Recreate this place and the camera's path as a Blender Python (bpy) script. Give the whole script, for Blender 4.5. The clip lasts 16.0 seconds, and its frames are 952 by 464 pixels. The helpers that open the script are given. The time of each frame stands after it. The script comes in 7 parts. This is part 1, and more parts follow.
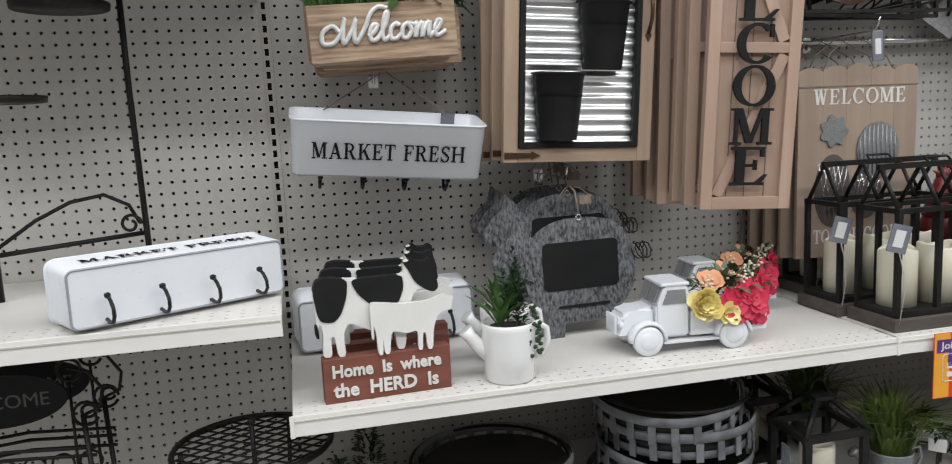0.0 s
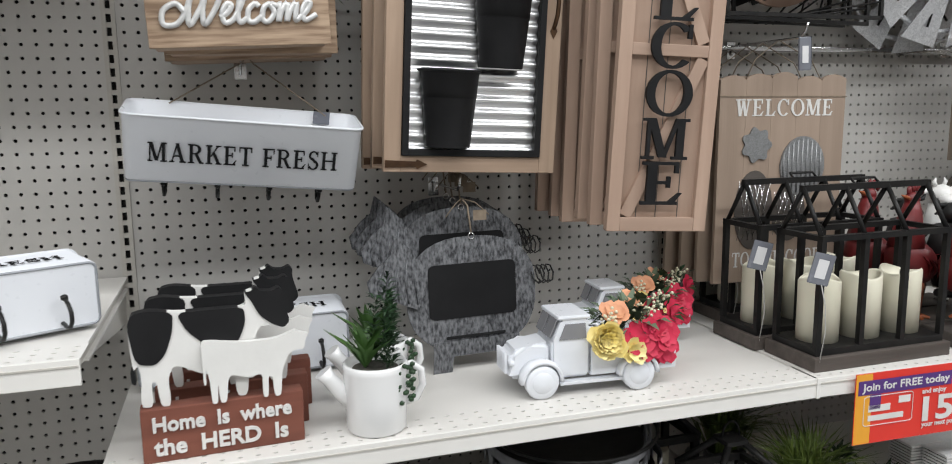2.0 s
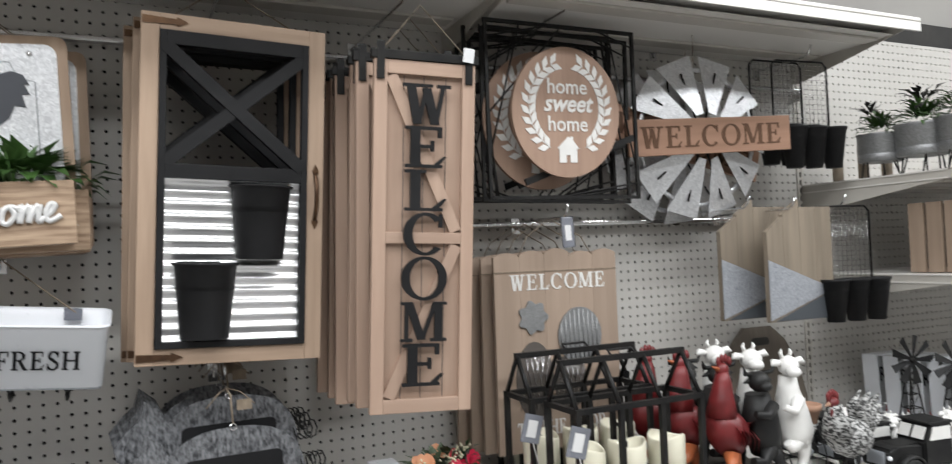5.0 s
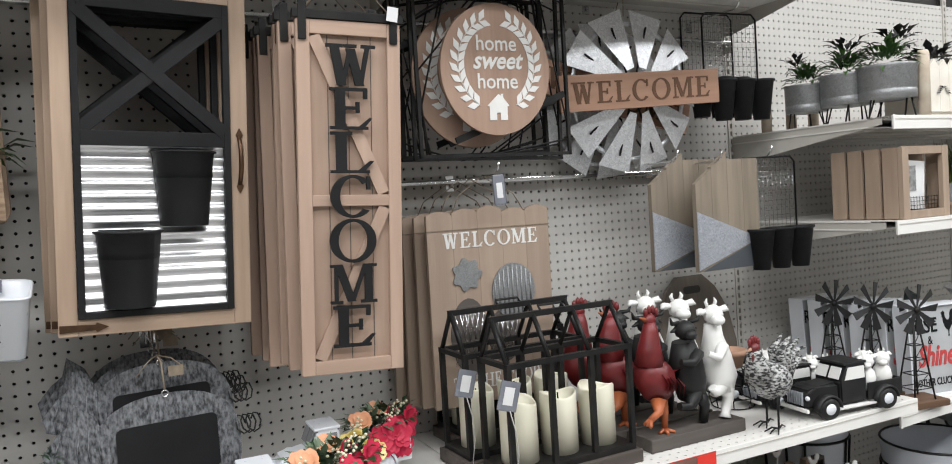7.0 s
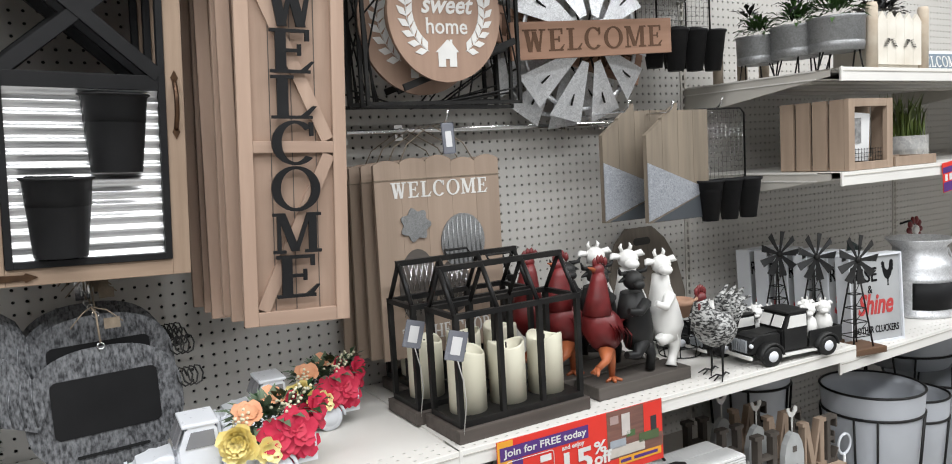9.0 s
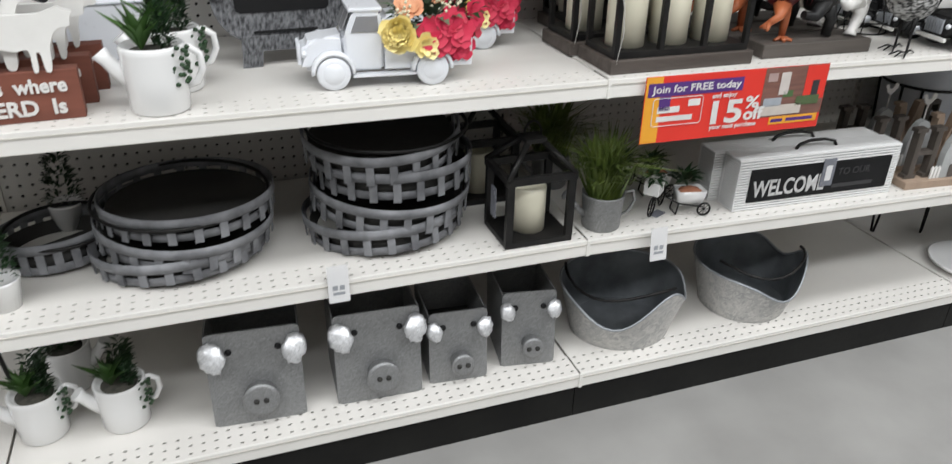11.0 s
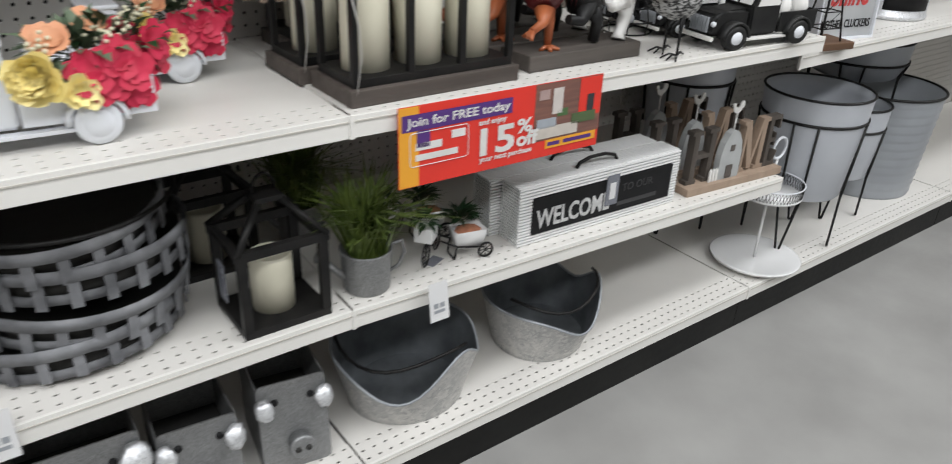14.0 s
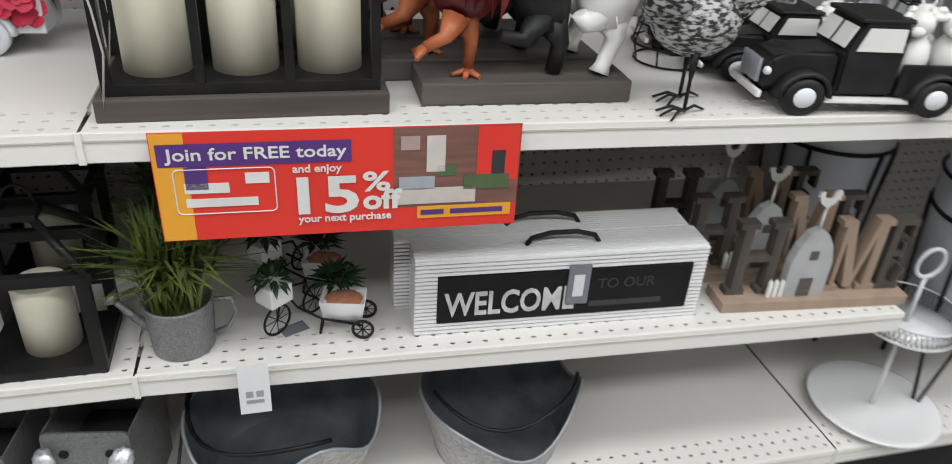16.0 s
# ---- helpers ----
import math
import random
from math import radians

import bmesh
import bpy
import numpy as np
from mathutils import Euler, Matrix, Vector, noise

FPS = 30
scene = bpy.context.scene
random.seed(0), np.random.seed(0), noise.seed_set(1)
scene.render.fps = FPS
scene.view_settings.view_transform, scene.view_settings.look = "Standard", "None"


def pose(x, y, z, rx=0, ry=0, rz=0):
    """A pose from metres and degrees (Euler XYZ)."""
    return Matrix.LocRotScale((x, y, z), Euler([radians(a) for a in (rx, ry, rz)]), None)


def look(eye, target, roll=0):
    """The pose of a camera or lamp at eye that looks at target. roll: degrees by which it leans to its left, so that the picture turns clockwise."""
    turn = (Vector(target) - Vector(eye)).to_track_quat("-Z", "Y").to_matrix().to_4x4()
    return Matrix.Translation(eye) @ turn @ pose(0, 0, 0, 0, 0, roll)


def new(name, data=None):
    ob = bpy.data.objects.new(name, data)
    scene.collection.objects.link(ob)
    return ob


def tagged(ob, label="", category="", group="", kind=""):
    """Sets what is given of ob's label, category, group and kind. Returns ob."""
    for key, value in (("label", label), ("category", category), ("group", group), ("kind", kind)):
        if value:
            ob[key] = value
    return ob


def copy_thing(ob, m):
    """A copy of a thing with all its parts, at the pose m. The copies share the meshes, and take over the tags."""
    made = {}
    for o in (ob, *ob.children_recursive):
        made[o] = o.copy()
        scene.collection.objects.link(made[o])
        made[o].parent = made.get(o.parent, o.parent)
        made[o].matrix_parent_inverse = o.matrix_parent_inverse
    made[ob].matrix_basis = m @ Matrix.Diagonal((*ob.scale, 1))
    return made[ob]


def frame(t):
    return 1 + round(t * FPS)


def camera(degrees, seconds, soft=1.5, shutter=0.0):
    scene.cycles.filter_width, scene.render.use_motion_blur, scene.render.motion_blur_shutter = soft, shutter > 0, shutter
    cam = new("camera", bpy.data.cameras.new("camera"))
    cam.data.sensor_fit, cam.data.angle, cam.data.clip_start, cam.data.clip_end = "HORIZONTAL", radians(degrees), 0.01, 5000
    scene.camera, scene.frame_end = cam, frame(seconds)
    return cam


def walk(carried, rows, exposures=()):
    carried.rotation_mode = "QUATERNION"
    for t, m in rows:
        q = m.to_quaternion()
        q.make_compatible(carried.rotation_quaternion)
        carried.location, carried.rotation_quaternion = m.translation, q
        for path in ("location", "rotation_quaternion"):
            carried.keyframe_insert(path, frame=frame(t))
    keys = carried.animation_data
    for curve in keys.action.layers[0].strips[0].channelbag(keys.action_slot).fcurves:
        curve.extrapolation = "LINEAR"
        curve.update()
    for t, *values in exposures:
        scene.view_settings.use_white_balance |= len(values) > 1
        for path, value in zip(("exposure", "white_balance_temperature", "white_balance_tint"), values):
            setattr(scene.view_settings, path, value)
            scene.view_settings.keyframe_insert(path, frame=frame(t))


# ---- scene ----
cam = camera(63.8, 16.0, 1.0, 0.5)
PATH = [
    (0, (0.032, -1.827, 1.339), (0.489, 0.099, 1.052), -2.7),
    (0.5, (0.058, -1.836, 1.348), (0.565, 0.076, 1.054), -2.5),
    (1, (0.087, -1.819, 1.356), (0.707, 0.058, 1.049), -2.4),
    (1.5, (0.137, -1.741, 1.351), (0.787, 0.132, 1.084), -1.1),
    (2, (0.199, -1.645, 1.354), (0.807, 0.235, 1.045), -0.7),
    (2.5, (0.233, -1.611, 1.377), (0.901, 0.261, 1.154), -0.3),
    (3, (0.302, -1.657, 1.475), (0.894, 0.253, 1.43), 0.1),
    (3.5, (0.351, -1.729, 1.457), (0.89, 0.194, 1.56), -1.1),
    (4, (0.379, -1.759, 1.461), (0.842, 0.183, 1.573), -1.6),
    (4.5, (0.424, -1.778, 1.451), (1.077, 0.11, 1.539), -1.3),
    (5, (0.45, -1.78, 1.427), (1.297, 0.03, 1.486), -2.3),
    (5.2, (0.459, -1.784, 1.414), (1.332, 0.015, 1.452), -2.2),
    (7.5, (0.497, -1.815, 1.451), (1.455, -0.063, 1.342), -3.7),
    (8, (0.509, -1.815, 1.443), (1.467, -0.067, 1.286), -4.3),
    (8.5, (0.522, -1.804, 1.434), (1.547, -0.097, 1.24), -3.7),
    (9, (0.519, -1.802, 1.428), (1.553, -0.102, 1.229), -3.3),
    (9.5, (0.519, -1.808, 1.404), (1.506, -0.092, 1.119), -1.8),
    (10, (0.51, -1.793, 1.346), (1.413, -0.126, 0.71), 1.5),
    (10.2, (0.506, -1.827, 1.33), (1.297, -0.141, 0.599), 1.2),
    (12.3, (0.437, -1.76, 1.263), (0.994, -0.155, 0.207), 1.7),
    (12.5, (0.463, -1.739, 1.263), (1.09, -0.161, 0.206), 2.5),
    (13, (0.513, -1.675, 1.253), (1.344, -0.191, 0.201), 3.8),
    (13.5, (0.584, -1.557, 1.253), (1.584, -0.181, 0.201), 3.7),
    (14, (0.698, -1.549, 1.248), (1.778, -0.143, 0.323), 2.5),
    (14.5, (0.906, -1.558, 1.274), (1.85, -0.103, 0.279), 4.0),
    (15, (1.072, -1.549, 1.239), (1.958, -0.045, 0.264), 3.2),
    (15.5, (1.262, -1.451, 1.241), (2.01, 0.101, 0.225), 4.3),
    (16, (1.439, -1.409, 1.214), (1.911, 0.255, 0.21), 3.9),
]
walk(cam, [(t, look(eye, target, roll)) for t, eye, target, roll in PATH], [(0.0, -0.2), (1.5, -0.16), (2.2, -0.04), (3.2, 0.17), (8.8, 0.13), (9.6, 0.22), (10.2, 0.0), (12.5, -0.06), (14.0, -0.16), (16.0, -0.18)])

# ---- world and lights ----
W = 1.219
world = bpy.data.worlds.new("store_air")
scene.world = world
world.use_nodes = True
world.node_tree.nodes["Background"].inputs[0].default_value = (0.9, 0.93, 1.0, 1)
world.node_tree.nodes["Background"].inputs[1].default_value = 0.02
CEIL = 3.6


def strip_lamp(x, y, length, power):
    data = bpy.data.lights.new("fluorescent_tube", "AREA")
    data.shape, data.size, data.size_y, data.energy = "RECTANGLE", length, 0.5, power
    data.color = (0.965, 0.985, 1.0)
    ob = new("fluorescent_light", data)
    ob.matrix_basis = pose(x, y, CEIL - 0.06)
    return tagged(ob, "white fluorescent strip light under the store ceiling", "ceiling light", "strip lights")


for yy, pw in ((-1.6, 40), (-3.2, 60)):
    for xx in (-2.2, 0.3, 2.8, 5.3):
        strip_lamp(xx, yy, 2.3, pw)


# ---- materials ----
def mat(name, a, b=None, scale=6.0, rough=0.5, metal=0.0, bump=0.0, bscale=60.0, stretch=(1, 1, 1), spec=0.5, per_object=0.0, contrast=0.2, coat=0.0):
    m = bpy.data.materials.new(name)
    m.use_nodes = True
    n, l = m.node_tree.nodes, m.node_tree.links
    p = n["Principled BSDF"]
    p.inputs["Roughness"].default_value, p.inputs["Metallic"].default_value = rough, metal
    p.inputs["Specular IOR Level"].default_value = spec
    p.inputs["Coat Weight"].default_value = coat
    co = n.new("ShaderNodeTexCoord")
    mp = n.new("ShaderNodeMapping")
    mp.inputs["Scale"].default_value = stretch
    l.new(co.outputs["Object"], mp.inputs[0])
    t1 = n.new("ShaderNodeTexNoise")
    t1.inputs["Scale"].default_value, t1.inputs["Detail"].default_value = scale, 6
    l.new(mp.outputs[0], t1.inputs["Vector"])
    ramp = n.new("ShaderNodeMapRange")
    ramp.inputs[1].default_value, ramp.inputs[2].default_value = 0.5 - contrast, 0.5 + contrast
    l.new(t1.outputs[0], ramp.inputs[0])
    mix = n.new("ShaderNodeMix")
    mix.data_type = "RGBA"
    b = b or tuple(c * 0.86 for c in a)
    mix.inputs[6].default_value, mix.inputs[7].default_value = (*a, 1), (*b, 1)
    l.new(ramp.outputs[0], mix.inputs[0])
    out = mix.outputs[2]
    if per_object:
        oi = n.new("ShaderNodeObjectInfo")
        mr = n.new("ShaderNodeMapRange")
        mr.inputs[3].default_value, mr.inputs[4].default_value = 1 - per_object, 1 + per_object
        l.new(oi.outputs["Random"], mr.inputs[0])
        hs = n.new("ShaderNodeHueSaturation")
        l.new(mr.outputs[0], hs.inputs["Value"])
        l.new(out, hs.inputs["Color"])
        out = hs.outputs[0]
    l.new(out, p.inputs["Base Color"])
    t2 = n.new("ShaderNodeTexNoise")
    t2.inputs["Scale"].default_value, t2.inputs["Detail"].default_value = bscale, 4
    l.new(mp.outputs[0], t2.inputs["Vector"])
    rr = n.new("ShaderNodeMapRange")
    rr.inputs[3].default_value, rr.inputs[4].default_value = max(0.02, rough - 0.08), min(1, rough + 0.08)
    l.new(t2.outputs[0], rr.inputs[0])
    l.new(rr.outputs[0], p.inputs["Roughness"])
    if bump:
        bp = n.new("ShaderNodeBump")
        bp.inputs["Strength"].default_value, bp.inputs["Distance"].default_value = bump, 0.002
        l.new(t2.outputs[0], bp.inputs["Height"])
        l.new(bp.outputs[0], p.inputs["Normal"])
    return m


def spangle(name, a, b, scale, rough, metal=1.0, bump=0.15):
    """Galvanised sheet: crystal patches over a mottled grey."""
    m = mat(name, a, b, scale * 0.3, rough, metal, 0)
    n, l = m.node_tree.nodes, m.node_tree.links
    p = n["Principled BSDF"]
    v = n.new("ShaderNodeTexVoronoi")
    v.inputs["Scale"].default_value = scale
    co = n.new("ShaderNodeTexCoord")
    nz = n.new("ShaderNodeTexNoise")
    nz.inputs["Scale"].default_value = scale * 0.7
    l.new(co.outputs["Object"], nz.inputs["Vector"])
    l.new(nz.outputs["Color"], v.inputs["Vector"])
    mpv = n.new("ShaderNodeMix")
    mpv.data_type = "VECTOR"
    mpv.inputs[0].default_value = 0.12
    l.new(co.outputs["Object"], mpv.inputs[4])
    l.new(nz.outputs["Color"], mpv.inputs[5])
    l.new(mpv.outputs[1], v.inputs["Vector"])
    mx = n.new("ShaderNodeMix")
    mx.data_type = "RGBA"
    mx.inputs[6].default_value, mx.inputs[7].default_value = (*a, 1), (*b, 1)
    sep = n.new("ShaderNodeSeparateColor")
    l.new(v.outputs["Color"], sep.inputs[0])
    l.new(sep.outputs[0], mx.inputs[0])
    l.new(mx.outputs[2], p.inputs["Base Color"])
    r = n.new("ShaderNodeMapRange")
    r.inputs[3].default_value, r.inputs[4].default_value = rough - 0.1, rough + 0.15
    l.new(sep.outputs[1], r.inputs[0])
    l.new(r.outputs[0], p.inputs["Roughness"])
    bp = n.new("ShaderNodeBump")
    bp.inputs["Strength"].default_value, bp.inputs["Distance"].default_value = bump, 0.001
    l.new(sep.outputs[2], bp.inputs["Height"])
    l.new(bp.outputs[0], p.inputs["Normal"])
    return m


def wood(name, a, b, axis="z", rough=0.6, per_object=0.06, scale=14.0, contrast=0.22):
    """Grain drawn out along one axis."""
    s = {"x": (0.08, 1, 1), "y": (1, 0.08, 1), "z": (1, 1, 0.08)}[axis]
    return mat(name, a, b, scale * 3, rough, 0, 0.25, 90, s, 0.3, per_object, contrast)


PEG = mat("pegboard_paint", (0.53, 0.515, 0.488), (0.485, 0.47, 0.445), 3, 0.55, bump=0.03, bscale=200)
SHELF = mat("shelf_enamel", (0.70, 0.68, 0.645), (0.65, 0.63, 0.60), 4, 0.38, bump=0.02, bscale=300)
LIP = mat("shelf_lip_enamel", (0.76, 0.745, 0.71), (0.71, 0.695, 0.665), 5, 0.35)
STEEL_BEIGE = mat("upright_enamel", (0.50, 0.475, 0.435), (0.45, 0.43, 0.39), 5, 0.4)
# near-black that puts the shade of hollows into the colour
DARK_IN = mat("cavity_shade", (0.035, 0.033, 0.03), (0.02, 0.02, 0.02), 5, 0.8)
KICK = mat("kick_plate_black", (0.006, 0.006, 0.006), (0.012, 0.012, 0.011), 7, 0.5, spec=0.2)
CONCRETE = mat("polished_concrete", (0.33, 0.325, 0.315), (0.25, 0.245, 0.237), 3.2, 0.45, bump=0.04, bscale=40, contrast=0.2)
WALLPAINT = mat("store_wall", (0.34, 0.33, 0.31), (0.27, 0.26, 0.25), 2, 0.7)
CEILM = mat("ceiling_tile", (0.75, 0.75, 0.74), (0.68, 0.68, 0.67), 8, 0.9)
CHROME = mat("chrome_wire", (0.75, 0.75, 0.76), (0.6, 0.6, 0.6), 10, 0.2, 1.0)
BLACKM = mat("black_metal", (0.007, 0.007, 0.0075), (0.018, 0.017, 0.016), 18, 0.45, 0.1, bump=0.05, spec=0.25)
BLACKP = mat("black_paint_matte", (0.008, 0.008, 0.0088), (0.014, 0.014, 0.015), 14, 0.55, bump=0.06, spec=0.22)
CHALK = mat("chalkboard_black", (0.006, 0.006, 0.0066), (0.011, 0.011, 0.012), 9, 0.6, spec=0.2)
WHITEM = mat("white_enamel", (0.74, 0.76, 0.80), (0.69, 0.71, 0.75), 7, 0.3, coat=0.3)
WHITER = mat("white_resin", (0.76, 0.752, 0.73), (0.68, 0.672, 0.65), 16, 0.45, bump=0.15, bscale=70)
CERAM = mat("white_ceramic", (0.78, 0.78, 0.78), (0.74, 0.74, 0.74), 9, 0.2, coat=0.5)
BLACKR = mat("black_resin", (0.008, 0.008, 0.009), (0.02, 0.02, 0.019), 18, 0.5, bump=0.15, bscale=60, spec=0.3)
OAK = wood("oak_front", (0.45, 0.33, 0.23), (0.22, 0.145, 0.095), "x", scale=42, contrast=0.16)
PINE_Z = wood("cedar_upright", (0.424, 0.303, 0.233), (0.342, 0.235, 0.178), "z")
PINE_X = wood("cedar_cross", (0.424, 0.303, 0.233), (0.347, 0.239, 0.181), "x")
PINE_D = wood("cedar_panel", (0.372, 0.262, 0.200), (0.300, 0.208, 0.156), "z")
BARNW = wood("barn_frame_wood", (0.425, 0.312, 0.230), (0.291, 0.206, 0.147), "z")
BARNX = wood("barn_frame_wood_cross", (0.425, 0.312, 0.230), (0.291, 0.206, 0.147), "x")
TAN = wood("tan_plank", (0.342, 0.260, 0.202), (0.285, 0.215, 0.165), "z", contrast=0.25)
CRATEW = wood("crate_wood", (0.360, 0.271, 0.204), (0.284, 0.210, 0.157), "z")
DARKW = wood("grey_dark_wood", (0.115, 0.10, 0.09), (0.065, 0.057, 0.05), "x")
BASEW = wood("taupe_base_wood", (0.105, 0.088, 0.078), (0.06, 0.05, 0.044), "x")
REDW = wood("red_brown_block", (0.21, 0.075, 0.05), (0.14, 0.05, 0.035), "x")
SIGNW = wood("orange_sign_wood", (0.355, 0.210, 0.144), (0.266, 0.153, 0.102), "x")
CIRCW = wood("round_sign_wood", (0.346, 0.233, 0.174), (0.271, 0.178, 0.132), "z")
GALV = spangle("galvanised_sheet", (0.80, 0.81, 0.83), (0.56, 0.57, 0.59), 90, 0.42, 0.75)
GALVD = mat("galvanised_mottled", (0.22, 0.225, 0.238), (0.035, 0.036, 0.04), 150, 0.55, 0.4, bump=0.3, bscale=220, stretch=(1.3, 1.3, 0.6), contrast=0.16)
GALVG = spangle("galvanised_grey", (0.33, 0.335, 0.34), (0.21, 0.213, 0.215), 120, 0.5, 0.6)
GREYP = mat("grey_painted_metal", (0.34, 0.36, 0.385), (0.29, 0.305, 0.33), 8, 0.4, 0.2)
WASH = spangle("whitewashed_zinc", (0.55, 0.54, 0.52), (0.36, 0.36, 0.36), 60, 0.6, 0.3)
INKB = mat("black_ink", (0.008, 0.008, 0.009), None, 20, 0.7, spec=0.15)
INKW = mat("white_ink", (0.70, 0.69, 0.67), None, 20, 0.6)
CANDLE = mat("ivory_wax", (0.72, 0.69, 0.56), (0.66, 0.63, 0.50), 9, 0.5)
RED_R = mat("red_painted_resin", (0.20, 0.017, 0.019), (0.095, 0.009, 0.010), 22, 0.45, bump=0.3, bscale=50)
ORANGE = mat("orange_leg_paint", (0.45, 0.13, 0.045), (0.30, 0.08, 0.03), 25, 0.5)
GREEN1 = mat("leaf_green", (0.07, 0.15, 0.035), (0.03, 0.08, 0.018), 22, 0.45, per_object=0.2)
GREEN2 = mat("leaf_dark_green", (0.018, 0.055, 0.018), (0.012, 0.034, 0.012), 22, 0.45)
GREEN3 = mat("grass_green", (0.15, 0.20, 0.04), (0.075, 0.12, 0.025), 22, 0.5)
SAGE = mat("sage_leaf", (0.14, 0.19, 0.12), (0.09, 0.13, 0.075), 22, 0.6)
JUTE = mat("jute_twine", (0.24, 0.19, 0.14), (0.16, 0.125, 0.09), 80, 0.9)
BRONZE = mat("bronze_pull", (0.16, 0.09, 0.05), (0.07, 0.04, 0.025), 30, 0.4, 0.8)
TERRA = mat("terracotta", (0.40, 0.24, 0.16), (0.32, 0.18, 0.12), 14, 0.8)
PLAST = mat("clear_tag_plastic", (0.20, 0.21, 0.24), (0.15, 0.155, 0.18), 20, 0.25)
PAPER = mat("paper_white", (0.66, 0.66, 0.66), (0.61, 0.61, 0.62), 15, 0.7)


# ---- mesh helpers ----
def part(name, bm, material, parent, label="", smooth=False):
    me = bpy.data.meshes.new(name)
    bm.normal_update()
    bm.to_mesh(me)
    bm.free()
    for mm in (material if isinstance(material, (list, tuple)) else [material]):
        me.materials.append(mm)
    if smooth:
        for p in me.polygons:
            p.use_smooth = True
    ob = new(name, me)
    if parent:
        ob.parent = parent
    if label:
        ob["label"] = label
    return ob


def thing(name, label, category, m=None, group="", kind=""):
    ob = new(name)
    ob.empty_display_size = 0.02
    ob.matrix_basis = m or Matrix()
    return tagged(ob, label, category, group, kind)


def B():
    return bmesh.new()


def box(bm, x0, x1, y0, y1, z0, z1, bevel=0.0, m=None):
    vs = bmesh.ops.create_cube(bm, size=1)["verts"]
    t = Matrix.Translation(((x0 + x1) / 2, (y0 + y1) / 2, (z0 + z1) / 2)) @ Matrix.Diagonal((x1 - x0, y1 - y0, z1 - z0, 1))
    bmesh.ops.transform(bm, matrix=t, verts=vs)
    if bevel:
        es = list({e for v in vs for e in v.link_edges})
        r = bmesh.ops.bevel(bm, geom=es, offset=bevel, segments=2, affect="EDGES", profile=0.6)
        vs = list({v for f in r["faces"] for v in f.verts} | {v for v in vs if v.is_valid})
    if m:
        bmesh.ops.transform(bm, matrix=m, verts=vs)
    return bm


def rings(bm, loops, closed_ends=True, mat_index=0, loop_closed=False):
    """Skin a list of loops of equal length."""
    rows = [[bm.verts.new(p) for p in lp] for lp in loops]
    n = len(rows[0])
    prs = list(zip(rows, rows[1:])) + ([(rows[-1], rows[0])] if loop_closed else [])
    for a, b in prs:
        for i in range(n):
            f = bm.faces.new((a[i], a[(i + 1) % n], b[(i + 1) % n], b[i]))
            f.material_index, f.smooth = mat_index, True
    if closed_ends and not loop_closed:
        for r in (rows[0][::-1], rows[-1]):
            f = bm.faces.new(r)
            f.material_index = mat_index
    return bm


def tube(bm, pts, r, n=6, closed=False, mat_index=0, r1=None):
    pts = [Vector(p) for p in pts]
    loops, up = [], None
    k = len(pts)
    for i, p in enumerate(pts):
        a = pts[(i - 1) % k] if closed or i else p
        b = pts[(i + 1) % k] if closed or i < k - 1 else p
        d = (b - a).normalized()
        if up is None:
            up = Vector((0, 0, 1)) if abs(d.z) < 0.9 else Vector((1, 0, 0))
        s = d.cross(up).normalized()
        up = s.cross(d).normalized()
        rad = r if r1 is None else r + (r1 - r) * i / max(1, k - 1)
        loops.append([p + rad * (math.cos(t) * s + math.sin(t) * up) for t in (2 * math.pi * j / n for j in range(n))])
    return rings(bm, loops, not closed, mat_index, closed)


def lathe(bm, prof, n=24, c=(0, 0, 0), sx=1.0, sy=1.0, mat_index=0):
    loops = [[Vector((c[0] + sx * r * math.cos(2 * math.pi * j / n), c[1] + sy * r * math.sin(2 * math.pi * j / n), c[2] + z)) for j in range(n)] for r, z in prof]
    return rings(bm, loops, True, mat_index)


def prism(bm, poly, y0, y1, m=None, mat_index=0):
    """Extrude an outline in x and z from y0 (front) to y1."""
    area = sum(a[0] * b[1] - b[0] * a[1] for a, b in zip(poly, poly[1:] + poly[:1]))
    if area < 0:
        poly = poly[::-1]
    f = [bm.verts.new((x, y0, z)) for x, z in poly]
    k = [bm.verts.new((x, y1, z)) for x, z in poly]
    n = len(poly)
    fs = [bm.faces.new(f), bm.faces.new(k[::-1])]
    for i in range(n):
        fs.append(bm.faces.new((f[i], k[i], k[(i + 1) % n], f[(i + 1) % n])))
    for q in fs:
        q.material_index = mat_index
    if m:
        bmesh.ops.transform(bm, matrix=m, verts=f + k)
    return bm


def ball(bm, c, r, m=None, sub=2, mat_index=0, rough=0.0):
    vs = bmesh.ops.create_icosphere(bm, subdivisions=sub, radius=1)["verts"]
    for v in vs:
        k = 1 + rough * noise.noise(v.co * 3 + Vector(c) * 40)
        v.co = Vector((v.co.x * r[0] * k, v.co.y * r[1] * k, v.co.z * r[2] * k))
        for f in v.link_faces:
            f.material_index, f.smooth = mat_index, True
    bmesh.ops.transform(bm, matrix=Matrix.Translation(c) @ (m or Matrix()), verts=vs)
    return bm


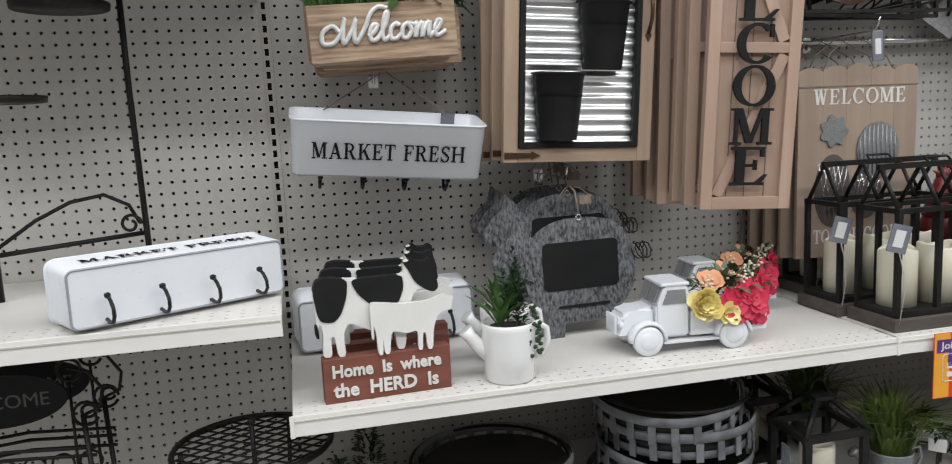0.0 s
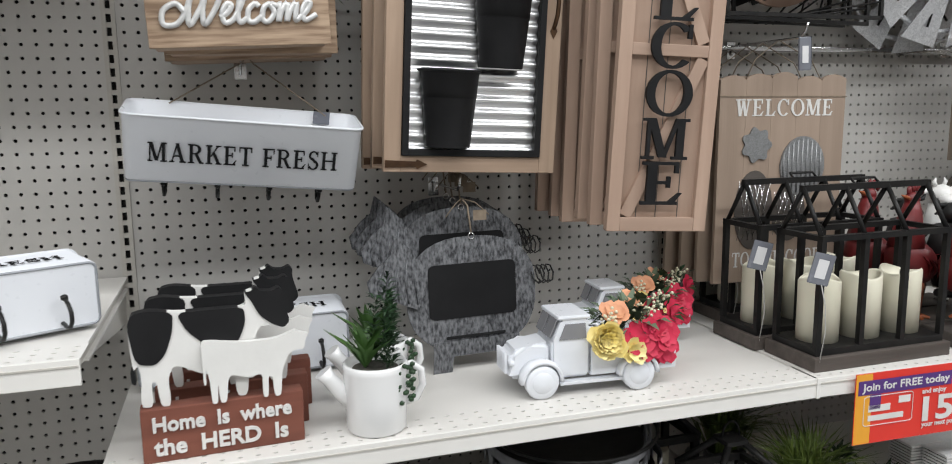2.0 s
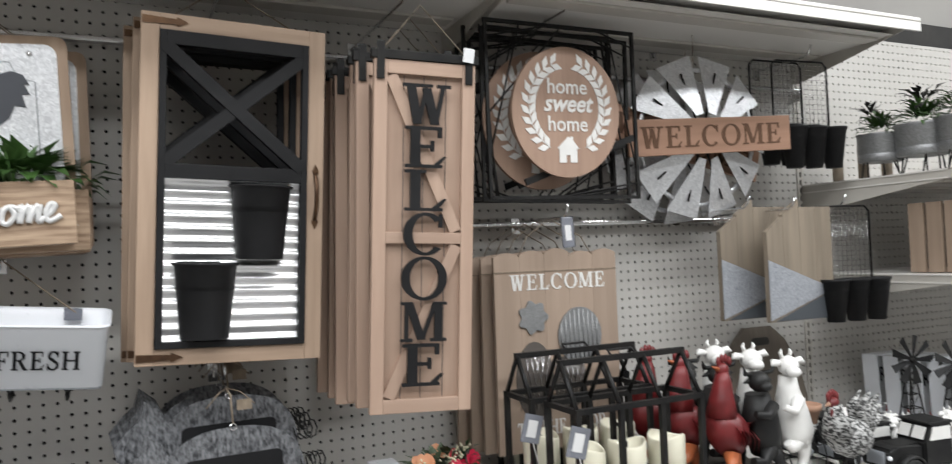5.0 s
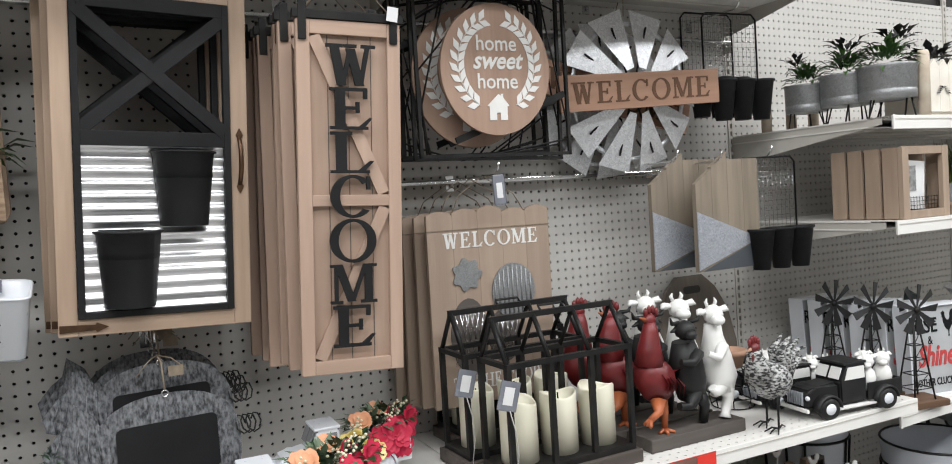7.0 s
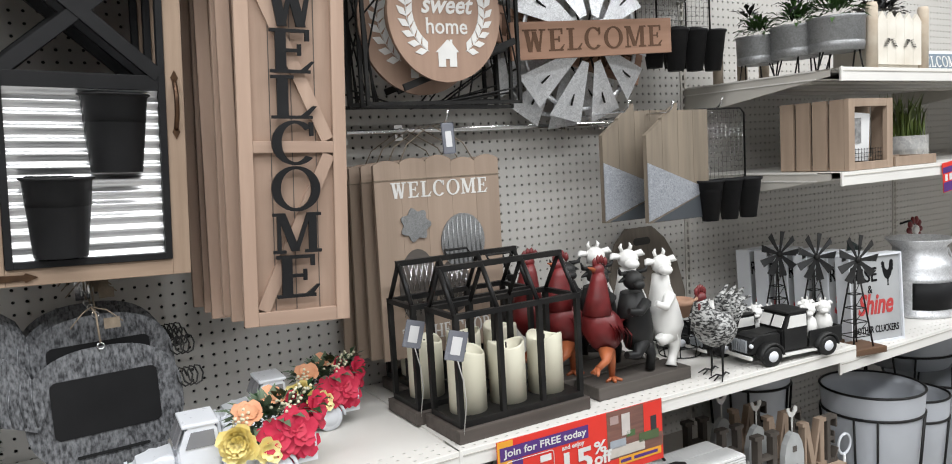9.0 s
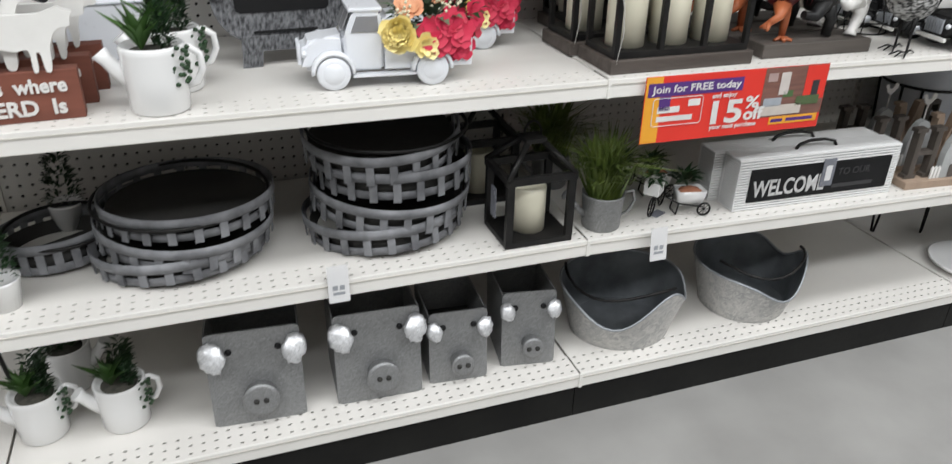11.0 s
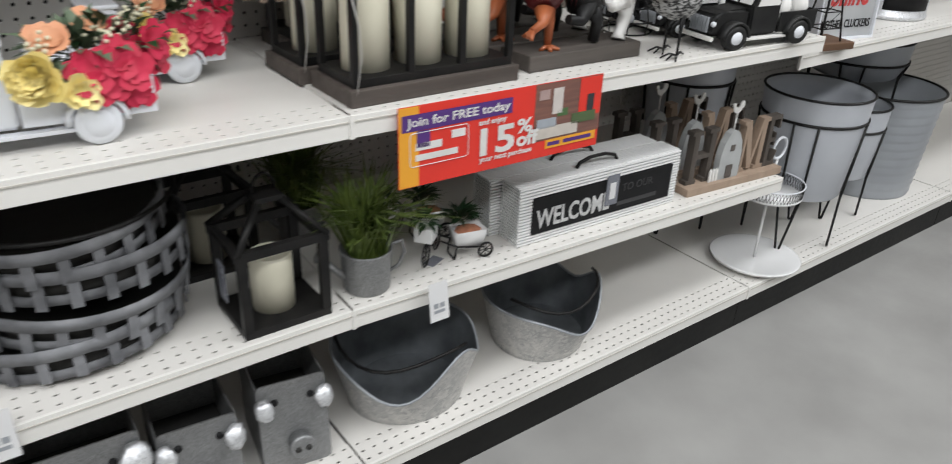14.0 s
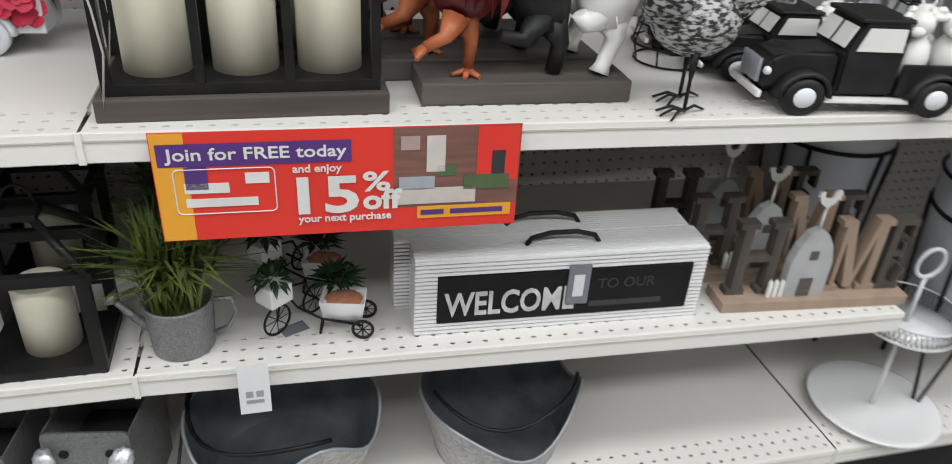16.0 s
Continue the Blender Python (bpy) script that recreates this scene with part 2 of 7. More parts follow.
def limb(bm, pts, radii, n=8, mat_index=0):
    """A rounded limb through points with a radius at each."""
    pts = [Vector(p) for p in pts]
    loops, up = [], None
    for i, p in enumerate(pts):
        d = (pts[min(i + 1, len(pts) - 1)] - pts[max(i - 1, 0)]).normalized()
        up = up or (Vector((0, 1, 0)) if abs(d.y) < 0.9 else Vector((1, 0, 0)))
        s = d.cross(up).normalized()
        up = s.cross(d).normalized()
        loops.append([p + radii[i] * (math.cos(t) * s + math.sin(t) * up) for t in (2 * math.pi * j / n for j in range(n))])
    return rings(bm, loops, True, mat_index)


def arc(cx, cz, r, a0, a1, n=12, y=0.0, rz=None):
    return [(cx + r * math.cos(radians(a0 + (a1 - a0) * i / n)), y, cz + (rz or r) * math.sin(radians(a0 + (a1 - a0) * i / n))) for i in range(n + 1)]


def rounded(x0, x1, z0, z1, r, n=4):
    out = []
    for cx, cz, a in ((x1 - r, z1 - r, 0), (x0 + r, z1 - r, 90), (x0 + r, z0 + r, 180), (x1 - r, z0 + r, 270)):
        out += [(cx + r * math.cos(radians(a + 90 * i / n)), cz + r * math.sin(radians(a + 90 * i / n))) for i in range(n + 1)]
    return out


def words(s, size, depth=0.0015, shear=0.0, bold=0.0, width=None, align="CENTER"):
    """Lettering in the built-in font, facing -y, centred on x, base line at z = 0."""
    c = bpy.data.curves.new("lettering", "FONT")
    c.body, c.size, c.extrude, c.shear, c.offset, c.align_x = s, size, depth / 2, shear, bold, align
    c.resolution_u = 3
    o = bpy.data.objects.new("lettering", c)
    scene.collection.objects.link(o)
    me = bpy.data.meshes.new_from_object(o.evaluated_get(bpy.context.evaluated_depsgraph_get()))
    bm = B()
    bm.from_mesh(me)
    bpy.data.objects.remove(o)
    bpy.data.curves.remove(c)
    bpy.data.meshes.remove(me)
    if width and bm.verts:
        xs = [v.co.x for v in bm.verts]
        k = width / (max(xs) - min(xs))
        for v in bm.verts:
            v.co.x *= k
    bmesh.ops.transform(bm, matrix=Matrix.Rotation(radians(90), 4, "X"), verts=bm.verts)
    return bm


def moved(bm, x=0, y=0, z=0, m=None):
    bmesh.ops.transform(bm, matrix=Matrix.Translation((x, y, z)) @ (m or Matrix()), verts=bm.verts)
    return bm


def joined(bm, other):
    me = bpy.data.meshes.new("joined")
    other.to_mesh(me)
    other.free()
    bm.from_mesh(me)
    bpy.data.meshes.remove(me)
    return bm


# serif capitals, one unit high
def _r(x0, z0, x1, z1):
    return [(x0, z0), (x1, z0), (x1, z1), (x0, z1)]


def _s(p, q, w):
    return [(p[0] - w / 2, p[1]), (p[0] + w / 2, p[1]), (q[0] + w / 2, q[1]), (q[0] - w / 2, q[1])]


def _ring(cx, cz, rx, rz, a0, a1, tx, tz, n=14):
    out = []
    for i in range(n):
        q = []
        for a, k in ((i, 1), (i + 1, 1), (i + 1, 0), (i, 0)):
            t = radians(a0 + (a1 - a0) * a / n)
            q.append((cx + (rx - (0 if k else tx)) * math.cos(t), cz + (rz - (0 if k else tz)) * math.sin(t)))
        out.append(q)
    return out


T, H = 0.19, 0.075
STEM = [_r(0.1, 0, 0.1 + T, 1), _r(0, 0, 0.39, H), _r(0, 1 - H, 0.39, 1)]
LETTERS = {
    "W": (1.12, [_s((0.2, 1), (0.36, 0), 0.2), _s((0.56, 0.9), (0.38, 0), 0.1), _s((0.56, 0.9), (0.76, 0), 0.2), _s((0.95, 1), (0.78, 0), 0.1), _r(0.02, 1 - H, 0.4, 1), _r(0.42, 1 - H, 0.7, 1), _r(0.8, 1 - H, 1.12, 1)]),
    "E": (0.8, STEM + [_r(0.2, 0, 0.72, H), _r(0.2, 1 - H, 0.7, 1), _r(0.2, 0.48, 0.55, 0.48 + H), _r(0.49, 0.4, 0.56, 0.66), [(0.62, 0.0), (0.8, 0.28), (0.74, 0.28), (0.52, 0.05)], _r(0.63, 0.74, 0.71, 1)]),
    "L": (0.76, STEM + [_r(0.2, 0, 0.7, H), [(0.58, 0.0), (0.78, 0.3), (0.71, 0.3), (0.48, 0.05)]]),
    "C": (0.9, _ring(0.46, 0.5, 0.46, 0.52, 42, 318, 0.19, 0.075, 22) + [_r(0.74, 0.66, 0.82, 0.98)]),
    "O": (0.98, _ring(0.49, 0.5, 0.49, 0.52, 0, 360, 0.18, 0.075, 28)),
    "M": (1.14, [_r(0.1, 0, 0.19, 1), _r(0.84, 0, 1.03, 1), _s((0.2, 1), (0.52, 0.05), 0.2), _s((0.86, 1), (0.54, 0.05), 0.1), _r(0, 0, 0.3, H), _r(0.74, 0, 1.14, H), _r(0, 1 - H, 0.25, 1), _r(0.85, 1 - H, 1.14, 1)]),
    "A": (0.98, [_s((0.47, 1), (0.15, 0), 0.09), _s((0.47, 1), (0.79, 0), 0.2), _r(0.25, 0.3, 0.7, 0.37), _r(0, 0, 0.3, H), _r(0.6, 0, 0.98, H)]),
    "R": (0.94, STEM + _ring(0.42, 0.74, 0.36, 0.26, -90, 90, 0.18, 0.07) + [_r(0.25, 0.93, 0.43, 1), _r(0.25, 0.48, 0.43, 0.55), _s((0.48, 0.5), (0.78, 0), 0.2), _r(0.7, 0, 0.94, H)]),
    "K": (0.96, STEM + [_s((0.76, 1), (0.3, 0.4), 0.1), _s((0.46, 0.62), (0.8, 0), 0.21), _r(0.6, 1 - H, 0.92, 1), _r(0.6, 0, 0.96, H)]),
    "T": (0.84, [_r(0.33, 0, 0.52, 1), _r(0.22, 0, 0.63, H), _r(0.02, 1 - H, 0.82, 1), _r(0.02, 0.72, 0.09, 1), _r(0.75, 0.72, 0.82, 1)]),
    "F": (0.76, STEM + [_r(0.2, 1 - H, 0.7, 1), _r(0.2, 0.46, 0.55, 0.46 + H), _r(0.49, 0.38, 0.56, 0.64), _r(0.66, 0.72, 0.73, 1)]),
    "S": (0.74, _ring(0.38, 0.75, 0.32, 0.27, 20, 255, 0.15, 0.08) + _ring(0.36, 0.26, 0.34, 0.28, 75, -160, 0.15, 0.08) + [_r(0.6, 0.7, 0.67, 1), _r(0.03, 0, 0.1, 0.32), [(0.2, 0.62), (0.36, 0.66), (0.56, 0.40), (0.42, 0.36)]]),
    "H": (1.06, STEM + [_r(0.77, 0, 0.96, 1), _r(0.67, 0, 1.06, H), _r(0.67, 1 - H, 1.06, 1), _r(0.2, 0.47, 0.85, 0.47 + H)]),
    "P": (0.86, STEM + _ring(0.42, 0.73, 0.36, 0.27, -90, 90, 0.18, 0.07) + [_r(0.25, 0.93, 0.43, 1), _r(0.25, 0.46, 0.43, 0.53)]),
}


def serif(s, h, width, depth=0.002, bm=None, gap=0.12):
    """Serif capitals centred on x, standing on z = 0, front at y = -depth."""
    total = sum((LETTERS[c][0] if c != " " else 0.4) + gap for c in s) - gap
    kx, x = width / total, -width / 2
    bm = bm or B()
    for c in s:
        if c == " ":
            x += (0.4 + gap) * kx
            continue
        w, polys = LETTERS[c]
        for i, poly in enumerate(polys):
            prism(bm, [(x + a * kx, b * h) for a, b in poly], -depth - 0.00003 * i, 0)
        x += (w + gap) * kx
    return bm


def perforated(name, nu, nv, pu, pv, hu, hv, parent, material, m, depth=0.005, skip=None):
    """A sheet in x and z with a hole in every cell, and the walls of the holes."""
    verts, faces = [], []
    k = math.sqrt(0.5)
    dirs = [(1, 0), (k, k), (0, 1), (-k, k), (-1, 0), (-k, -k), (0, -1), (k, -k)]
    outer = [(1, 0), (1, 1), (0, 1), (-1, 1), (-1, 0), (-1, -1), (0, -1), (1, -1)]
    for i in range(nu):
        for j in range(nv):
            cx, cz, b = (i + 0.5) * pu, (j + 0.5) * pv, len(verts)
            verts += [(cx + a * pu / 2, 0, cz + c * pv / 2) for a, c in outer]
            verts += [(cx + a * hu, 0, cz + c * hv) for a, c in dirs]
            verts += [(cx + a * hu, depth, cz + c * hv) for a, c in dirs]
            for q in range(8):
                r = (q + 1) % 8
                faces.append((b + q, b + 8 + q, b + 8 + r, b + r))
                faces.append((b + 8 + q, b + 16 + q, b + 16 + r, b + 8 + r))
    index, order, where = {}, [], []
    for v in verts:
        key = (round(v[0] * 1e5), round(v[1] * 1e5), round(v[2] * 1e5))
        if key not in index:
            index[key] = len(order)
            order.append(v)
        where.append(index[key])
    me = bpy.data.meshes.new(name)
    me.from_pydata(order, [], [tuple(where[i] for i in f) for f in faces])
    me.materials.append(material)
    me.update()
    ob = new(name, me)
    ob.matrix_basis = m
    if parent:
        ob.parent = parent
    return ob


# ---- structure ----
def slab(name, x0, x1, y0, y1, z0, z1, material, label, category):
    ob = part(name, box(B(), x0, x1, y0, y1, z0, z1), material, None)
    return tagged(ob, label, category, "", "structure")


slab("floor", -4, 8, -5, 0.3, -0.1, 0, CONCRETE, "polished grey concrete store floor with faint stains", "floor")
slab("ceiling", -4, 8, -5, 0.3, CEIL, CEIL + 0.1, CEILM, "white suspended store ceiling", "ceiling")
slab("wall_north", -4, 8, 0.06, 0.3, 0, CEIL, WALLPAINT, "plain store wall behind the shelving", "wall")
# unseen wall added in place of opposite shelving; its mid-grey limits bounced light
slab("wall_south", -4, 8, -5.2, -5, 0, CEIL, WALLPAINT, "unseen plain wall added across the aisle to close the room", "wall")
slab("wall_west", -4.2, -4, -5.2, 0.3, 0, CEIL, WALLPAINT, "plain store end wall", "wall")
slab("wall_east", 8, 8.2, -5.2, 0.3, 0, CEIL, WALLPAINT, "plain store end wall", "wall")
# added dark sheet, so the pegboard holes look shaded inside
slab("shelving_core", -1.3, 4.9, 0.02, 0.05, 0, 2.2, DARK_IN, "added dark sheet standing in for the shaded hollow behind the back panels", "panel")

P = 0.0254
for k in range(-1, 4):
    peg = perforated("pegboard", 47, 78, P, P, 0.0037, 0.0037, None, PEG, pose(k * W + 0.0127, 0.0, 0.13))
    tagged(peg, "beige perforated hardboard back panel of the shelving", "pegboard", "back panels", "structure")


def upright(x):
    u = thing("shelf_upright", "beige steel upright with a column of slots", "upright", pose(x, 0, 0), "uprights", "structure")
    bm = B()
    for a, b in ((-0.0125, -0.0045), (0.0045, 0.0125)):
        box(bm, a, b, -0.004, 0.004, 0.1, 2.15)
    z = 0.1
    for i in range(81):
        box(bm, -0.0045, 0.0045, -0.0035, 0.004, z, z + 0.0095)
        z += P
    part("post_face", bm, STEEL_BEIGE, u)
    # dark strip added behind the slots in place of their shade
    part("slot_back", box(B(), -0.0125, 0.0125, 0.012, 0.016, 0.1, 2.15), DARK_IN, u, "added dark strip standing in for shade inside the slotted upright")


for k in range(0, 5):
    upright(k * W)


def gondola_shelf(x, ztop, front, skew=0.0):
    """One steel shelf a section wide: plate, perforated front strip, lip, brackets."""
    s = thing("steel_shelf", "off-white steel shelf with a perforated front edge", "shelf", pose(x + front * math.sin(radians(skew)), 0, ztop, 0, 0, skew), "shelves")
    w = W - 0.004
    strip = 0.072
    part("plate", box(B(), 0.002, w, front + strip, -0.006, -0.004, 0), SHELF, s)
    part("underside_fold", box(B(), 0.002, w, front + strip, -0.006, -0.026, -0.0225), SHELF, s)
    perforated("front_strip", 48, 3, w / 48, strip / 3, 0.0046, 0.0027, s, SHELF, Matrix.Translation((0.002, front, 0)) @ Matrix.Rotation(radians(-90), 4, "X"), 0.002)
    if skew:
        part("joint_tongue", box(B(), -0.026, 0.006, front + strip, -0.006, -0.0085, -0.0045), SHELF, s)
    for ry in (front + 0.10, front + 0.30):
        part("stiffener", box(B(), 0.03, w - 0.03, ry, ry + 0.05, -0.034, -0.0265, 0.001), STEEL_BEIGE, s)
    bm = B()
    box(bm, 0.0, w + 0.002, front - 0.006, front, -0.036, 0.001, 0.0012)
    part("lip", bm, LIP, s)
    part("joint_clip", box(B(), -0.004, 0.004, front - 0.009, front - 0.0062, -0.037, 0.0025, 0.001), LIP, s, "plastic clip over the lip joint")
    part("lip_groove", box(B(), 0.002, w, front - 0.0075, front - 0.0055, -0.010, -0.0075), STEEL_BEIGE, s)
    for bx in (0.006, w - 0.008):
        part("bracket", prism(B(), [(0, -0.004), (-front - 0.03, -0.004), (-front - 0.03, -0.02), (0.04, -0.09), (0, -0.09)], -0.001, 0.001, Matrix.Translation((bx, 0, 0)) @ Matrix.Rotation(radians(-90), 4, "Z")), STEEL_BEIGE, s)
    return s


MAIN, MID, DECK, LEFT, RIGHT = 0.857, 0.491, 0.145, 1.038, 0.801
gondola_shelf(-W, LEFT, -0.552)
gondola_shelf(-W, 1.715, -0.50)
gondola_shelf(0, MAIN, -0.541)
gondola_shelf(0, MID, -0.522)
gondola_shelf(W, MAIN, -0.541, -2.4)
gondola_shelf(W, MID, -0.522, -2.4)
for k in (0, 1):
    gondola_shelf(k * W, 2.02, -0.43)
for k in (2, 3):
    gondola_shelf(k * W, RIGHT, -0.541)
    gondola_shelf(k * W, 1.325, -0.553)
    gondola_shelf(k * W, 1.606, -0.553)
for k in range(-1, 4):
    gondola_shelf(k * W, DECK, -0.549)
    kp = part("kick_plate", box(B(), k * W + 0.001, (k + 1) * W - 0.001, -0.532, -0.517, 0, DECK - 0.036, 0.001), KICK, None)
    tagged(kp, "black kick plate under the bottom shelf", "kick plate", "kick plates", "structure")


def rail(x, z, y=-0.03):
    r = thing("cross_bar", "chrome hanging bar across the back panel", "bar", pose(x, y, z), "hanging bars")
    part("bar", box(B(), 0.012, W - 0.012, -0.012, 0.012, -0.006, 0.006, 0.003), CHROME, r)
    for bx in (0.012, W - 0.02):
        part("end_bracket", box(B(), bx, bx + 0.008, -0.014, 0.028, -0.03, 0.01, 0.001), STEEL_BEIGE, r)


rail(0, 1.903)
rail(W, 1.903)
rail(W, 1.500)


def peg_hook(x, y, z, name="peg_hook"):
    """A chrome wire hook from the wall out to y, with a turned-up tip."""
    h = thing(name, "chrome wire display hook on the back panel", "hook", pose(x, 0, z), "display hooks")
    part("wire", tube(B(), [(0, 0, -0.02), (0, -0.006, -0.02), (0, -0.008, 0), (0, y * 0.5, 0), (0, y, 0), (0, y - 0.015, 0.012), (0, y - 0.022, 0.03)], 0.0028), CHROME, h)
    part("back_clip", box(B(), -0.012, 0.012, -0.003, -0.0005, -0.03, 0.012, 0.001), CHROME, h)
    return h


def twine(parent, pts, r=0.0014):
    return part("twine", tube(B(), pts, r, 5), JUTE, parent, "twisted jute twine")


# ---- hanging things of the first section ----
def blades(bm, x0, x1, y0, y1, z, h, count, width=0.004, spread=0.35, seed=1, mat_index=0):
    """Narrow bent leaves rising from a strip."""
    rnd = random.Random(seed)
    for i in range(count):
        p = Vector((rnd.uniform(x0, x1), rnd.uniform(y0, y1), z))
        hh = h * rnd.uniform(0.55, 1.05)
        a = rnd.uniform(0, 2 * math.pi)
        d = Vector((math.cos(a), math.sin(a), 0)) * hh * rnd.uniform(0.05, spread)
        s = Vector((-math.sin(a), math.cos(a), 0)) * width * rnd.uniform(0.7, 1.2)
        if abs(s.x) < width * 0.4:
            s.x = width * 0.6
        q = [p, p + d * 0.35 + Vector((0, 0, hh * 0.6)), p + d + Vector((0, 0, hh * (0.95 - 0.25 * d.length / hh)))]
        v = [bm.verts.new(q[0] - s * 0.6), bm.verts.new(q[0] + s * 0.6), bm.verts.new(q[1] + s), bm.verts.new(q[1] - s), bm.verts.new(q[2])]
        for f in (bm.faces.new(v[:4]), bm.faces.new((v[3], v[2], v[4]))):
            f.smooth, f.material_index = True, mat_index
    return bm


def leaf(bm, p, d, size, wide=0.4, mat_index=0, droop=0.2, up=(0, 0, 1)):
    """One pointed, folded leaf from p along d."""
    p, d = Vector(p), Vector(d).normalized()
    s = d.cross(Vector(up))
    s = (s if s.length > 0.01 else Vector((1, 0, 0))).normalized()
    n = s.cross(d)
    mid = p + d * size * 0.5 + n * size * 0.05
    tip = p + d * size - n * size * droop
    v = [bm.verts.new(c) for c in (p, mid + s * size * wide / 2 + n * size * 0.06, tip, mid - s * size * wide / 2 + n * size * 0.06, mid)]
    for q in ((0, 1, 4), (1, 2, 4), (2, 3, 4), (3, 0, 4)):
        f = bm.faces.new([v[i] for i in q])
        f.material_index, f.smooth = mat_index, True
    return bm


def leaves(bm, c, r, count, size, wide=0.4, seed=3, mat_index=0, up=0.5):
    rnd = random.Random(seed)
    for i in range(count):
        d = Vector((rnd.gauss(0, 1), rnd.gauss(0, 1), rnd.gauss(up, 0.8))).normalized()
        p = Vector(c) + Vector((d.x * r[0], d.y * r[1], d.z * r[2])) * rnd.uniform(0.2, 1.0)
        leaf(bm, p, d, size * rnd.uniform(0.7, 1.2), wide, mat_index)
    return bm


ROOSTER = [(-0.30, -0.02), (-0.36, 0.10), (-0.37, 0.22), (-0.46, 0.22), (-0.39, 0.28), (-0.46, 0.34), (-0.44, 0.42), (-0.38, 0.38), (-0.33, 0.44), (-0.27, 0.40), (-0.22, 0.40), (-0.23, 0.30), (-0.19, 0.20), (-0.08, 0.12), (0.06, 0.12), (0.14, 0.20), (0.15, 0.34), (0.22, 0.45), (0.32, 0.48), (0.42, 0.44), (0.47, 0.33), (0.42, 0.34), (0.47, 0.22), (0.40, 0.22), (0.43, 0.08), (0.33, 0.10), (0.28, -0.04), (0.16, -0.14), (0.06, -0.22), (0.03, -0.38), (0.09, -0.44), (-0.05, -0.44), (-0.02, -0.38), (-0.03, -0.22), (-0.16, -0.18), (-0.25, -0.11)]


SCRIPT = [
    [(0.2, 0.7), (-0.3, 1.15), (-0.9, 0.8), (-0.8, 0.1), (-0.1, 0.1), (0.3, 0.8), (0.45, 1.6), (0.4, 0.9), (0.55, 0.0), (1.0, 0.8), (1.2, 1.5), (1.15, 0.8), (1.35, 0.0), (1.85, 0.9), (2.1, 1.75), (2.6, 2.15), (3.2, 2.0)],
    [(2.1, 0.35), (2.5, 0.6), (2.65, 0.95), (2.4, 1.05), (2.2, 0.6), (2.4, 0.08), (2.85, 0.25), (3.2, 1.1), (3.3, 1.75), (3.08, 1.6), (3.05, 0.5), (3.25, 0.05), (3.6, 0.3)],
    [(4.15, 0.85), (3.9, 1.02), (3.6, 0.7), (3.65, 0.15), (4.0, 0.05), (4.35, 0.35)],
    [(4.75, 1.0), (4.42, 0.8), (4.42, 0.2), (4.75, 0.04), (5.02, 0.5), (4.75, 0.98), (5.15, 0.85), (5.3, 0.95), (5.32, 0.02), (5.42, 0.6), (5.72, 1.0), (5.78, 0.02), (5.9, 0.6), (6.2, 1.0), (6.25, 0.1), (6.5, 0.22), (6.88, 0.62), (6.98, 0.95), (6.72, 1.0), (6.58, 0.5), (6.82, 0.05), (7.4, 0.35)],
]


def smooth_path(p, n=5):
    """Points along a smooth curve through p."""
    out = []
    for i in range(len(p) - 1):
        a, b, c, d = p[max(i - 1, 0)], p[i], p[i + 1], p[min(i + 2, len(p) - 1)]
        for k in range(n):
            t = k / n
            out.append(tuple(0.5 * (2 * b[j] + (c[j] - a[j]) * t + (2 * a[j] - 5 * b[j] + 4 * c[j] - d[j]) * t * t + (3 * b[j] - a[j] - 3 * c[j] + d[j]) * t ** 3) for j in (0, 1)))
    return out + [p[-1]]


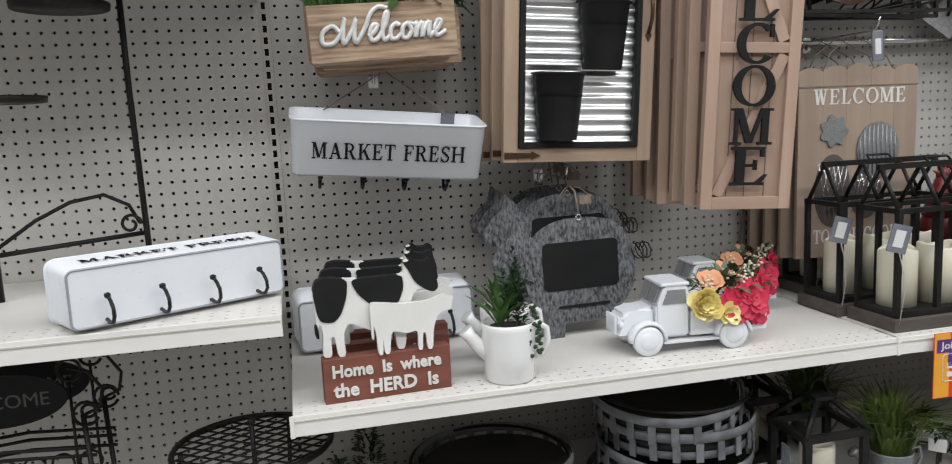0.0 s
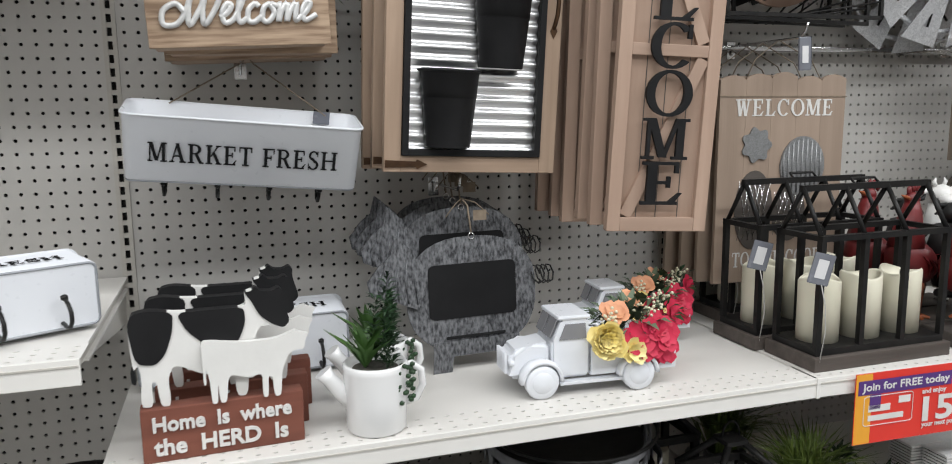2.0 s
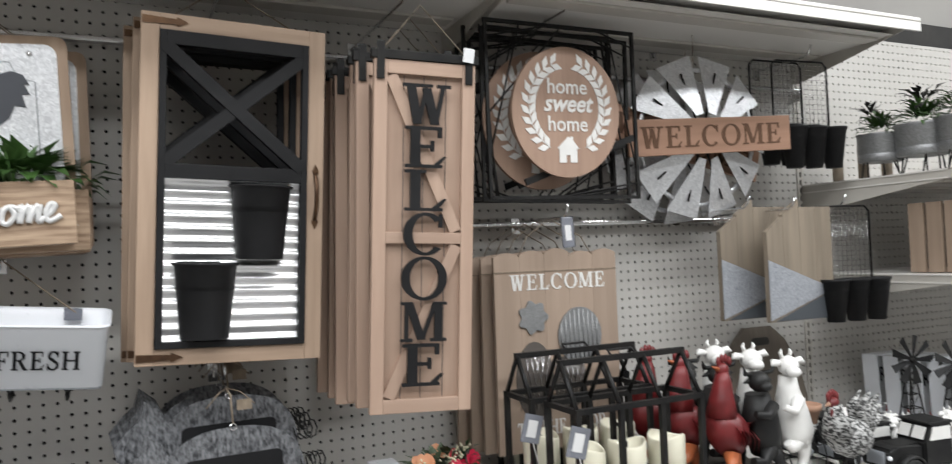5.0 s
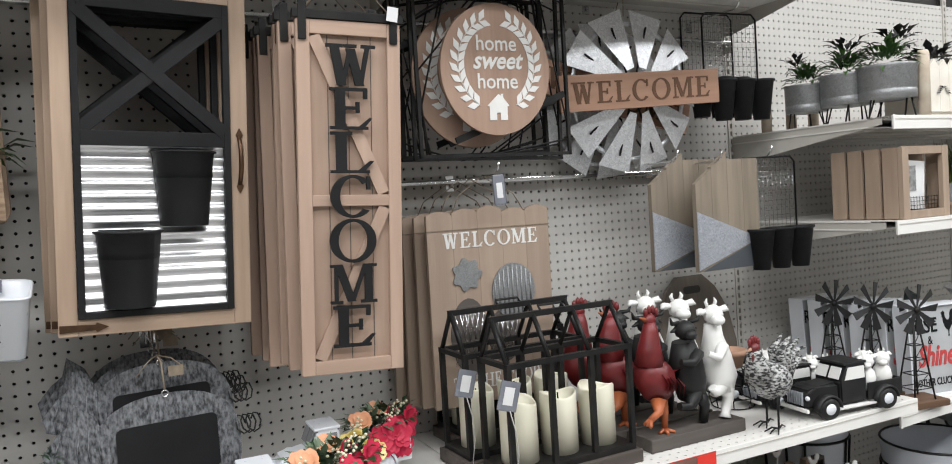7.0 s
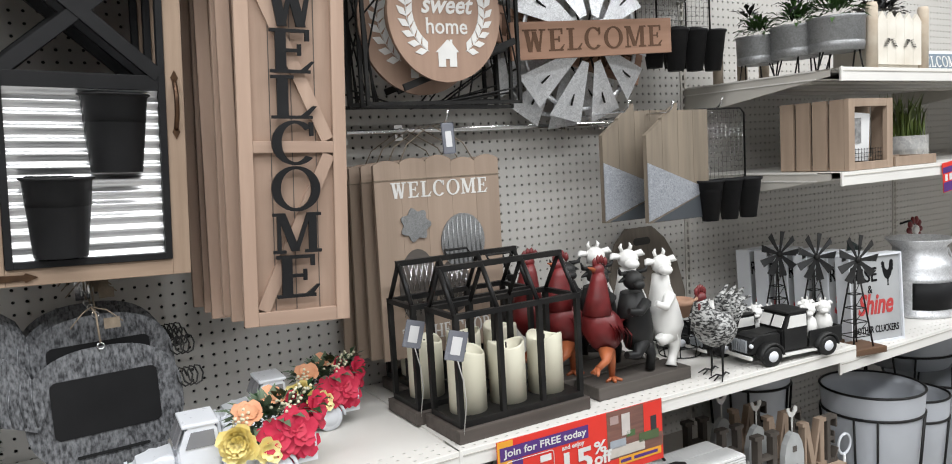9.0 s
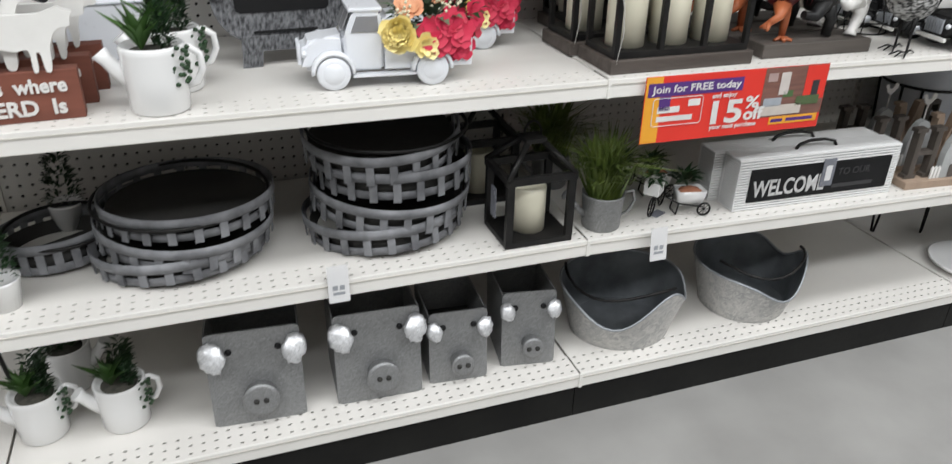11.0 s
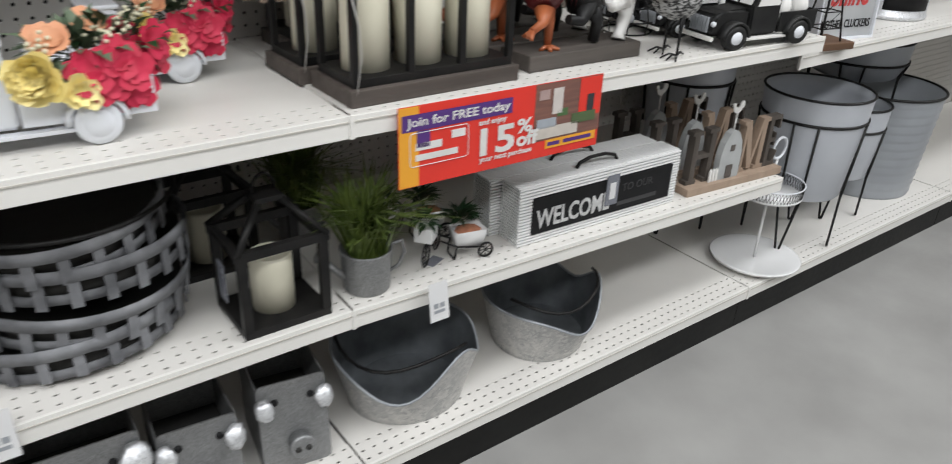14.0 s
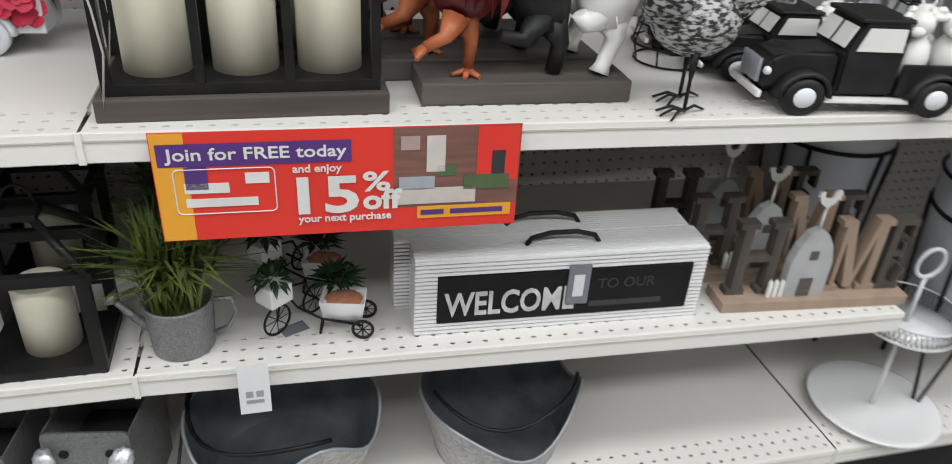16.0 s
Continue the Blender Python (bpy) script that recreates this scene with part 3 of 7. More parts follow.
def rooster_planter(m):
    t = thing("rooster_wall_planter", "wooden wall planter with a galvanised rooster plate and artificial grass", "wall planter", m, "rooster planters")
    w, h = 0.300, 0.386
    part("back_board", prism(B(), rounded(-w / 2, w / 2, 0, h, 0.018), -0.012, 0.0), BARNW, t)
    part("metal_plate", prism(B(), rounded(-w / 2 + 0.018, w / 2 - 0.018, 0.10, h - 0.016, 0.020), -0.0155, -0.012), GALV, t, "spangled galvanised plate")
    part("engraved_line", tube(B(), [(a, -0.0158, b) for a, b in [(-0.095, 0.12), (-0.095, 0.300), (-0.068, 0.308), (-0.056, 0.336), (0.056, 0.336), (0.068, 0.308), (0.095, 0.300), (0.095, 0.12)]], 0.0009, 4), GREYP, t)
    part("rooster_silhouette", prism(B(), [(a * 0.182, 0.240 + b * 0.165) for a, b in ROOSTER], -0.018, -0.0155), mat("slate_grey_paint", (0.065, 0.07, 0.085), None, 12, 0.55), t, "slate grey rooster silhouette")
    for sx in (-0.0885, 0.0885):
        part("screw", ball(B(), (sx, -0.016, h - 0.034), (0.006, 0.004, 0.006), None, 1), CHROME, t)
    d = 0.075
    bx = B()
    box(bx, -0.1485, 0.1485, -0.012 - d, -d, 0.0, 0.112, 0.0015)
    part("planter_front", bx, OAK, t, "oak planter box front with bold grain")
    bx = B()
    for s in (-1, 1):
        box(bx, s * 0.135 - 0.006, s * 0.135 + 0.006, -d, -0.013, 0.0, 0.112, 0.001)
    box(bx, -0.129, 0.129, -d, -0.013, 0.0, 0.012)
    part("planter_box", bx, BARNX, t)
    tx = B()
    for stroke in SCRIPT:
        pts_ = smooth_path([((x - 3.3) * 0.0300, (z - 0.55) * 0.031 + (x - 3.3) * 0.0006) for x, z in stroke])
        tube(tx, [(x + 0.004 + 0.2 * z, -0.0150 - d, 0.054 + z) for x, z in pts_], 0.0052, 6)
    part("lettering", tx, mat("silver_lettering", (0.74, 0.74, 0.73), (0.55, 0.55, 0.55), 60, 0.4, 0.3), t, "raised silvery script lettering")
    part("grass", blades(B(), -0.142, 0.05, -d + 0.01, -0.03, 0.09, 0.105, 240, 0.0035, 0.5, 5), GREEN1, t, "green plastic grass")
    part("leaves", leaves(B(), (0.070, -0.045, 0.128), (0.09, 0.03, 0.022), 70, 0.056, 0.5, 6), GREEN1, t, "broad plastic leaves")
    return t


tp = rooster_planter(pose(0.237, -0.172, 1.470, 0, -2.4, 0))
twine(tp, [(-0.08, -0.006, 0.38), (-0.01, 0.02, 0.452), (0.07, -0.006, 0.38)])
copy_thing(tp, pose(0.258, -0.112, 1.462, 0, -1.0, -1.5))
copy_thing(tp, pose(0.252, -0.055, 1.455, -1, -2, 0))
peg_hook(0.232, -0.22, 1.908)


def trough(m):
    """White enamelled trough, 0.385 long, 0.125 high and deep; open at +z, hooks under it."""
    t = thing("enamel_trough", "white enamelled metal wall trough lettered in black, with hooks", "trough", m, "enamel troughs")
    L_, D_, H_ = 0.388, 0.115, 0.112
    loops = []
    prof = [(0.0, -0.004, 0.012), (0.0025, -0.001, 0.014), (H_ - 0.002, 0.003, 0.018), (H_, 0.005, 0.019), (H_ + 0.002, 0.003, 0.018), (H_, 0.0, 0.017), (0.006, -0.006, 0.013)]
    for z, e, r in prof:
        loops.append([Vector((x, y - D_ / 2, z)) for x, y in rounded(-L_ / 2 - e, L_ / 2 + e, -D_ / 2 - e, D_ / 2 + e, r)])
    bm = B()
    rings(bm, loops, True)
    part("body", bm, WHITEM, t)
    rim = B()
    tube(rim, [(x, y - D_ / 2, H_ + 0.001) for x, y in rounded(-L_ / 2 - 0.004, L_ / 2 + 0.004, -D_ / 2 - 0.004, D_ / 2 + 0.004, 0.018, 5)], 0.0026, 6, True)
    part("rolled_rim", rim, WHITEM, t)
    part("bottom_seam", tube(B(), [(x, y - D_ / 2, -0.0002) for x, y in rounded(-L_ / 2 + 0.004, L_ / 2 - 0.004, -D_ / 2 + 0.004, D_ / 2 - 0.004, 0.012, 5)], 0.0022, 6, True), GREYP, t)
    part("lettering", moved(serif("MARKET FRESH", 0.033, 0.311, 0.0006), 0, -D_ - 0.0028, 0.036), INKB, t, "black serif lettering")
    for hx in (-0.135, -0.045, 0.045, 0.135):
        hk = part("hook", tube(B(), [(hx, -0.014, 0.001), (hx, -0.011, -0.020), (hx, -0.014, -0.036), (hx, -0.026, -0.047), (hx, -0.041, -0.046), (hx, -0.053, -0.034), (hx, -0.060, -0.020)], 0.0034, 8), BLACKM, t, "black wire hook")
        part("knob", ball(B(), (hx, -0.061, -0.018), (0.0065, 0.0065, 0.0065), None, 1), BLACKM, hk)
    return t


tr = trough(pose(0.228, -0.147, 1.257, 12, 5, -0.3))
tr2 = copy_thing(tr, pose(-0.156, -0.482, LEFT + 0.006, -90, 0, 27.5))
tr2.matrix_basis = tr2.matrix_basis @ Matrix.Diagonal((0.94, 0.87, 0.89, 1))
copy_thing(tr, pose(0.215, -0.19, MAIN + 0.006, -90, 0, 2))
twine(tr, [(-0.13, -0.008, 0.113), (-0.01, 0.06, 0.185), (0.0, 0.08, 0.195), (0.012, 0.06, 0.185), (0.14, -0.03, 0.115)])
part("tag", box(B(), 0.12, 0.15, -0.012, -0.010, 0.095, 0.118), PLAST, tr, "grey price tag")
peg_hook(0.235, -0.10, 1.455)


def half_bucket(bm, cx, z0, y, w0=0.042, w1=0.056, h=0.135):
    loops = []
    for z, w in ((z0, w0), (z0 + 0.004, w0 + 0.001), (z0 + h - 0.006, w1), (z0 + h - 0.004, w1 + 0.003), (z0 + h, w1 + 0.003)):
        loops.append([Vector((cx + w * math.cos(a), y - w * 0.95 * max(0.0, math.sin(a)) - (0.0 if math.sin(a) > -0.01 else -0.001), z)) for a in (math.pi * i / 12 for i in range(13))])
    rings(bm, loops, False)
    inner = [[Vector((cx + (w1 - 0.003) * math.cos(a), y - (w1 - 0.003) * 0.95 * math.sin(a), zz)) for a in (math.pi * i / 12 for i in range(13))] for zz in (z0 + h, z0 + h - 0.05)]
    rings(bm, inner, True)
    return bm


CORR = mat("corrugated_zinc", (0.86, 0.86, 0.87), (0.72, 0.72, 0.73), 9, 0.34, 1.0, bscale=4)


def barn_window(m, full=True):
    t = thing("barn_window_planter", "wood barn window planter with corrugated zinc and two black pots", "wall planter", m, "barn windows")
    w, h = 0.338, 0.648
    part("left_stile", box(B(), 0, 0.032, -0.018, 0, 0, h, 0.0015), BARNW, t)
    part("right_stile", box(B(), w - 0.032, w, -0.018, 0, 0, h, 0.0015), BARNW, t)
    part("top_rail", box(B(), 0.032, w - 0.032, -0.0175, 0, h - 0.03, h, 0.0015), BARNX, t)
    part("bottom_rail", box(B(), 0.032, w - 0.032, -0.0175, 0, 0, 0.03, 0.0015), BARNX, t)
    bm = B()
    x0, x1, z0, z1 = 0.033, w - 0.033, 0.031, h - 0.031
    for a in ((x0, x0 + 0.012, z0, z1), (x1 - 0.012, x1, z0, z1), (x0 + 0.012, x1 - 0.012, z0, z0 + 0.012), (x0 + 0.012, x1 - 0.012, z1 - 0.026, z1), (x0 + 0.012, x1 - 0.012, 0.345, 0.372)):
        box(bm, a[0], a[1], -0.024, -0.004, a[2], a[3], 0.001)
    part("black_frame", bm, BLACKP, t)
    for i, (p, q) in enumerate((((x0 + 0.01, 0.372), (x1 - 0.01, z1 - 0.028)), ((x0 + 0.01, z1 - 0.028), (x1 - 0.01, 0.372)))):
        dx, dz = q[0] - p[0], q[1] - p[1]
        ln = math.hypot(dx, dz)
        nx, nz = -dz / ln * 0.012, dx / ln * 0.012
        part("cross_brace", prism(B(), [(p[0] + nx, p[1] + nz), (p[0] - nx, p[1] - nz), (q[0] - nx, q[1] - nz), (q[0] + nx, q[1] + nz)], -0.0235 - 0.002 * i, -0.006), BLACKP, t)
    if full:
        n = 156
        za, zb = 0.043, 0.345
        bm = B()
        prev = None
        for i in range(n + 1):
            z = za + (zb - za) * i / n
            y = -0.0075 - 0.0036 * math.cos(2 * math.pi * 13 * i / n)
            row = [bm.verts.new((x0 + 0.012, y, z)), bm.verts.new((x1 - 0.012, y, z))]
            if prev:
                f = bm.faces.new((prev[0], prev[1], row[1], row[0]))
                f.smooth = True
            prev = row
        part("corrugated_sheet", bm, CORR, t, "shiny corrugated zinc sheet")
        for cx, zz in ((0.120, 0.048), (0.218, 0.196)):
            pt = part("pot", half_bucket(B(), cx, zz, -0.014, 0.043, 0.056, 0.141), BLACKP, t, "matte black half-round pot")
            rm = B()
            tube(rm, [(cx + 0.059 * math.cos(a), -0.014 - 0.056 * math.sin(a), zz + 0.139) for a in (math.pi * i / 12 for i in range(13))], 0.0025, 5)
            part("rim", rm, BLACKP, pt)
        part("pull_handle", tube(B(), [(w - 0.016, -0.018, 0.275), (w - 0.016, -0.024, 0.282), (w - 0.016, -0.034, 0.30), (w - 0.016, -0.036, 0.32), (w - 0.016, -0.034, 0.34), (w - 0.016, -0.024, 0.358), (w - 0.016, -0.018, 0.365)], 0.0045, 6), BRONZE, t, "aged bronze pull handle")
        for hz in (0.27, 0.37):
            part("handle_plate", prism(B(), [(w - 0.016, hz - 0.014), (w - 0.009, hz), (w - 0.016, hz + 0.014), (w - 0.023, hz)], -0.0205, -0.018), BRONZE, t)
    for hz in (0.015, h - 0.015):
        part("strap_hinge", prism(B(), [(0.002, hz - 0.007), (0.06, hz - 0.005), (0.062, hz - 0.009), (0.082, hz), (0.062, hz + 0.009), (0.06, hz + 0.005), (0.002, hz + 0.007)], -0.0205, -0.0182), BRONZE, t, "dark arrow-shaped strap hinge")
    return t


BW = pose(0.470, -0.243, 1.249, 2.2, 2.4, 0)
bw = barn_window(BW)
for i, (dx, dy, dz) in enumerate(((-0.012, 0.05, 0.004), (-0.022, 0.095, 0.0), (0.002, 0.14, 0.006))):
    copy_thing(bw, pose(0.470 + dx, -0.243 + dy, 1.249 + dz, 1.5 - 0.5 * i, 2.4 - 0.6 * i, 0))
twine(bw, [(0.05, -0.004, 0.645), (0.14, 0.03, 0.72), (0.15, 0.04, 0.73), (0.16, 0.03, 0.72), (0.29, -0.004, 0.64)])
peg_hook(0.642, -0.24, 1.965)


def welcome_door(m):
    t = thing("welcome_barn_door_sign", "tall cedar barn-door sign with raised black letters", "sign", m, "barn door signs")
    w, h = 0.203, 0.686
    bm = B()
    part("back_panel", box(bm, 0.002, w - 0.002, -0.008, 0, 0.002, h - 0.002), PINE_D, t)
    for gx in (0.06, 0.10, 0.145):
        part("groove", box(B(), gx, gx + 0.0015, -0.0088, -0.0075, 0.026, h - 0.026), DARKW, t)
    for a, b in ((0, 0.026), (w - 0.026, w)):
        part("stile", box(B(), a, b, -0.019, -0.0005, 0, h, 0.0015), PINE_Z, t)
    for z0, z1 in ((0, 0.027), (h - 0.027, h), (0.330, 0.352)):
        part("rail", box(B(), 0.026, w - 0.026, -0.0185, -0.0005, z0, z1, 0.0015), PINE_X, t)
    for (p, q) in (((0.034, h - 0.03), (w - 0.036, 0.355)), ((w - 0.034, 0.327), (0.036, 0.03))):
        dx, dz = q[0] - p[0], q[1] - p[1]
        ln = math.hypot(dx, dz)
        nx, nz = -dz / ln * 0.012, dx / ln * 0.012
        part("diagonal_brace", prism(B(), [(p[0] + nx, p[1] + nz), (p[0] - nx, p[1] - nz), (q[0] - nx, q[1] - nz), (q[0] + nx, q[1] + nz)], -0.0165, -0.008), PINE_Z, t)
    z = h - 0.044
    for i, (c, wd, hh) in enumerate(zip("WELCOME", (0.098, 0.083, 0.083, 0.086, 0.092, 0.092, 0.083), (0.079, 0.081, 0.081, 0.082, 0.084, 0.078, 0.083))):
        z -= hh
        part("letter_" + c.lower(), moved(serif(c, hh - 0.001, wd, 0.007), w / 2 + 0.001, -0.0195, z), BLACKP, t, "raised black slab-serif letter")
        z -= 0.0035
    part("top_bar", box(B(), -0.006, w + 0.006, -0.022, -0.002, h + 0.001, h + 0.018, 0.001), BLACKM, t, "black metal hanging bar")
    for sx in (0.004, w - 0.022):
        part("strap", box(B(), sx, sx + 0.016, -0.0235, -0.0195, h - 0.04, h + 0.034, 0.002), BLACKM, t, "black metal strap")
    return t


WD = (0.880, -0.334, 1.128)
wd_ = welcome_door(pose(WD[0], WD[1], WD[2], 2.6, 2.4, -7))
for i in range(1, 6):
    copy_thing(wd_, pose(WD[0] - 0.008 * i - 0.004 * (i % 2), WD[1] + 0.048 * i, WD[2] + 0.006 * (i % 3), 2.2 - 0.4 * i, 2.2 - 0.6 * (i % 2), -6 + 1.2 * (i % 3)))
for k in (0.0, 0.10, 0.2):
    twine(wd_, [(0.012, -0.008 + k, 0.70), (0.10, 0.03 + k, 0.81), (0.19, -0.008 + k, 0.70)])
peg_hook(0.972, -0.36, 1.935)
part("paper_tag", box(B(), 0.10, 0.122, -0.03, -0.029, 0.704, 0.732, 0, Matrix.Rotation(radians(6), 4, "Y")), PAPER, wd_)


# ---- things on the main shelf ----
def herd(m):
    t = thing("cow_herd_sign", "red-brown lettered block with flat wooden cow and calf", "shelf sign", m, "cow herd signs")
    K = 0.000496

    def loc(pts):
        for _ in range(2):
            pts = [((a[0] * u + b[0] * (1 - u)), (a[1] * u + b[1] * (1 - u))) for a, b in zip(pts, pts[1:] + pts[:1]) for u in (0.82, 0.18)]
        return [((x - 345) * K, 0.079 + (515 - (y + (x - 115) * 0.14)) * K) for x, y in pts]
    part("block", box(B(), -0.115, 0.115, -0.016, 0.016, 0, 0.08, 0.002), REDW, t)
    cow = [(100, 330), (97, 270), (110, 234), (150, 221), (230, 222), (330, 210), (425, 198), (422, 154), (450, 142), (480, 152), (523, 159), (544, 238), (505, 253), (474, 245), (452, 270), (440, 310), (425, 380), (415, 470), (385, 472), (380, 402), (300, 408), (215, 375), (195, 420), (200, 501), (172, 504), (164, 430), (150, 430), (152, 505), (118, 507), (125, 420), (118, 380), (105, 400)]
    part("cow", prism(B(), loc(cow), -0.008, 0.008), WHITER, t, "white flat cow with black patches")
    for p in ([(96, 272), (109, 233), (150, 220), (221, 221), (216, 280), (194, 345), (164, 380), (112, 378)],
              [(228, 222), (330, 209), (418, 197), (420, 245), (396, 306), (350, 322), (300, 312), (255, 276)],
              [(420, 154), (440, 150), (453, 134), (468, 147), (499, 146), (521, 132), (533, 142), (530, 167), (551, 234), (531, 257), (497, 247), (460, 220), (441, 180)],
              [(97, 395), (108, 395), (112, 440), (98, 436)]):
        part("black_patch", prism(B(), loc(p), -0.0098, 0.0098), BLACKP, t)
    calf = [(290, 310), (300, 298), (400, 300), (500, 286), (540, 268), (560, 257), (575, 264), (602, 266), (590, 285), (587, 315), (560, 318), (538, 332), (518, 380), (511, 462), (492, 464), (488, 402), (476, 402), (474, 466), (458, 468), (460, 392), (420, 407), (362, 396), (354, 482), (335, 485), (331, 420), (329, 486), (312, 488), (308, 410), (300, 380), (299, 432), (292, 432), (291, 360)]
    part("calf", prism(B(), loc(calf), -0.021, -0.011), WHITER, t, "plain white flat calf")
    part("lettering_top", moved(words("Home  Is  where", 0.030, 0.003, 0, 0.0009, 0.196), -0.002, -0.0175, 0.047), INKW, t, "raised white lettering")
    part("lettering_bottom", moved(words("the  HERD  Is", 0.033, 0.003, 0, 0.0009, 0.190), -0.004, -0.0175, 0.012), INKW, t, "raised white lettering")
    return t


hd = herd(pose(0.173, -0.487, MAIN, 0, 0, 3) @ Matrix.Diagonal((1.0, 1, 1.01, 1)))
copy_thing(hd, pose(0.187, -0.412, MAIN, 0, 0, 2) @ Matrix.Diagonal((1.0, 1, 1.01, 1)))
copy_thing(hd, pose(0.200, -0.335, MAIN, 0, 0, 1) @ Matrix.Diagonal((1.0, 1, 1.01, 1)))


def jug_planter(m, tall=True):
    t = thing("watering_can_planter", "white ceramic watering can holding artificial succulents", "planter", m, "ceramic watering cans")
    part("can", lathe(B(), [(0.040, 0), (0.0435, 0.004), (0.045, 0.05), (0.0465, 0.088), (0.047, 0.096), (0.044, 0.099), (0.040, 0.092), (0.03, 0.088)], 28), CERAM, t)
    sp = limb(B(), [(-0.035, 0, 0.045), (-0.052, 0, 0.06), (-0.066, 0, 0.077), (-0.074, 0, 0.088)], [0.016, 0.0125, 0.011, 0.0135], 10)
    part("spout", sp, CERAM, t)
    part("handle", tube(B(), [(0.042, 0, 0.035), (0.058, 0, 0.04), (0.068, 0, 0.06), (0.066, 0, 0.082), (0.052, 0, 0.092), (0.043, 0, 0.09)], 0.0055, 8), CERAM, t)
    rnd = random.Random(4)
    spike = B()
    for i in range(26):
        a = rnd.uniform(0, 6.28)
        leaf(spike, (-0.014, 0, 0.088), (math.cos(a) * 0.6, math.sin(a) * 0.6, rnd.uniform(0.5, 1.6)), rnd.uniform(0.055, 0.085), 0.2, 0, 0.0)
    part("aloe", spike, GREEN1, t, "spiky green aloe with pinkish tips")
    bush = B()
    for q in range(5):
        bx, by = rnd.uniform(0.0, 0.03), rnd.uniform(-0.02, 0.02)
        hh = rnd.uniform(0.07, 0.115)
        for i in range(30):
            a = rnd.uniform(0, 6.28)
            z = 0.09 + hh * i / 30
            leaf(bush, (bx, by, z), (math.cos(a), math.sin(a), 0.8), 0.02, 0.35)
    part("succulent", bush, GREEN2, t, "dark green succulent stems")
    trail = B()
    for i in range(34):
        z = 0.098 - 0.055 * (i / 34)
        ball(trail, (0.040 + 0.012 * math.sin(i * 1.7), -0.022 - 0.009 * math.cos(i * 2.1), z), (0.0045, 0.0035, 0.004), None, 1)
    part("trailing_strand", trail, GREEN2, t, "trailing string of small leaves")
    part("gravel", lathe(B(), [(0.001, 0.0885), (0.041, 0.0895), (0.04, 0.0865)], 20), mat("dark_gravel", (0.08, 0.075, 0.06), (0.03, 0.03, 0.025), 120, 0.9, bump=0.6, bscale=200), t)
    t.scale = (1.1, 1.1, 1.12)
    return t


jp = jug_planter(pose(0.403, -0.487, MAIN, 0, 0, -8))
copy_thing(jp, pose(0.430, -0.372, MAIN, 0, 0, 0))


def chalk_pig(m):
    t = thing("pig_chalkboard", "mottled galvanised pig cut-out with a black chalkboard", "chalkboard", m, "pig chalkboards")
    pts = []
    for i in range(40):
        a = 2 * math.pi * i / 40
        pts.append((0.135 * math.copysign(abs(math.cos(a)) ** 0.8, math.cos(a)), 0.150 + 0.112 * math.copysign(abs(math.sin(a)) ** 0.8, math.sin(a))))
    body = B()
    prism(body, pts, -0.0025, 0)
    part("body", body, GALVD, t)
    part("feet_panel", prism(B(), [(-0.085, 0.06), (-0.088, 0.0), (-0.05, 0.0), (-0.046, 0.03), (0.055, 0.03), (0.06, 0.0), (0.095, 0.0), (0.095, 0.06)], -0.0052, -0.0028), GALVD, t)
    head = [(-0.105, 0.20), (-0.125, 0.245), (-0.155, 0.27), (-0.165, 0.235), (-0.185, 0.22), (-0.21, 0.19), (-0.205, 0.165), (-0.18, 0.155), (-0.15, 0.145), (-0.115, 0.13), (-0.10, 0.16)]
    part("head", prism(B(), head, -0.011, -0.004), GALVD, t, "ribbed galvanised pig head")
    for i in range(5):
        part("rib", tube(B(), [(-0.115 - 0.018 * i, -0.0112, 0.14 + 0.004 * i), (-0.12 - 0.018 * i, -0.0122, 0.185), (-0.118 - 0.016 * i, -0.0112, 0.225 - 0.004 * i)], 0.0018, 4), GALVD, t)
    part("chalk_panel", prism(B(), rounded(-0.091, 0.091, 0.104, 0.210, 0.012), -0.0045, -0.0027), CHALK, t, "blank black chalkboard panel")
    part("feed_slot", prism(B(), rounded(-0.06, 0.065, 0.064, 0.070, 0.0025), -0.0058, -0.0054), BLACKP, t)
    tail = [(0.133 + 0.035 * i / 24 + 0.012 * math.cos(i * 0.9), -0.004 + 0.008 * math.sin(i * 0.9), 0.175 + 0.018 * math.sin(i * 0.9)) for i in range(25)]
    part("curly_tail", tube(B(), tail, 0.0018, 5), BLACKM, t, "curled wire tail")
    part("hang_ring", tube(B(), [(0.006 * math.cos(a), -0.004, 0.262 + 0.006 * math.sin(a)) for a in (0.5 * i for i in range(13))], 0.0012, 5, True), CHROME, t)
    return t


cp = chalk_pig(pose(0.640, -0.268, MAIN, -4, 0, 4))
twine(cp, [(0.0, -0.004, 0.268), (0.0, 0.01, 0.32), (-0.004, 0.03, 0.333)], 0.002)
for s_ in (-1, 1):
    part("twine_end", tube(B(), [(-0.004, 0.03, 0.333), (s_ * 0.02, 0.02, 0.325), (s_ * 0.045, 0.012, 0.30)], 0.0013, 4), JUTE, cp)
part("paper_tag", box(B(), 0.012, 0.040, 0.012, 0.0128, 0.290, 0.310), JUTE, cp, "kraft paper tag")
copy_thing(cp, pose(0.642, -0.195, MAIN + 0.048, -4, 0, 4))
copy_thing(cp, pose(0.638, -0.150, MAIN + 0.056, -4, 0, 4))
copy_thing(cp, pose(0.634, -0.115, MAIN + 0.062, -4, 0, 3))
peg_hook(0.632, -0.19, MAIN + 0.345)


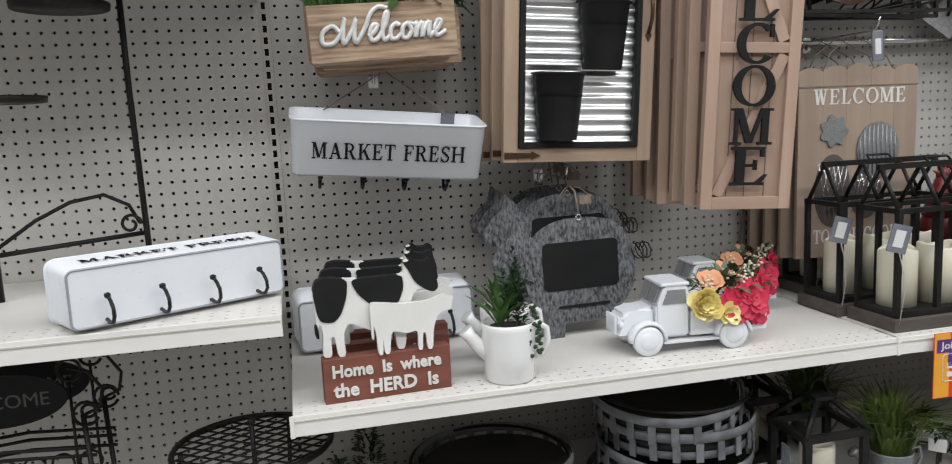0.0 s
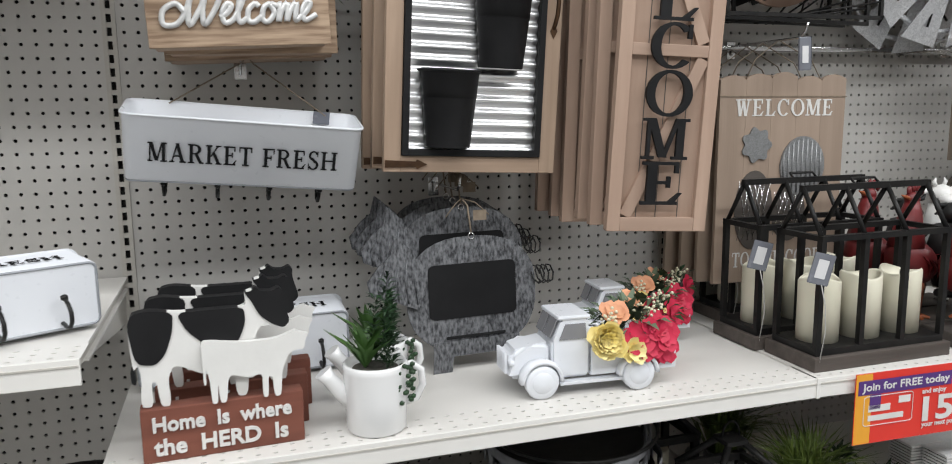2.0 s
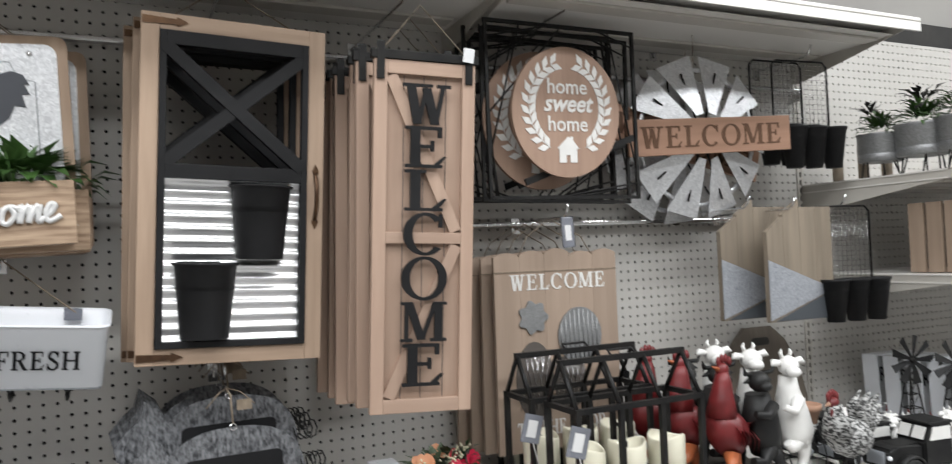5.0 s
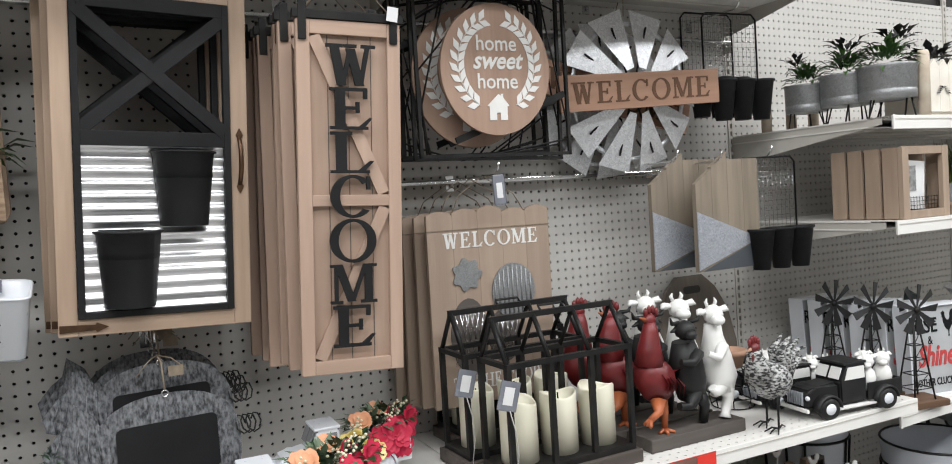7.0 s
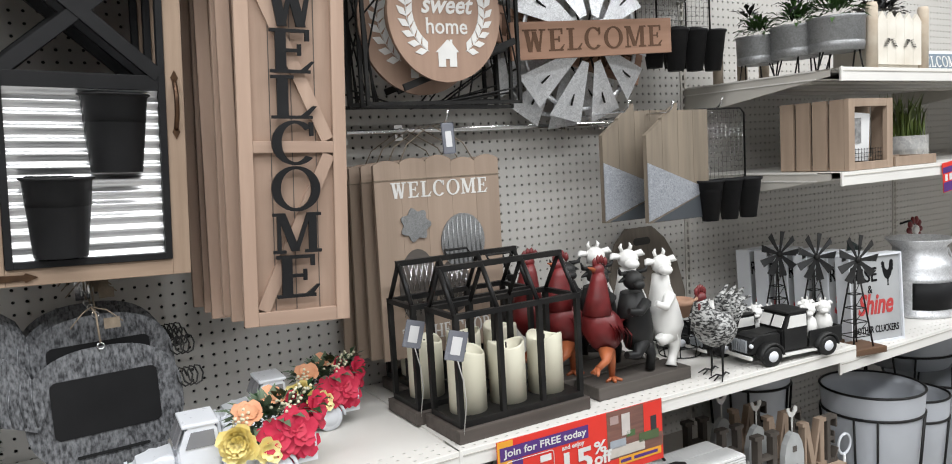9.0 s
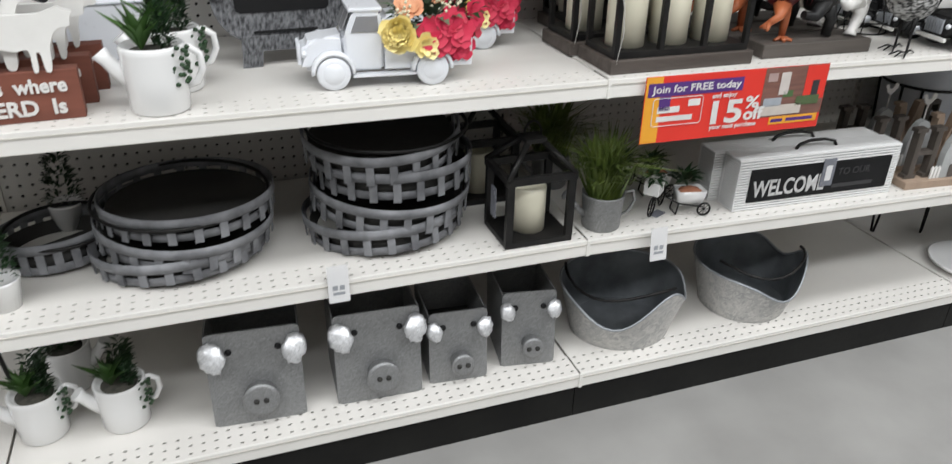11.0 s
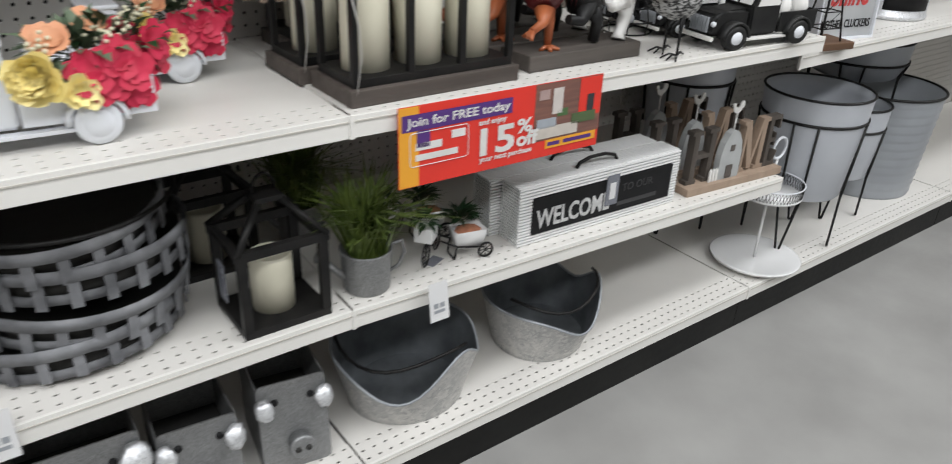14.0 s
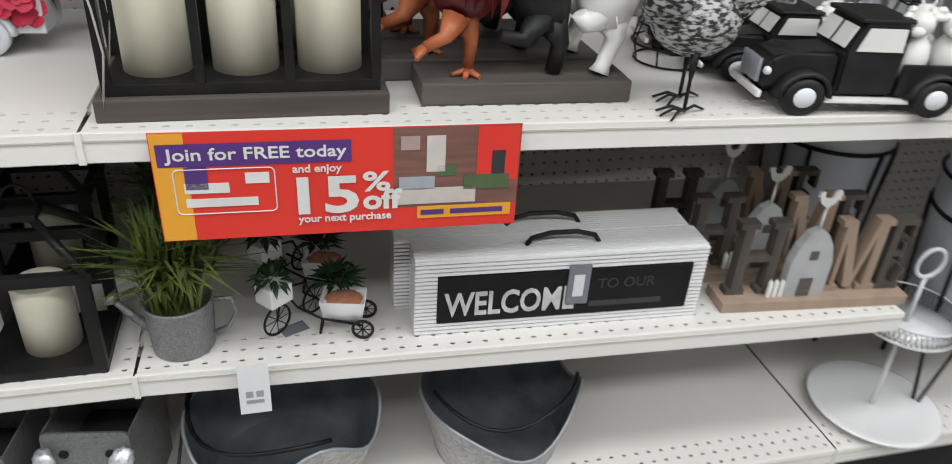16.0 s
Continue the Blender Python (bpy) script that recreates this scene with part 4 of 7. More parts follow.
def flower(bm, c, d, r, petals, mi, layers=2, cup=0.5, seed=0):
    rnd = random.Random(seed)
    c, d = Vector(c), Vector(d).normalized()
    u = d.cross(Vector((0.3, 0.2, 1))).normalized()
    v = d.cross(u)
    for k in range(layers):
        rr = r * (1 - 0.72 * k / layers)
        for i in range(petals):
            a = 2 * math.pi * (i + 0.5 * k) / petals + rnd.uniform(-0.2, 0.2)
            e = math.cos(a) * u + math.sin(a) * v
            s = -math.sin(a) * u + math.cos(a) * v
            rr = r * (1 - 0.72 * k / layers) * rnd.uniform(0.86, 1.14)
            wdt = rr * 0.52
            lift = cup * (0.5 + 0.7 * k)
            q = [c + d * 0.002 * k, c + e * rr * 0.55 + s * wdt + d * rr * lift * 0.4, c + e * rr + s * wdt * 0.6 + d * rr * lift, c + e * rr * 1.05 + d * rr * lift * 0.8, c + e * rr - s * wdt * 0.6 + d * rr * lift, c + e * rr * 0.55 - s * wdt + d * rr * lift * 0.4, c + e * rr * 0.6 + d * rr * lift * 0.1]
            vv = [bm.verts.new(p) for p in q]
            for j in range(6):
                f = bm.faces.new((vv[6], vv[j], vv[(j + 1) % 6]))
                f.material_index, f.smooth = mi, True


def pickup(m, white=True):
    paint = WHITEM if white else BLACKR
    name = "toy_pickup_truck"
    t = thing(name, "white metal toy pickup filled with artificial flowers" if white else "black resin pickup ornament carrying white cow figures", "toy truck", m, "flower trucks" if white else "cow trucks")
    hw, hub = 0.050, 0.020 if white else 0.0165
    cab_end, top, cab0 = (-0.012, 0.154, -0.032) if white else (0.038, 0.162, 0.0)
    bm = B()
    hood = [(-0.170, 0.034), (-0.172, 0.06), (-0.166, 0.09), (-0.13, 0.097), (-0.052 + cab0, 0.104), (-0.050 + cab0, 0.034)]
    prism(bm, hood, -hw * 0.78, hw * 0.78)
    es = [e for e in bm.edges if e.calc_length() > 0.03]
    bmesh.ops.bevel(bm, geom=es, offset=0.010, segments=3, affect="EDGES")
    part("hood", bm, paint, t, smooth=False)
    bm = B()
    prism(bm, [(-0.056 + cab0, 0.032), (-0.056 + cab0, 0.104), (-0.038 + cab0, 0.146), (-0.030 + cab0, top - 0.004), (cab_end - 0.010, top - 0.004), (cab_end - 0.004, top - 0.010), (cab_end, 0.10), (cab_end, 0.032)], -hw * 0.93, hw * 0.93)
    bmesh.ops.bevel(bm, geom=[e for e in bm.edges if e.calc_length() > 0.06], offset=0.005, segments=2, affect="EDGES")
    part("cab", bm, paint, t)
    part("roof", box(B(), -0.046 + cab0, cab_end, -hw * 0.98, hw * 0.98, top - 0.008, top, 0.0035), paint, t)
    pane = mat("smoked_window", (0.24, 0.24, 0.25), (0.17, 0.17, 0.18), 8, 0.2) if white else WHITER
    for s in (-1, 1):
        y0, y1 = sorted((s * hw * 0.935, s * (hw * 0.93 + 0.0022)))
        part("side_window", prism(B(), [(-0.042 + cab0, 0.108), (-0.030 + cab0, top - 0.016), (cab_end - 0.010, top - 0.016), (cab_end - 0.008, 0.108)], y0, y1), pane, t, "cab side window")
        part("running_board", box(B(), -0.075, 0.06, *sorted((s * hw * 0.8, s * (hw + 0.008))), 0.022, 0.028, 0.001), paint if white else WHITER, t)
    for s in (-1, 1):
        y0, y1 = sorted((s * 0.004, s * 0.040))
        wm_ = Matrix.Translation((-0.0495 + cab0, 0, 0.128)) @ Matrix.Rotation(radians(23), 4, "Y")
        part("windscreen_pane", box(B(), -0.0035, 0.0, y0, y1, -0.019, 0.019, 0.001, wm_), pane, t, "front window pane")
    bm = B()
    for s in (-1, 1):
        box(bm, cab_end + 0.002, 0.168, *sorted((s * hw * 0.9, s * hw)), 0.034, 0.088, 0.002)
    box(bm, 0.162, 0.168, -hw * 0.9, hw * 0.9, 0.034, 0.088, 0.001)
    box(bm, cab_end + 0.002, 0.162, -hw * 0.9, hw * 0.9, 0.034, 0.04)
    part("bed", bm, paint, t)
    for wx in (-0.112, 0.084 if white else 0.098):
        for s in (-1, 1):
            yw = s * (hw + 0.004)
            wb = Matrix.Translation((wx, yw, 0.033)) @ Matrix.Rotation(radians(90), 4, "X")
            tyre = moved(lathe(B(), [(0.018, -0.011), (0.031, -0.011), (0.033, -0.007), (0.033, 0.007), (0.031, 0.011), (0.018, 0.011)], 24), m=wb)
            wheel = part("wheel", tyre, paint, t, "round wheel")
            part("hubcap", moved(lathe(B(), [(0.002, -0.0125), (hub, -0.0122), (hub + 0.0015, -0.010), (hub + 0.0015, 0.010), (hub, 0.0122), (0.002, 0.0125)], 20), m=wb), WHITEM, wheel, "white hubcap")
            fd = B()
            loops = [[Vector((wx + rr * math.cos(a), yy, 0.033 + rr * math.sin(a))) for rr, yy in ((0.036, yw - s * 0.014), (0.042, yw - s * 0.014), (0.044, yw), (0.042, yw + s * 0.012), (0.036, yw + s * 0.012))] for a in (math.pi * i / 12 for i in range(13))]
            rings(fd, loops)
            part("fender", fd, paint, t)
    for s in (-1, 1):
        part("headlight", ball(B(), (-0.165, s * 0.036, 0.068), (0.006, 0.0075, 0.0075), None, 2), WHITEM if not white else paint, t)
    gr = B()
    for i in range(7):
        box(gr, -0.176, -0.170, -0.026 + i * 0.0085, -0.023 + i * 0.0085, 0.045, 0.085)
    part("grille", gr, paint if white else GREYP, t)
    if not white:
        part("bumper", box(B(), -0.180, -0.172, -hw, hw, 0.026, 0.038, 0.003), WHITER, t)
    if white:
        mats = [mat("petal_red", (0.62, 0.02, 0.075), (0.45, 0.012, 0.04), 40, 0.6), mat("petal_yellow", (0.92, 0.76, 0.26), (0.90, 0.80, 0.42), 20, 0.6), mat("petal_peach", (0.70, 0.36, 0.20), (0.60, 0.25, 0.13), 30, 0.6), mat("berry_cream", (0.72, 0.68, 0.50), None, 30, 0.6), mat("petal_violet", (0.09, 0.05, 0.22), None, 30, 0.6)]
        part("greenery", leaves(B(), (0.088, 0, 0.115), (0.085, 0.055, 0.035), 170, 0.036, 0.42, 9), [SAGE], t, "sage green foliage")
        part("eucalyptus", leaves(B(), (0.13, 0.01, 0.13), (0.09, 0.05, 0.04), 70, 0.026, 0.6, 12), GREEN2, t)

        def bloom(c, d, r, n, mi, layers, cup, label, seed):
            bm_ = B()
            c = ((c[0] - 0.10) * 1.22 + 0.074, c[1] - 0.004, c[2] - 0.010)
            flower(bm_, c, d, r * (1.25 if mi < 2 else 0.95), n, 0, layers, cup, seed)
            part("bloom", bm_, mats[mi], t, label)
        bloom((0.055, -0.052, 0.112), (-0.25, -1, 0.3), 0.029, 7, 1, 5, 0.8, "yellow rose bloom", 1)
        bloom((0.095, -0.06, 0.09), (0.1, -1, 0.1), 0.021, 5, 1, 2, 0.9, "small yellow bud", 2)
        for i, (dx, dz) in enumerate(((0, 0), (0.026, 0.014), (-0.02, 0.018), (0.012, 0.034), (0.03, -0.014), (0.004, -0.018))):
            bloom((0.128 + dx, -0.060 + 0.003 * i, 0.096 + dz), (dx * 8, -1, 0.2 + dz * 8), 0.024, 5, 0, 2, 0.25, "red hydrangea floret", 3 + i)
        for i, (dx, dz) in enumerate(((0, 0), (0.022, 0.016), (-0.016, 0.02), (0.018, -0.014))):
            bloom((0.172 + dx, 0.0 + 0.006 * i, 0.122 + dz), (0.5 + dx * 8, -1, 0.4), 0.022, 5, 0, 2, 0.25, "red hydrangea floret", 13 + i)
        bloom((0.075, -0.03, 0.160), (-0.1, -0.6, 0.7), 0.030, 7, 2, 2, 0.35, "peach open bloom", 21)
        bloom((0.125, 0.02, 0.168), (0.1, -0.5, 0.8), 0.026, 7, 2, 2, 0.35, "peach open bloom", 22)
        bloom((0.02, -0.03, 0.150), (-0.4, -0.8, 0.5), 0.012, 5, 4, 2, 0.8, "violet bud", 23)
        for cx, cy, cz, sd in ((0.03, -0.045, 0.142, 1), (0.12, -0.03, 0.150, 2), (0.155, 0.0, 0.165, 3)):
            bb, rnd = B(), random.Random(sd)
            for i in range(26):
                ball(bb, (cx + rnd.gauss(0, 0.009), cy + rnd.gauss(0, 0.009), cz + rnd.gauss(0, 0.008)), (0.0036, 0.0036, 0.0036), None, 1)
            part("berry_cluster", bb, mats[3], t, "cluster of cream berries")
    else:
        for cx, cy in ((0.062, -0.022), (0.095, 0.018), (0.125, -0.02)):
            bb = B()
            ball(bb, (cx, cy, 0.095), (0.028, 0.026, 0.042), None, 2)
            ball(bb, (cx - 0.006, cy - 0.008, 0.152), (0.021, 0.021, 0.023), None, 2)
            ball(bb, (cx - 0.016, cy - 0.020, 0.142), (0.012, 0.012, 0.010), None, 2)
            for s in (-1, 1):
                limb(bb, [(cx + s * 0.012, cy, 0.160), (cx + s * 0.026, cy - 0.004, 0.162), (cx + s * 0.034, cy - 0.006, 0.158)], [0.006, 0.008, 0.002], 6)
                limb(bb, [(cx + s * 0.007, cy, 0.166), (cx + s * 0.011, cy, 0.176), (cx + s * 0.009, cy, 0.182)], [0.003, 0.0026, 0.001], 5)
            part("cow_figure", bb, WHITER, t, "white resin cow riding in the bed")
    if white:
        t.scale = (0.93, 0.93, 0.93)
    return t


pk = pickup(pose(0.806, -0.418, MAIN, 0, 0, -4))
copy_thing(pk, pose(0.992, -0.205, MAIN, 0, 0, -3) @ Matrix.Diagonal((0.93, 0.93, 0.93, 1)))


def candle_lantern(m):
    t = thing("candle_lantern", "black metal house-shaped lantern with three ivory pillar candles", "lantern", m, "candle lanterns")
    part("base", box(B(), -0.168, 0.168, -0.072, 0.072, 0, 0.028, 0.002), BASEW, t, "taupe wooden base")
    part("floor_plate", box(B(), -0.158, 0.158, -0.062, 0.062, 0.028, 0.042, 0.001), BLACKM, t)
    X, Y, E_, A_ = 0.153, 0.057, 0.250, 0.345
    r = 0.0055
    for x in (-X, -X / 3, X / 3, X):
        for y in (-Y, Y):
            part("post", box(B(), x - r, x + r, y - r, y + r, 0.042, E_), BLACKM, t)
    for y in (-Y, Y):
        part("eave_rail", box(B(), -X - r, X + r, y - r - 0.001, y + r + 0.001, E_, E_ + 0.011), BLACKM, t)
    for x in (-X, X):
        part("end_rail", box(B(), x - r, x + r, -Y, Y, E_, E_ + 0.0105), BLACKM, t)
    part("ridge", box(B(), -X - r, X + r, -r, r, A_ - 0.006, A_ + 0.006), BLACKM, t)
    for x in (-X, -X / 3, X / 3, X):
        for s in (-1, 1):
            part("rafter", tube(B(), [(x, s * Y, E_ + 0.004), (x, 0, A_)], 0.0062, 4), BLACKM, t)
    part("handle", tube(B(), [(-0.03, 0, A_ + 0.004), (-0.03, 0.012, A_ + 0.014), (0.03, 0.012, A_ + 0.014), (0.03, 0, A_ + 0.004)], 0.003, 5), BLACKM, t)
    for i, cx in enumerate((-0.102, 0.0, 0.102)):
        bm = B()
        n = 24
        loops = []
        for rr, z0, wv in ((0.040, 0.042, 0), (0.040, 0.165, 0.006), (0.0375, 0.169, 0.006), (0.034, 0.165, 0.006), (0.031, 0.150, 0.0), (0.004, 0.148, 0)):
            loops.append([Vector((cx + rr * math.cos(2 * math.pi * j / n), rr * math.sin(2 * math.pi * j / n), z0 + wv * math.sin(2 * 2 * math.pi * j / n + i * 2))) for j in range(n)])
        rings(bm, loops)
        cd = part("candle", bm, CANDLE, t, "ivory flameless pillar candle with a wavy rim")
        part("wick", tube(B(), [(cx, 0, 0.148), (cx, 0, 0.168)], 0.002, 5), BLACKM, cd)
    tg = part("price_tag", box(B(), -0.020, 0.020, -0.001, 0.001, -0.03, 0.03, 0.002, Matrix.Translation((-X - 0.006, -Y - 0.008, 0.20)) @ Matrix.Rotation(radians(-18), 4, "Z") @ Matrix.Rotation(radians(14), 4, "Y")), PLAST, t, "grey plastic price tag on a cord")
    part("tag_label", box(B(), -0.010, 0.010, -0.0018, -0.0011, -0.018, 0.018, 0, Matrix.Translation((-X - 0.006, -Y - 0.008, 0.20)) @ Matrix.Rotation(radians(-18), 4, "Z") @ Matrix.Rotation(radians(14), 4, "Y")), PAPER, tg)
    part("cord", tube(B(), [(-X - 0.006, -Y - 0.010, 0.17), (-X + 0.002, -Y - 0.014, 0.13), (-X + 0.006, -Y - 0.014, 0.08), (-X - 0.004, -Y - 0.014, 0.02)], 0.0013, 4), mat("tag_cord", (0.45, 0.44, 0.42), None, 20, 0.7), t)
    return t


cl = candle_lantern(pose(1.402, -0.447, MAIN, 0, 0, 0))
copy_thing(cl, pose(1.386, -0.293, MAIN, 0, 0, 0))
copy_thing(cl, pose(1.45, -0.120, MAIN, 0, 0, 0))


def dancers(m):
    bm = B()
    box(bm, -0.126, 0.126, -0.042, 0.042, 0, 0.030, 0.003)
    for f in bm.faces:
        f.material_index = 0
    # red rooster
    c = -0.078
    ball(bm, (c, 0, 0.150), (0.042, 0.040, 0.056), Matrix.Rotation(radians(-22), 4, "Y"), 3, 1, 0.10)
    limb(bm, [(c - 0.012, 0, 0.185), (c - 0.010, 0, 0.225), (c - 0.006, 0, 0.262), (c - 0.006, 0, 0.282)], [0.032, 0.024, 0.017, 0.012], 10, 1)
    ball(bm, (c - 0.006, 0, 0.286), (0.015, 0.012, 0.016), None, 2, 1)
    for i in range(4):
        ball(bm, (c - 0.014 + 0.009 * i, 0, 0.304 + 0.006 * math.sin(i * 1.1)), (0.006, 0.004, 0.012), None, 1, 1)
    limb(bm, [(c - 0.018, -0.002, 0.288), (c - 0.034, -0.004, 0.296)], [0.006, 0.001], 6, 2)
    ball(bm, (c - 0.014, -0.006, 0.262), (0.007, 0.005, 0.014), None, 1, 1)
    for i in range(6):
        leaf(bm, (c + 0.03, 0.0, 0.15), (1, 0.15 * (i - 3), 0.5 - 0.28 * i), 0.075, 0.35, 1)
    for i in range(5):
        leaf(bm, (c - 0.01 + 0.01 * i, -0.036, 0.172 - 0.004 * i), (0.3, -0.25, -1), 0.05, 0.45, 1)
    limb(bm, [(c + 0.004, -0.006, 0.105), (c + 0.012, -0.010, 0.075), (c + 0.010, -0.012, 0.036)], [0.018, 0.009, 0.006], 8, 2)
    for a in (-160, -110, -60):
        limb(bm, [(c + 0.010, -0.012, 0.036), (c + 0.010 + 0.022 * math.cos(radians(a)), -0.012 + 0.022 * math.sin(radians(a)), 0.033)], [0.006, 0.003], 6, 2)
    limb(bm, [(c - 0.008, -0.02, 0.105), (c - 0.022, -0.034, 0.085), (c - 0.044, -0.036, 0.074)], [0.018, 0.009, 0.007], 8, 2)
    for a in (0.012, 0.0, -0.012):
        limb(bm, [(c - 0.044, -0.036, 0.074), (c - 0.056, -0.040 + a, 0.064)], [0.006, 0.003], 6, 2)
    # black bull
    c = 0.005
    limb(bm, [(c + 0.018, 0.006, 0.09), (c + 0.012, 0.004, 0.13), (c, 0, 0.18), (c - 0.004, 0, 0.225)], [0.030, 0.036, 0.036, 0.024], 12, 3)
    ball(bm, (c - 0.004, -0.008, 0.252), (0.022, 0.024, 0.024), None, 2, 3)
    ball(bm, (c - 0.008, -0.030, 0.244), (0.014, 0.014, 0.012), None, 2, 3)
    for s in (-1, 1):
        limb(bm, [(c + s * 0.014, 0, 0.268), (c + s * 0.034, -0.004, 0.270), (c + s * 0.040, -0.006, 0.286)], [0.006, 0.005, 0.001], 6, 3)
        limb(bm, [(c + s * 0.018, 0, 0.256), (c + s * 0.036, 0, 0.250)], [0.008, 0.002], 6, 3)
    limb(bm, [(c + 0.01, -0.028, 0.20), (c - 0.02, -0.045, 0.185), (c - 0.045, -0.04, 0.19)], [0.014, 0.010, 0.008], 8, 3)
    limb(bm, [(c + 0.02, -0.004, 0.105), (c + 0.036, -0.012, 0.07), (c + 0.030, -0.012, 0.034)], [0.022, 0.011, 0.010], 8, 3)
    limb(bm, [(c + 0.01, -0.01, 0.105), (c - 0.012, -0.022, 0.078), (c - 0.04, -0.022, 0.084)], [0.02, 0.011, 0.009], 8, 3)
    # white cow
    c = 0.090
    limb(bm, [(c + 0.004, 0, 0.095), (c + 0.006, 0, 0.130), (c - 0.002, 0, 0.180), (c - 0.006, 0, 0.225), (c - 0.006, 0, 0.255)], [0.030, 0.039, 0.034, 0.022, 0.018], 14, 4)
    ball(bm, (c - 0.008, -0.006, 0.278), (0.022, 0.022, 0.024), None, 2, 4)
    ball(bm, (c - 0.016, -0.028, 0.268), (0.015, 0.016, 0.013), None, 2, 4)
    for s in (-1, 1):
        limb(bm, [(c - 0.008 + s * 0.018, 0, 0.285), (c - 0.008 + s * 0.036, -0.004, 0.288), (c - 0.008 + s * 0.044, -0.006, 0.282)], [0.007, 0.009, 0.002], 6, 4)
        limb(bm, [(c - 0.008 + s * 0.009, 0, 0.296), (c - 0.008 + s * 0.014, 0, 0.308), (c - 0.008 + s * 0.010, 0, 0.316)], [0.0045, 0.004, 0.001], 6, 4)
    limb(bm, [(c - 0.004, -0.026, 0.205), (c - 0.034, -0.044, 0.185), (c - 0.054, -0.036, 0.196)], [0.014, 0.010, 0.008], 8, 4)
    limb(bm, [(c + 0.008, -0.008, 0.108), (c + 0.018, -0.012, 0.078), (c + 0.006, -0.014, 0.042), (c + 0.002, -0.016, 0.032)], [0.026, 0.013, 0.010, 0.014], 8, 4)
    limb(bm, [(c - 0.004, -0.012, 0.108), (c - 0.026, -0.022, 0.100), (c - 0.034, -0.022, 0.112)], [0.022, 0.013, 0.010], 8, 4)
    ob = part("dancing_animals_statue", bm, [DARKW, RED_R, ORANGE, BLACKR, WHITER], None)
    ob.matrix_basis = m
    return tagged(ob, "resin statue of a red rooster, black bull and white cow", "statue", "dancing animal statues")


st = dancers(pose(1.757, -0.457, MAIN, 0, 0, -2) @ Matrix.Diagonal((1.13, 1.1, 1.02, 1)))
copy_thing(st, pose(1.735, -0.352, MAIN, 0, 0, -1) @ Matrix.Diagonal((1.13, 1.1, 1.02, 1)))
copy_thing(st, pose(1.720, -0.245, MAIN, 0, 0, 0) @ Matrix.Diagonal((1.13, 1.1, 1.02, 1)))

SPECK = mat("speckled_plumage", (0.42, 0.42, 0.41), (0.012, 0.012, 0.012), 95, 0.55, bump=0.5, bscale=70, stretch=(1, 1, 2.4), contrast=0.06)


def hen(m):
    bm = B()
    ball(bm, (0, 0, 0.112), (0.060, 0.042, 0.044), Matrix.Rotation(radians(12), 4, "Y"), 3, 0, 0.06)
    limb(bm, [(-0.038, 0, 0.125), (-0.050, 0, 0.155), (-0.052, 0, 0.182), (-0.052, 0, 0.194)], [0.034, 0.024, 0.016, 0.012], 10, 0)
    for i in range(10):
        a = radians(25 + 10 * i)
        limb(bm, [(0.045, 0.012 * (i % 3 - 1), 0.120), (0.045 + 0.05 * math.cos(a), 0.012 * (i % 3 - 1), 0.120 + 0.055 * math.sin(a)), (0.055 + 0.075 * math.cos(a - 0.5), 0.014 * (i % 3 - 1), 0.125 + 0.075 * math.sin(a - 0.35))], [0.012, 0.010, 0.003], 6, 0)
    ball(bm, (-0.054, 0, 0.192), (0.015, 0.013, 0.014), None, 2, 1)
    for i in range(5):
        ball(bm, (-0.070 + 0.008 * i, 0, 0.207 + 0.006 * math.sin(i * 0.9)), (0.006, 0.004, 0.011), None, 1, 1)
    ball(bm, (-0.064, -0.005, 0.172), (0.007, 0.005, 0.013), None, 1, 1)
    limb(bm, [(-0.066, 0, 0.192), (-0.082, 0, 0.188)], [0.005, 0.001], 6, 2)
    for s in (-1, 1):
        x, y = 0.004 + s * 0.012, s * 0.022
        limb(bm, [(x, y, 0.085), (x, y, 0.045), (x, y, 0.004)], [0.007, 0.0025, 0.0025], 6, 3)
        for a in (150, 180, 210, 10):
            limb(bm, [(x, y, 0.006), (x + 0.016 * math.cos(radians(a)), y + 0.016 * math.sin(radians(a)), 0.010), (x + 0.034 * math.cos(radians(a)), y + 0.034 * math.sin(radians(a)), 0.002)], [0.0022, 0.0022, 0.0015], 5, 3)
    ob = part("rooster_statue", bm, [SPECK, RED_R, TERRA, BLACKM], None)
    ob.matrix_basis = m
    return tagged(ob, "black-and-white speckled metal rooster with a red comb", "statue")


hen(pose(1.958, -0.533, MAIN, 0, 0, 8) @ Matrix.Diagonal((1.08, 1.08, 1.06, 1)))

pkb = pickup(pose(2.222, -0.535, MAIN, 0, 0, -8) @ Matrix.Diagonal((0.90, 0.92, 0.80, 1)), False)
copy_thing(pkb, pose(2.195, -0.400, MAIN, 0, 0, -8) @ Matrix.Diagonal((0.90, 0.92, 0.80, 1)))
copy_thing(pkb, pose(2.165, -0.275, MAIN, 0, 0, -8) @ Matrix.Diagonal((0.90, 0.92, 0.80, 1)))


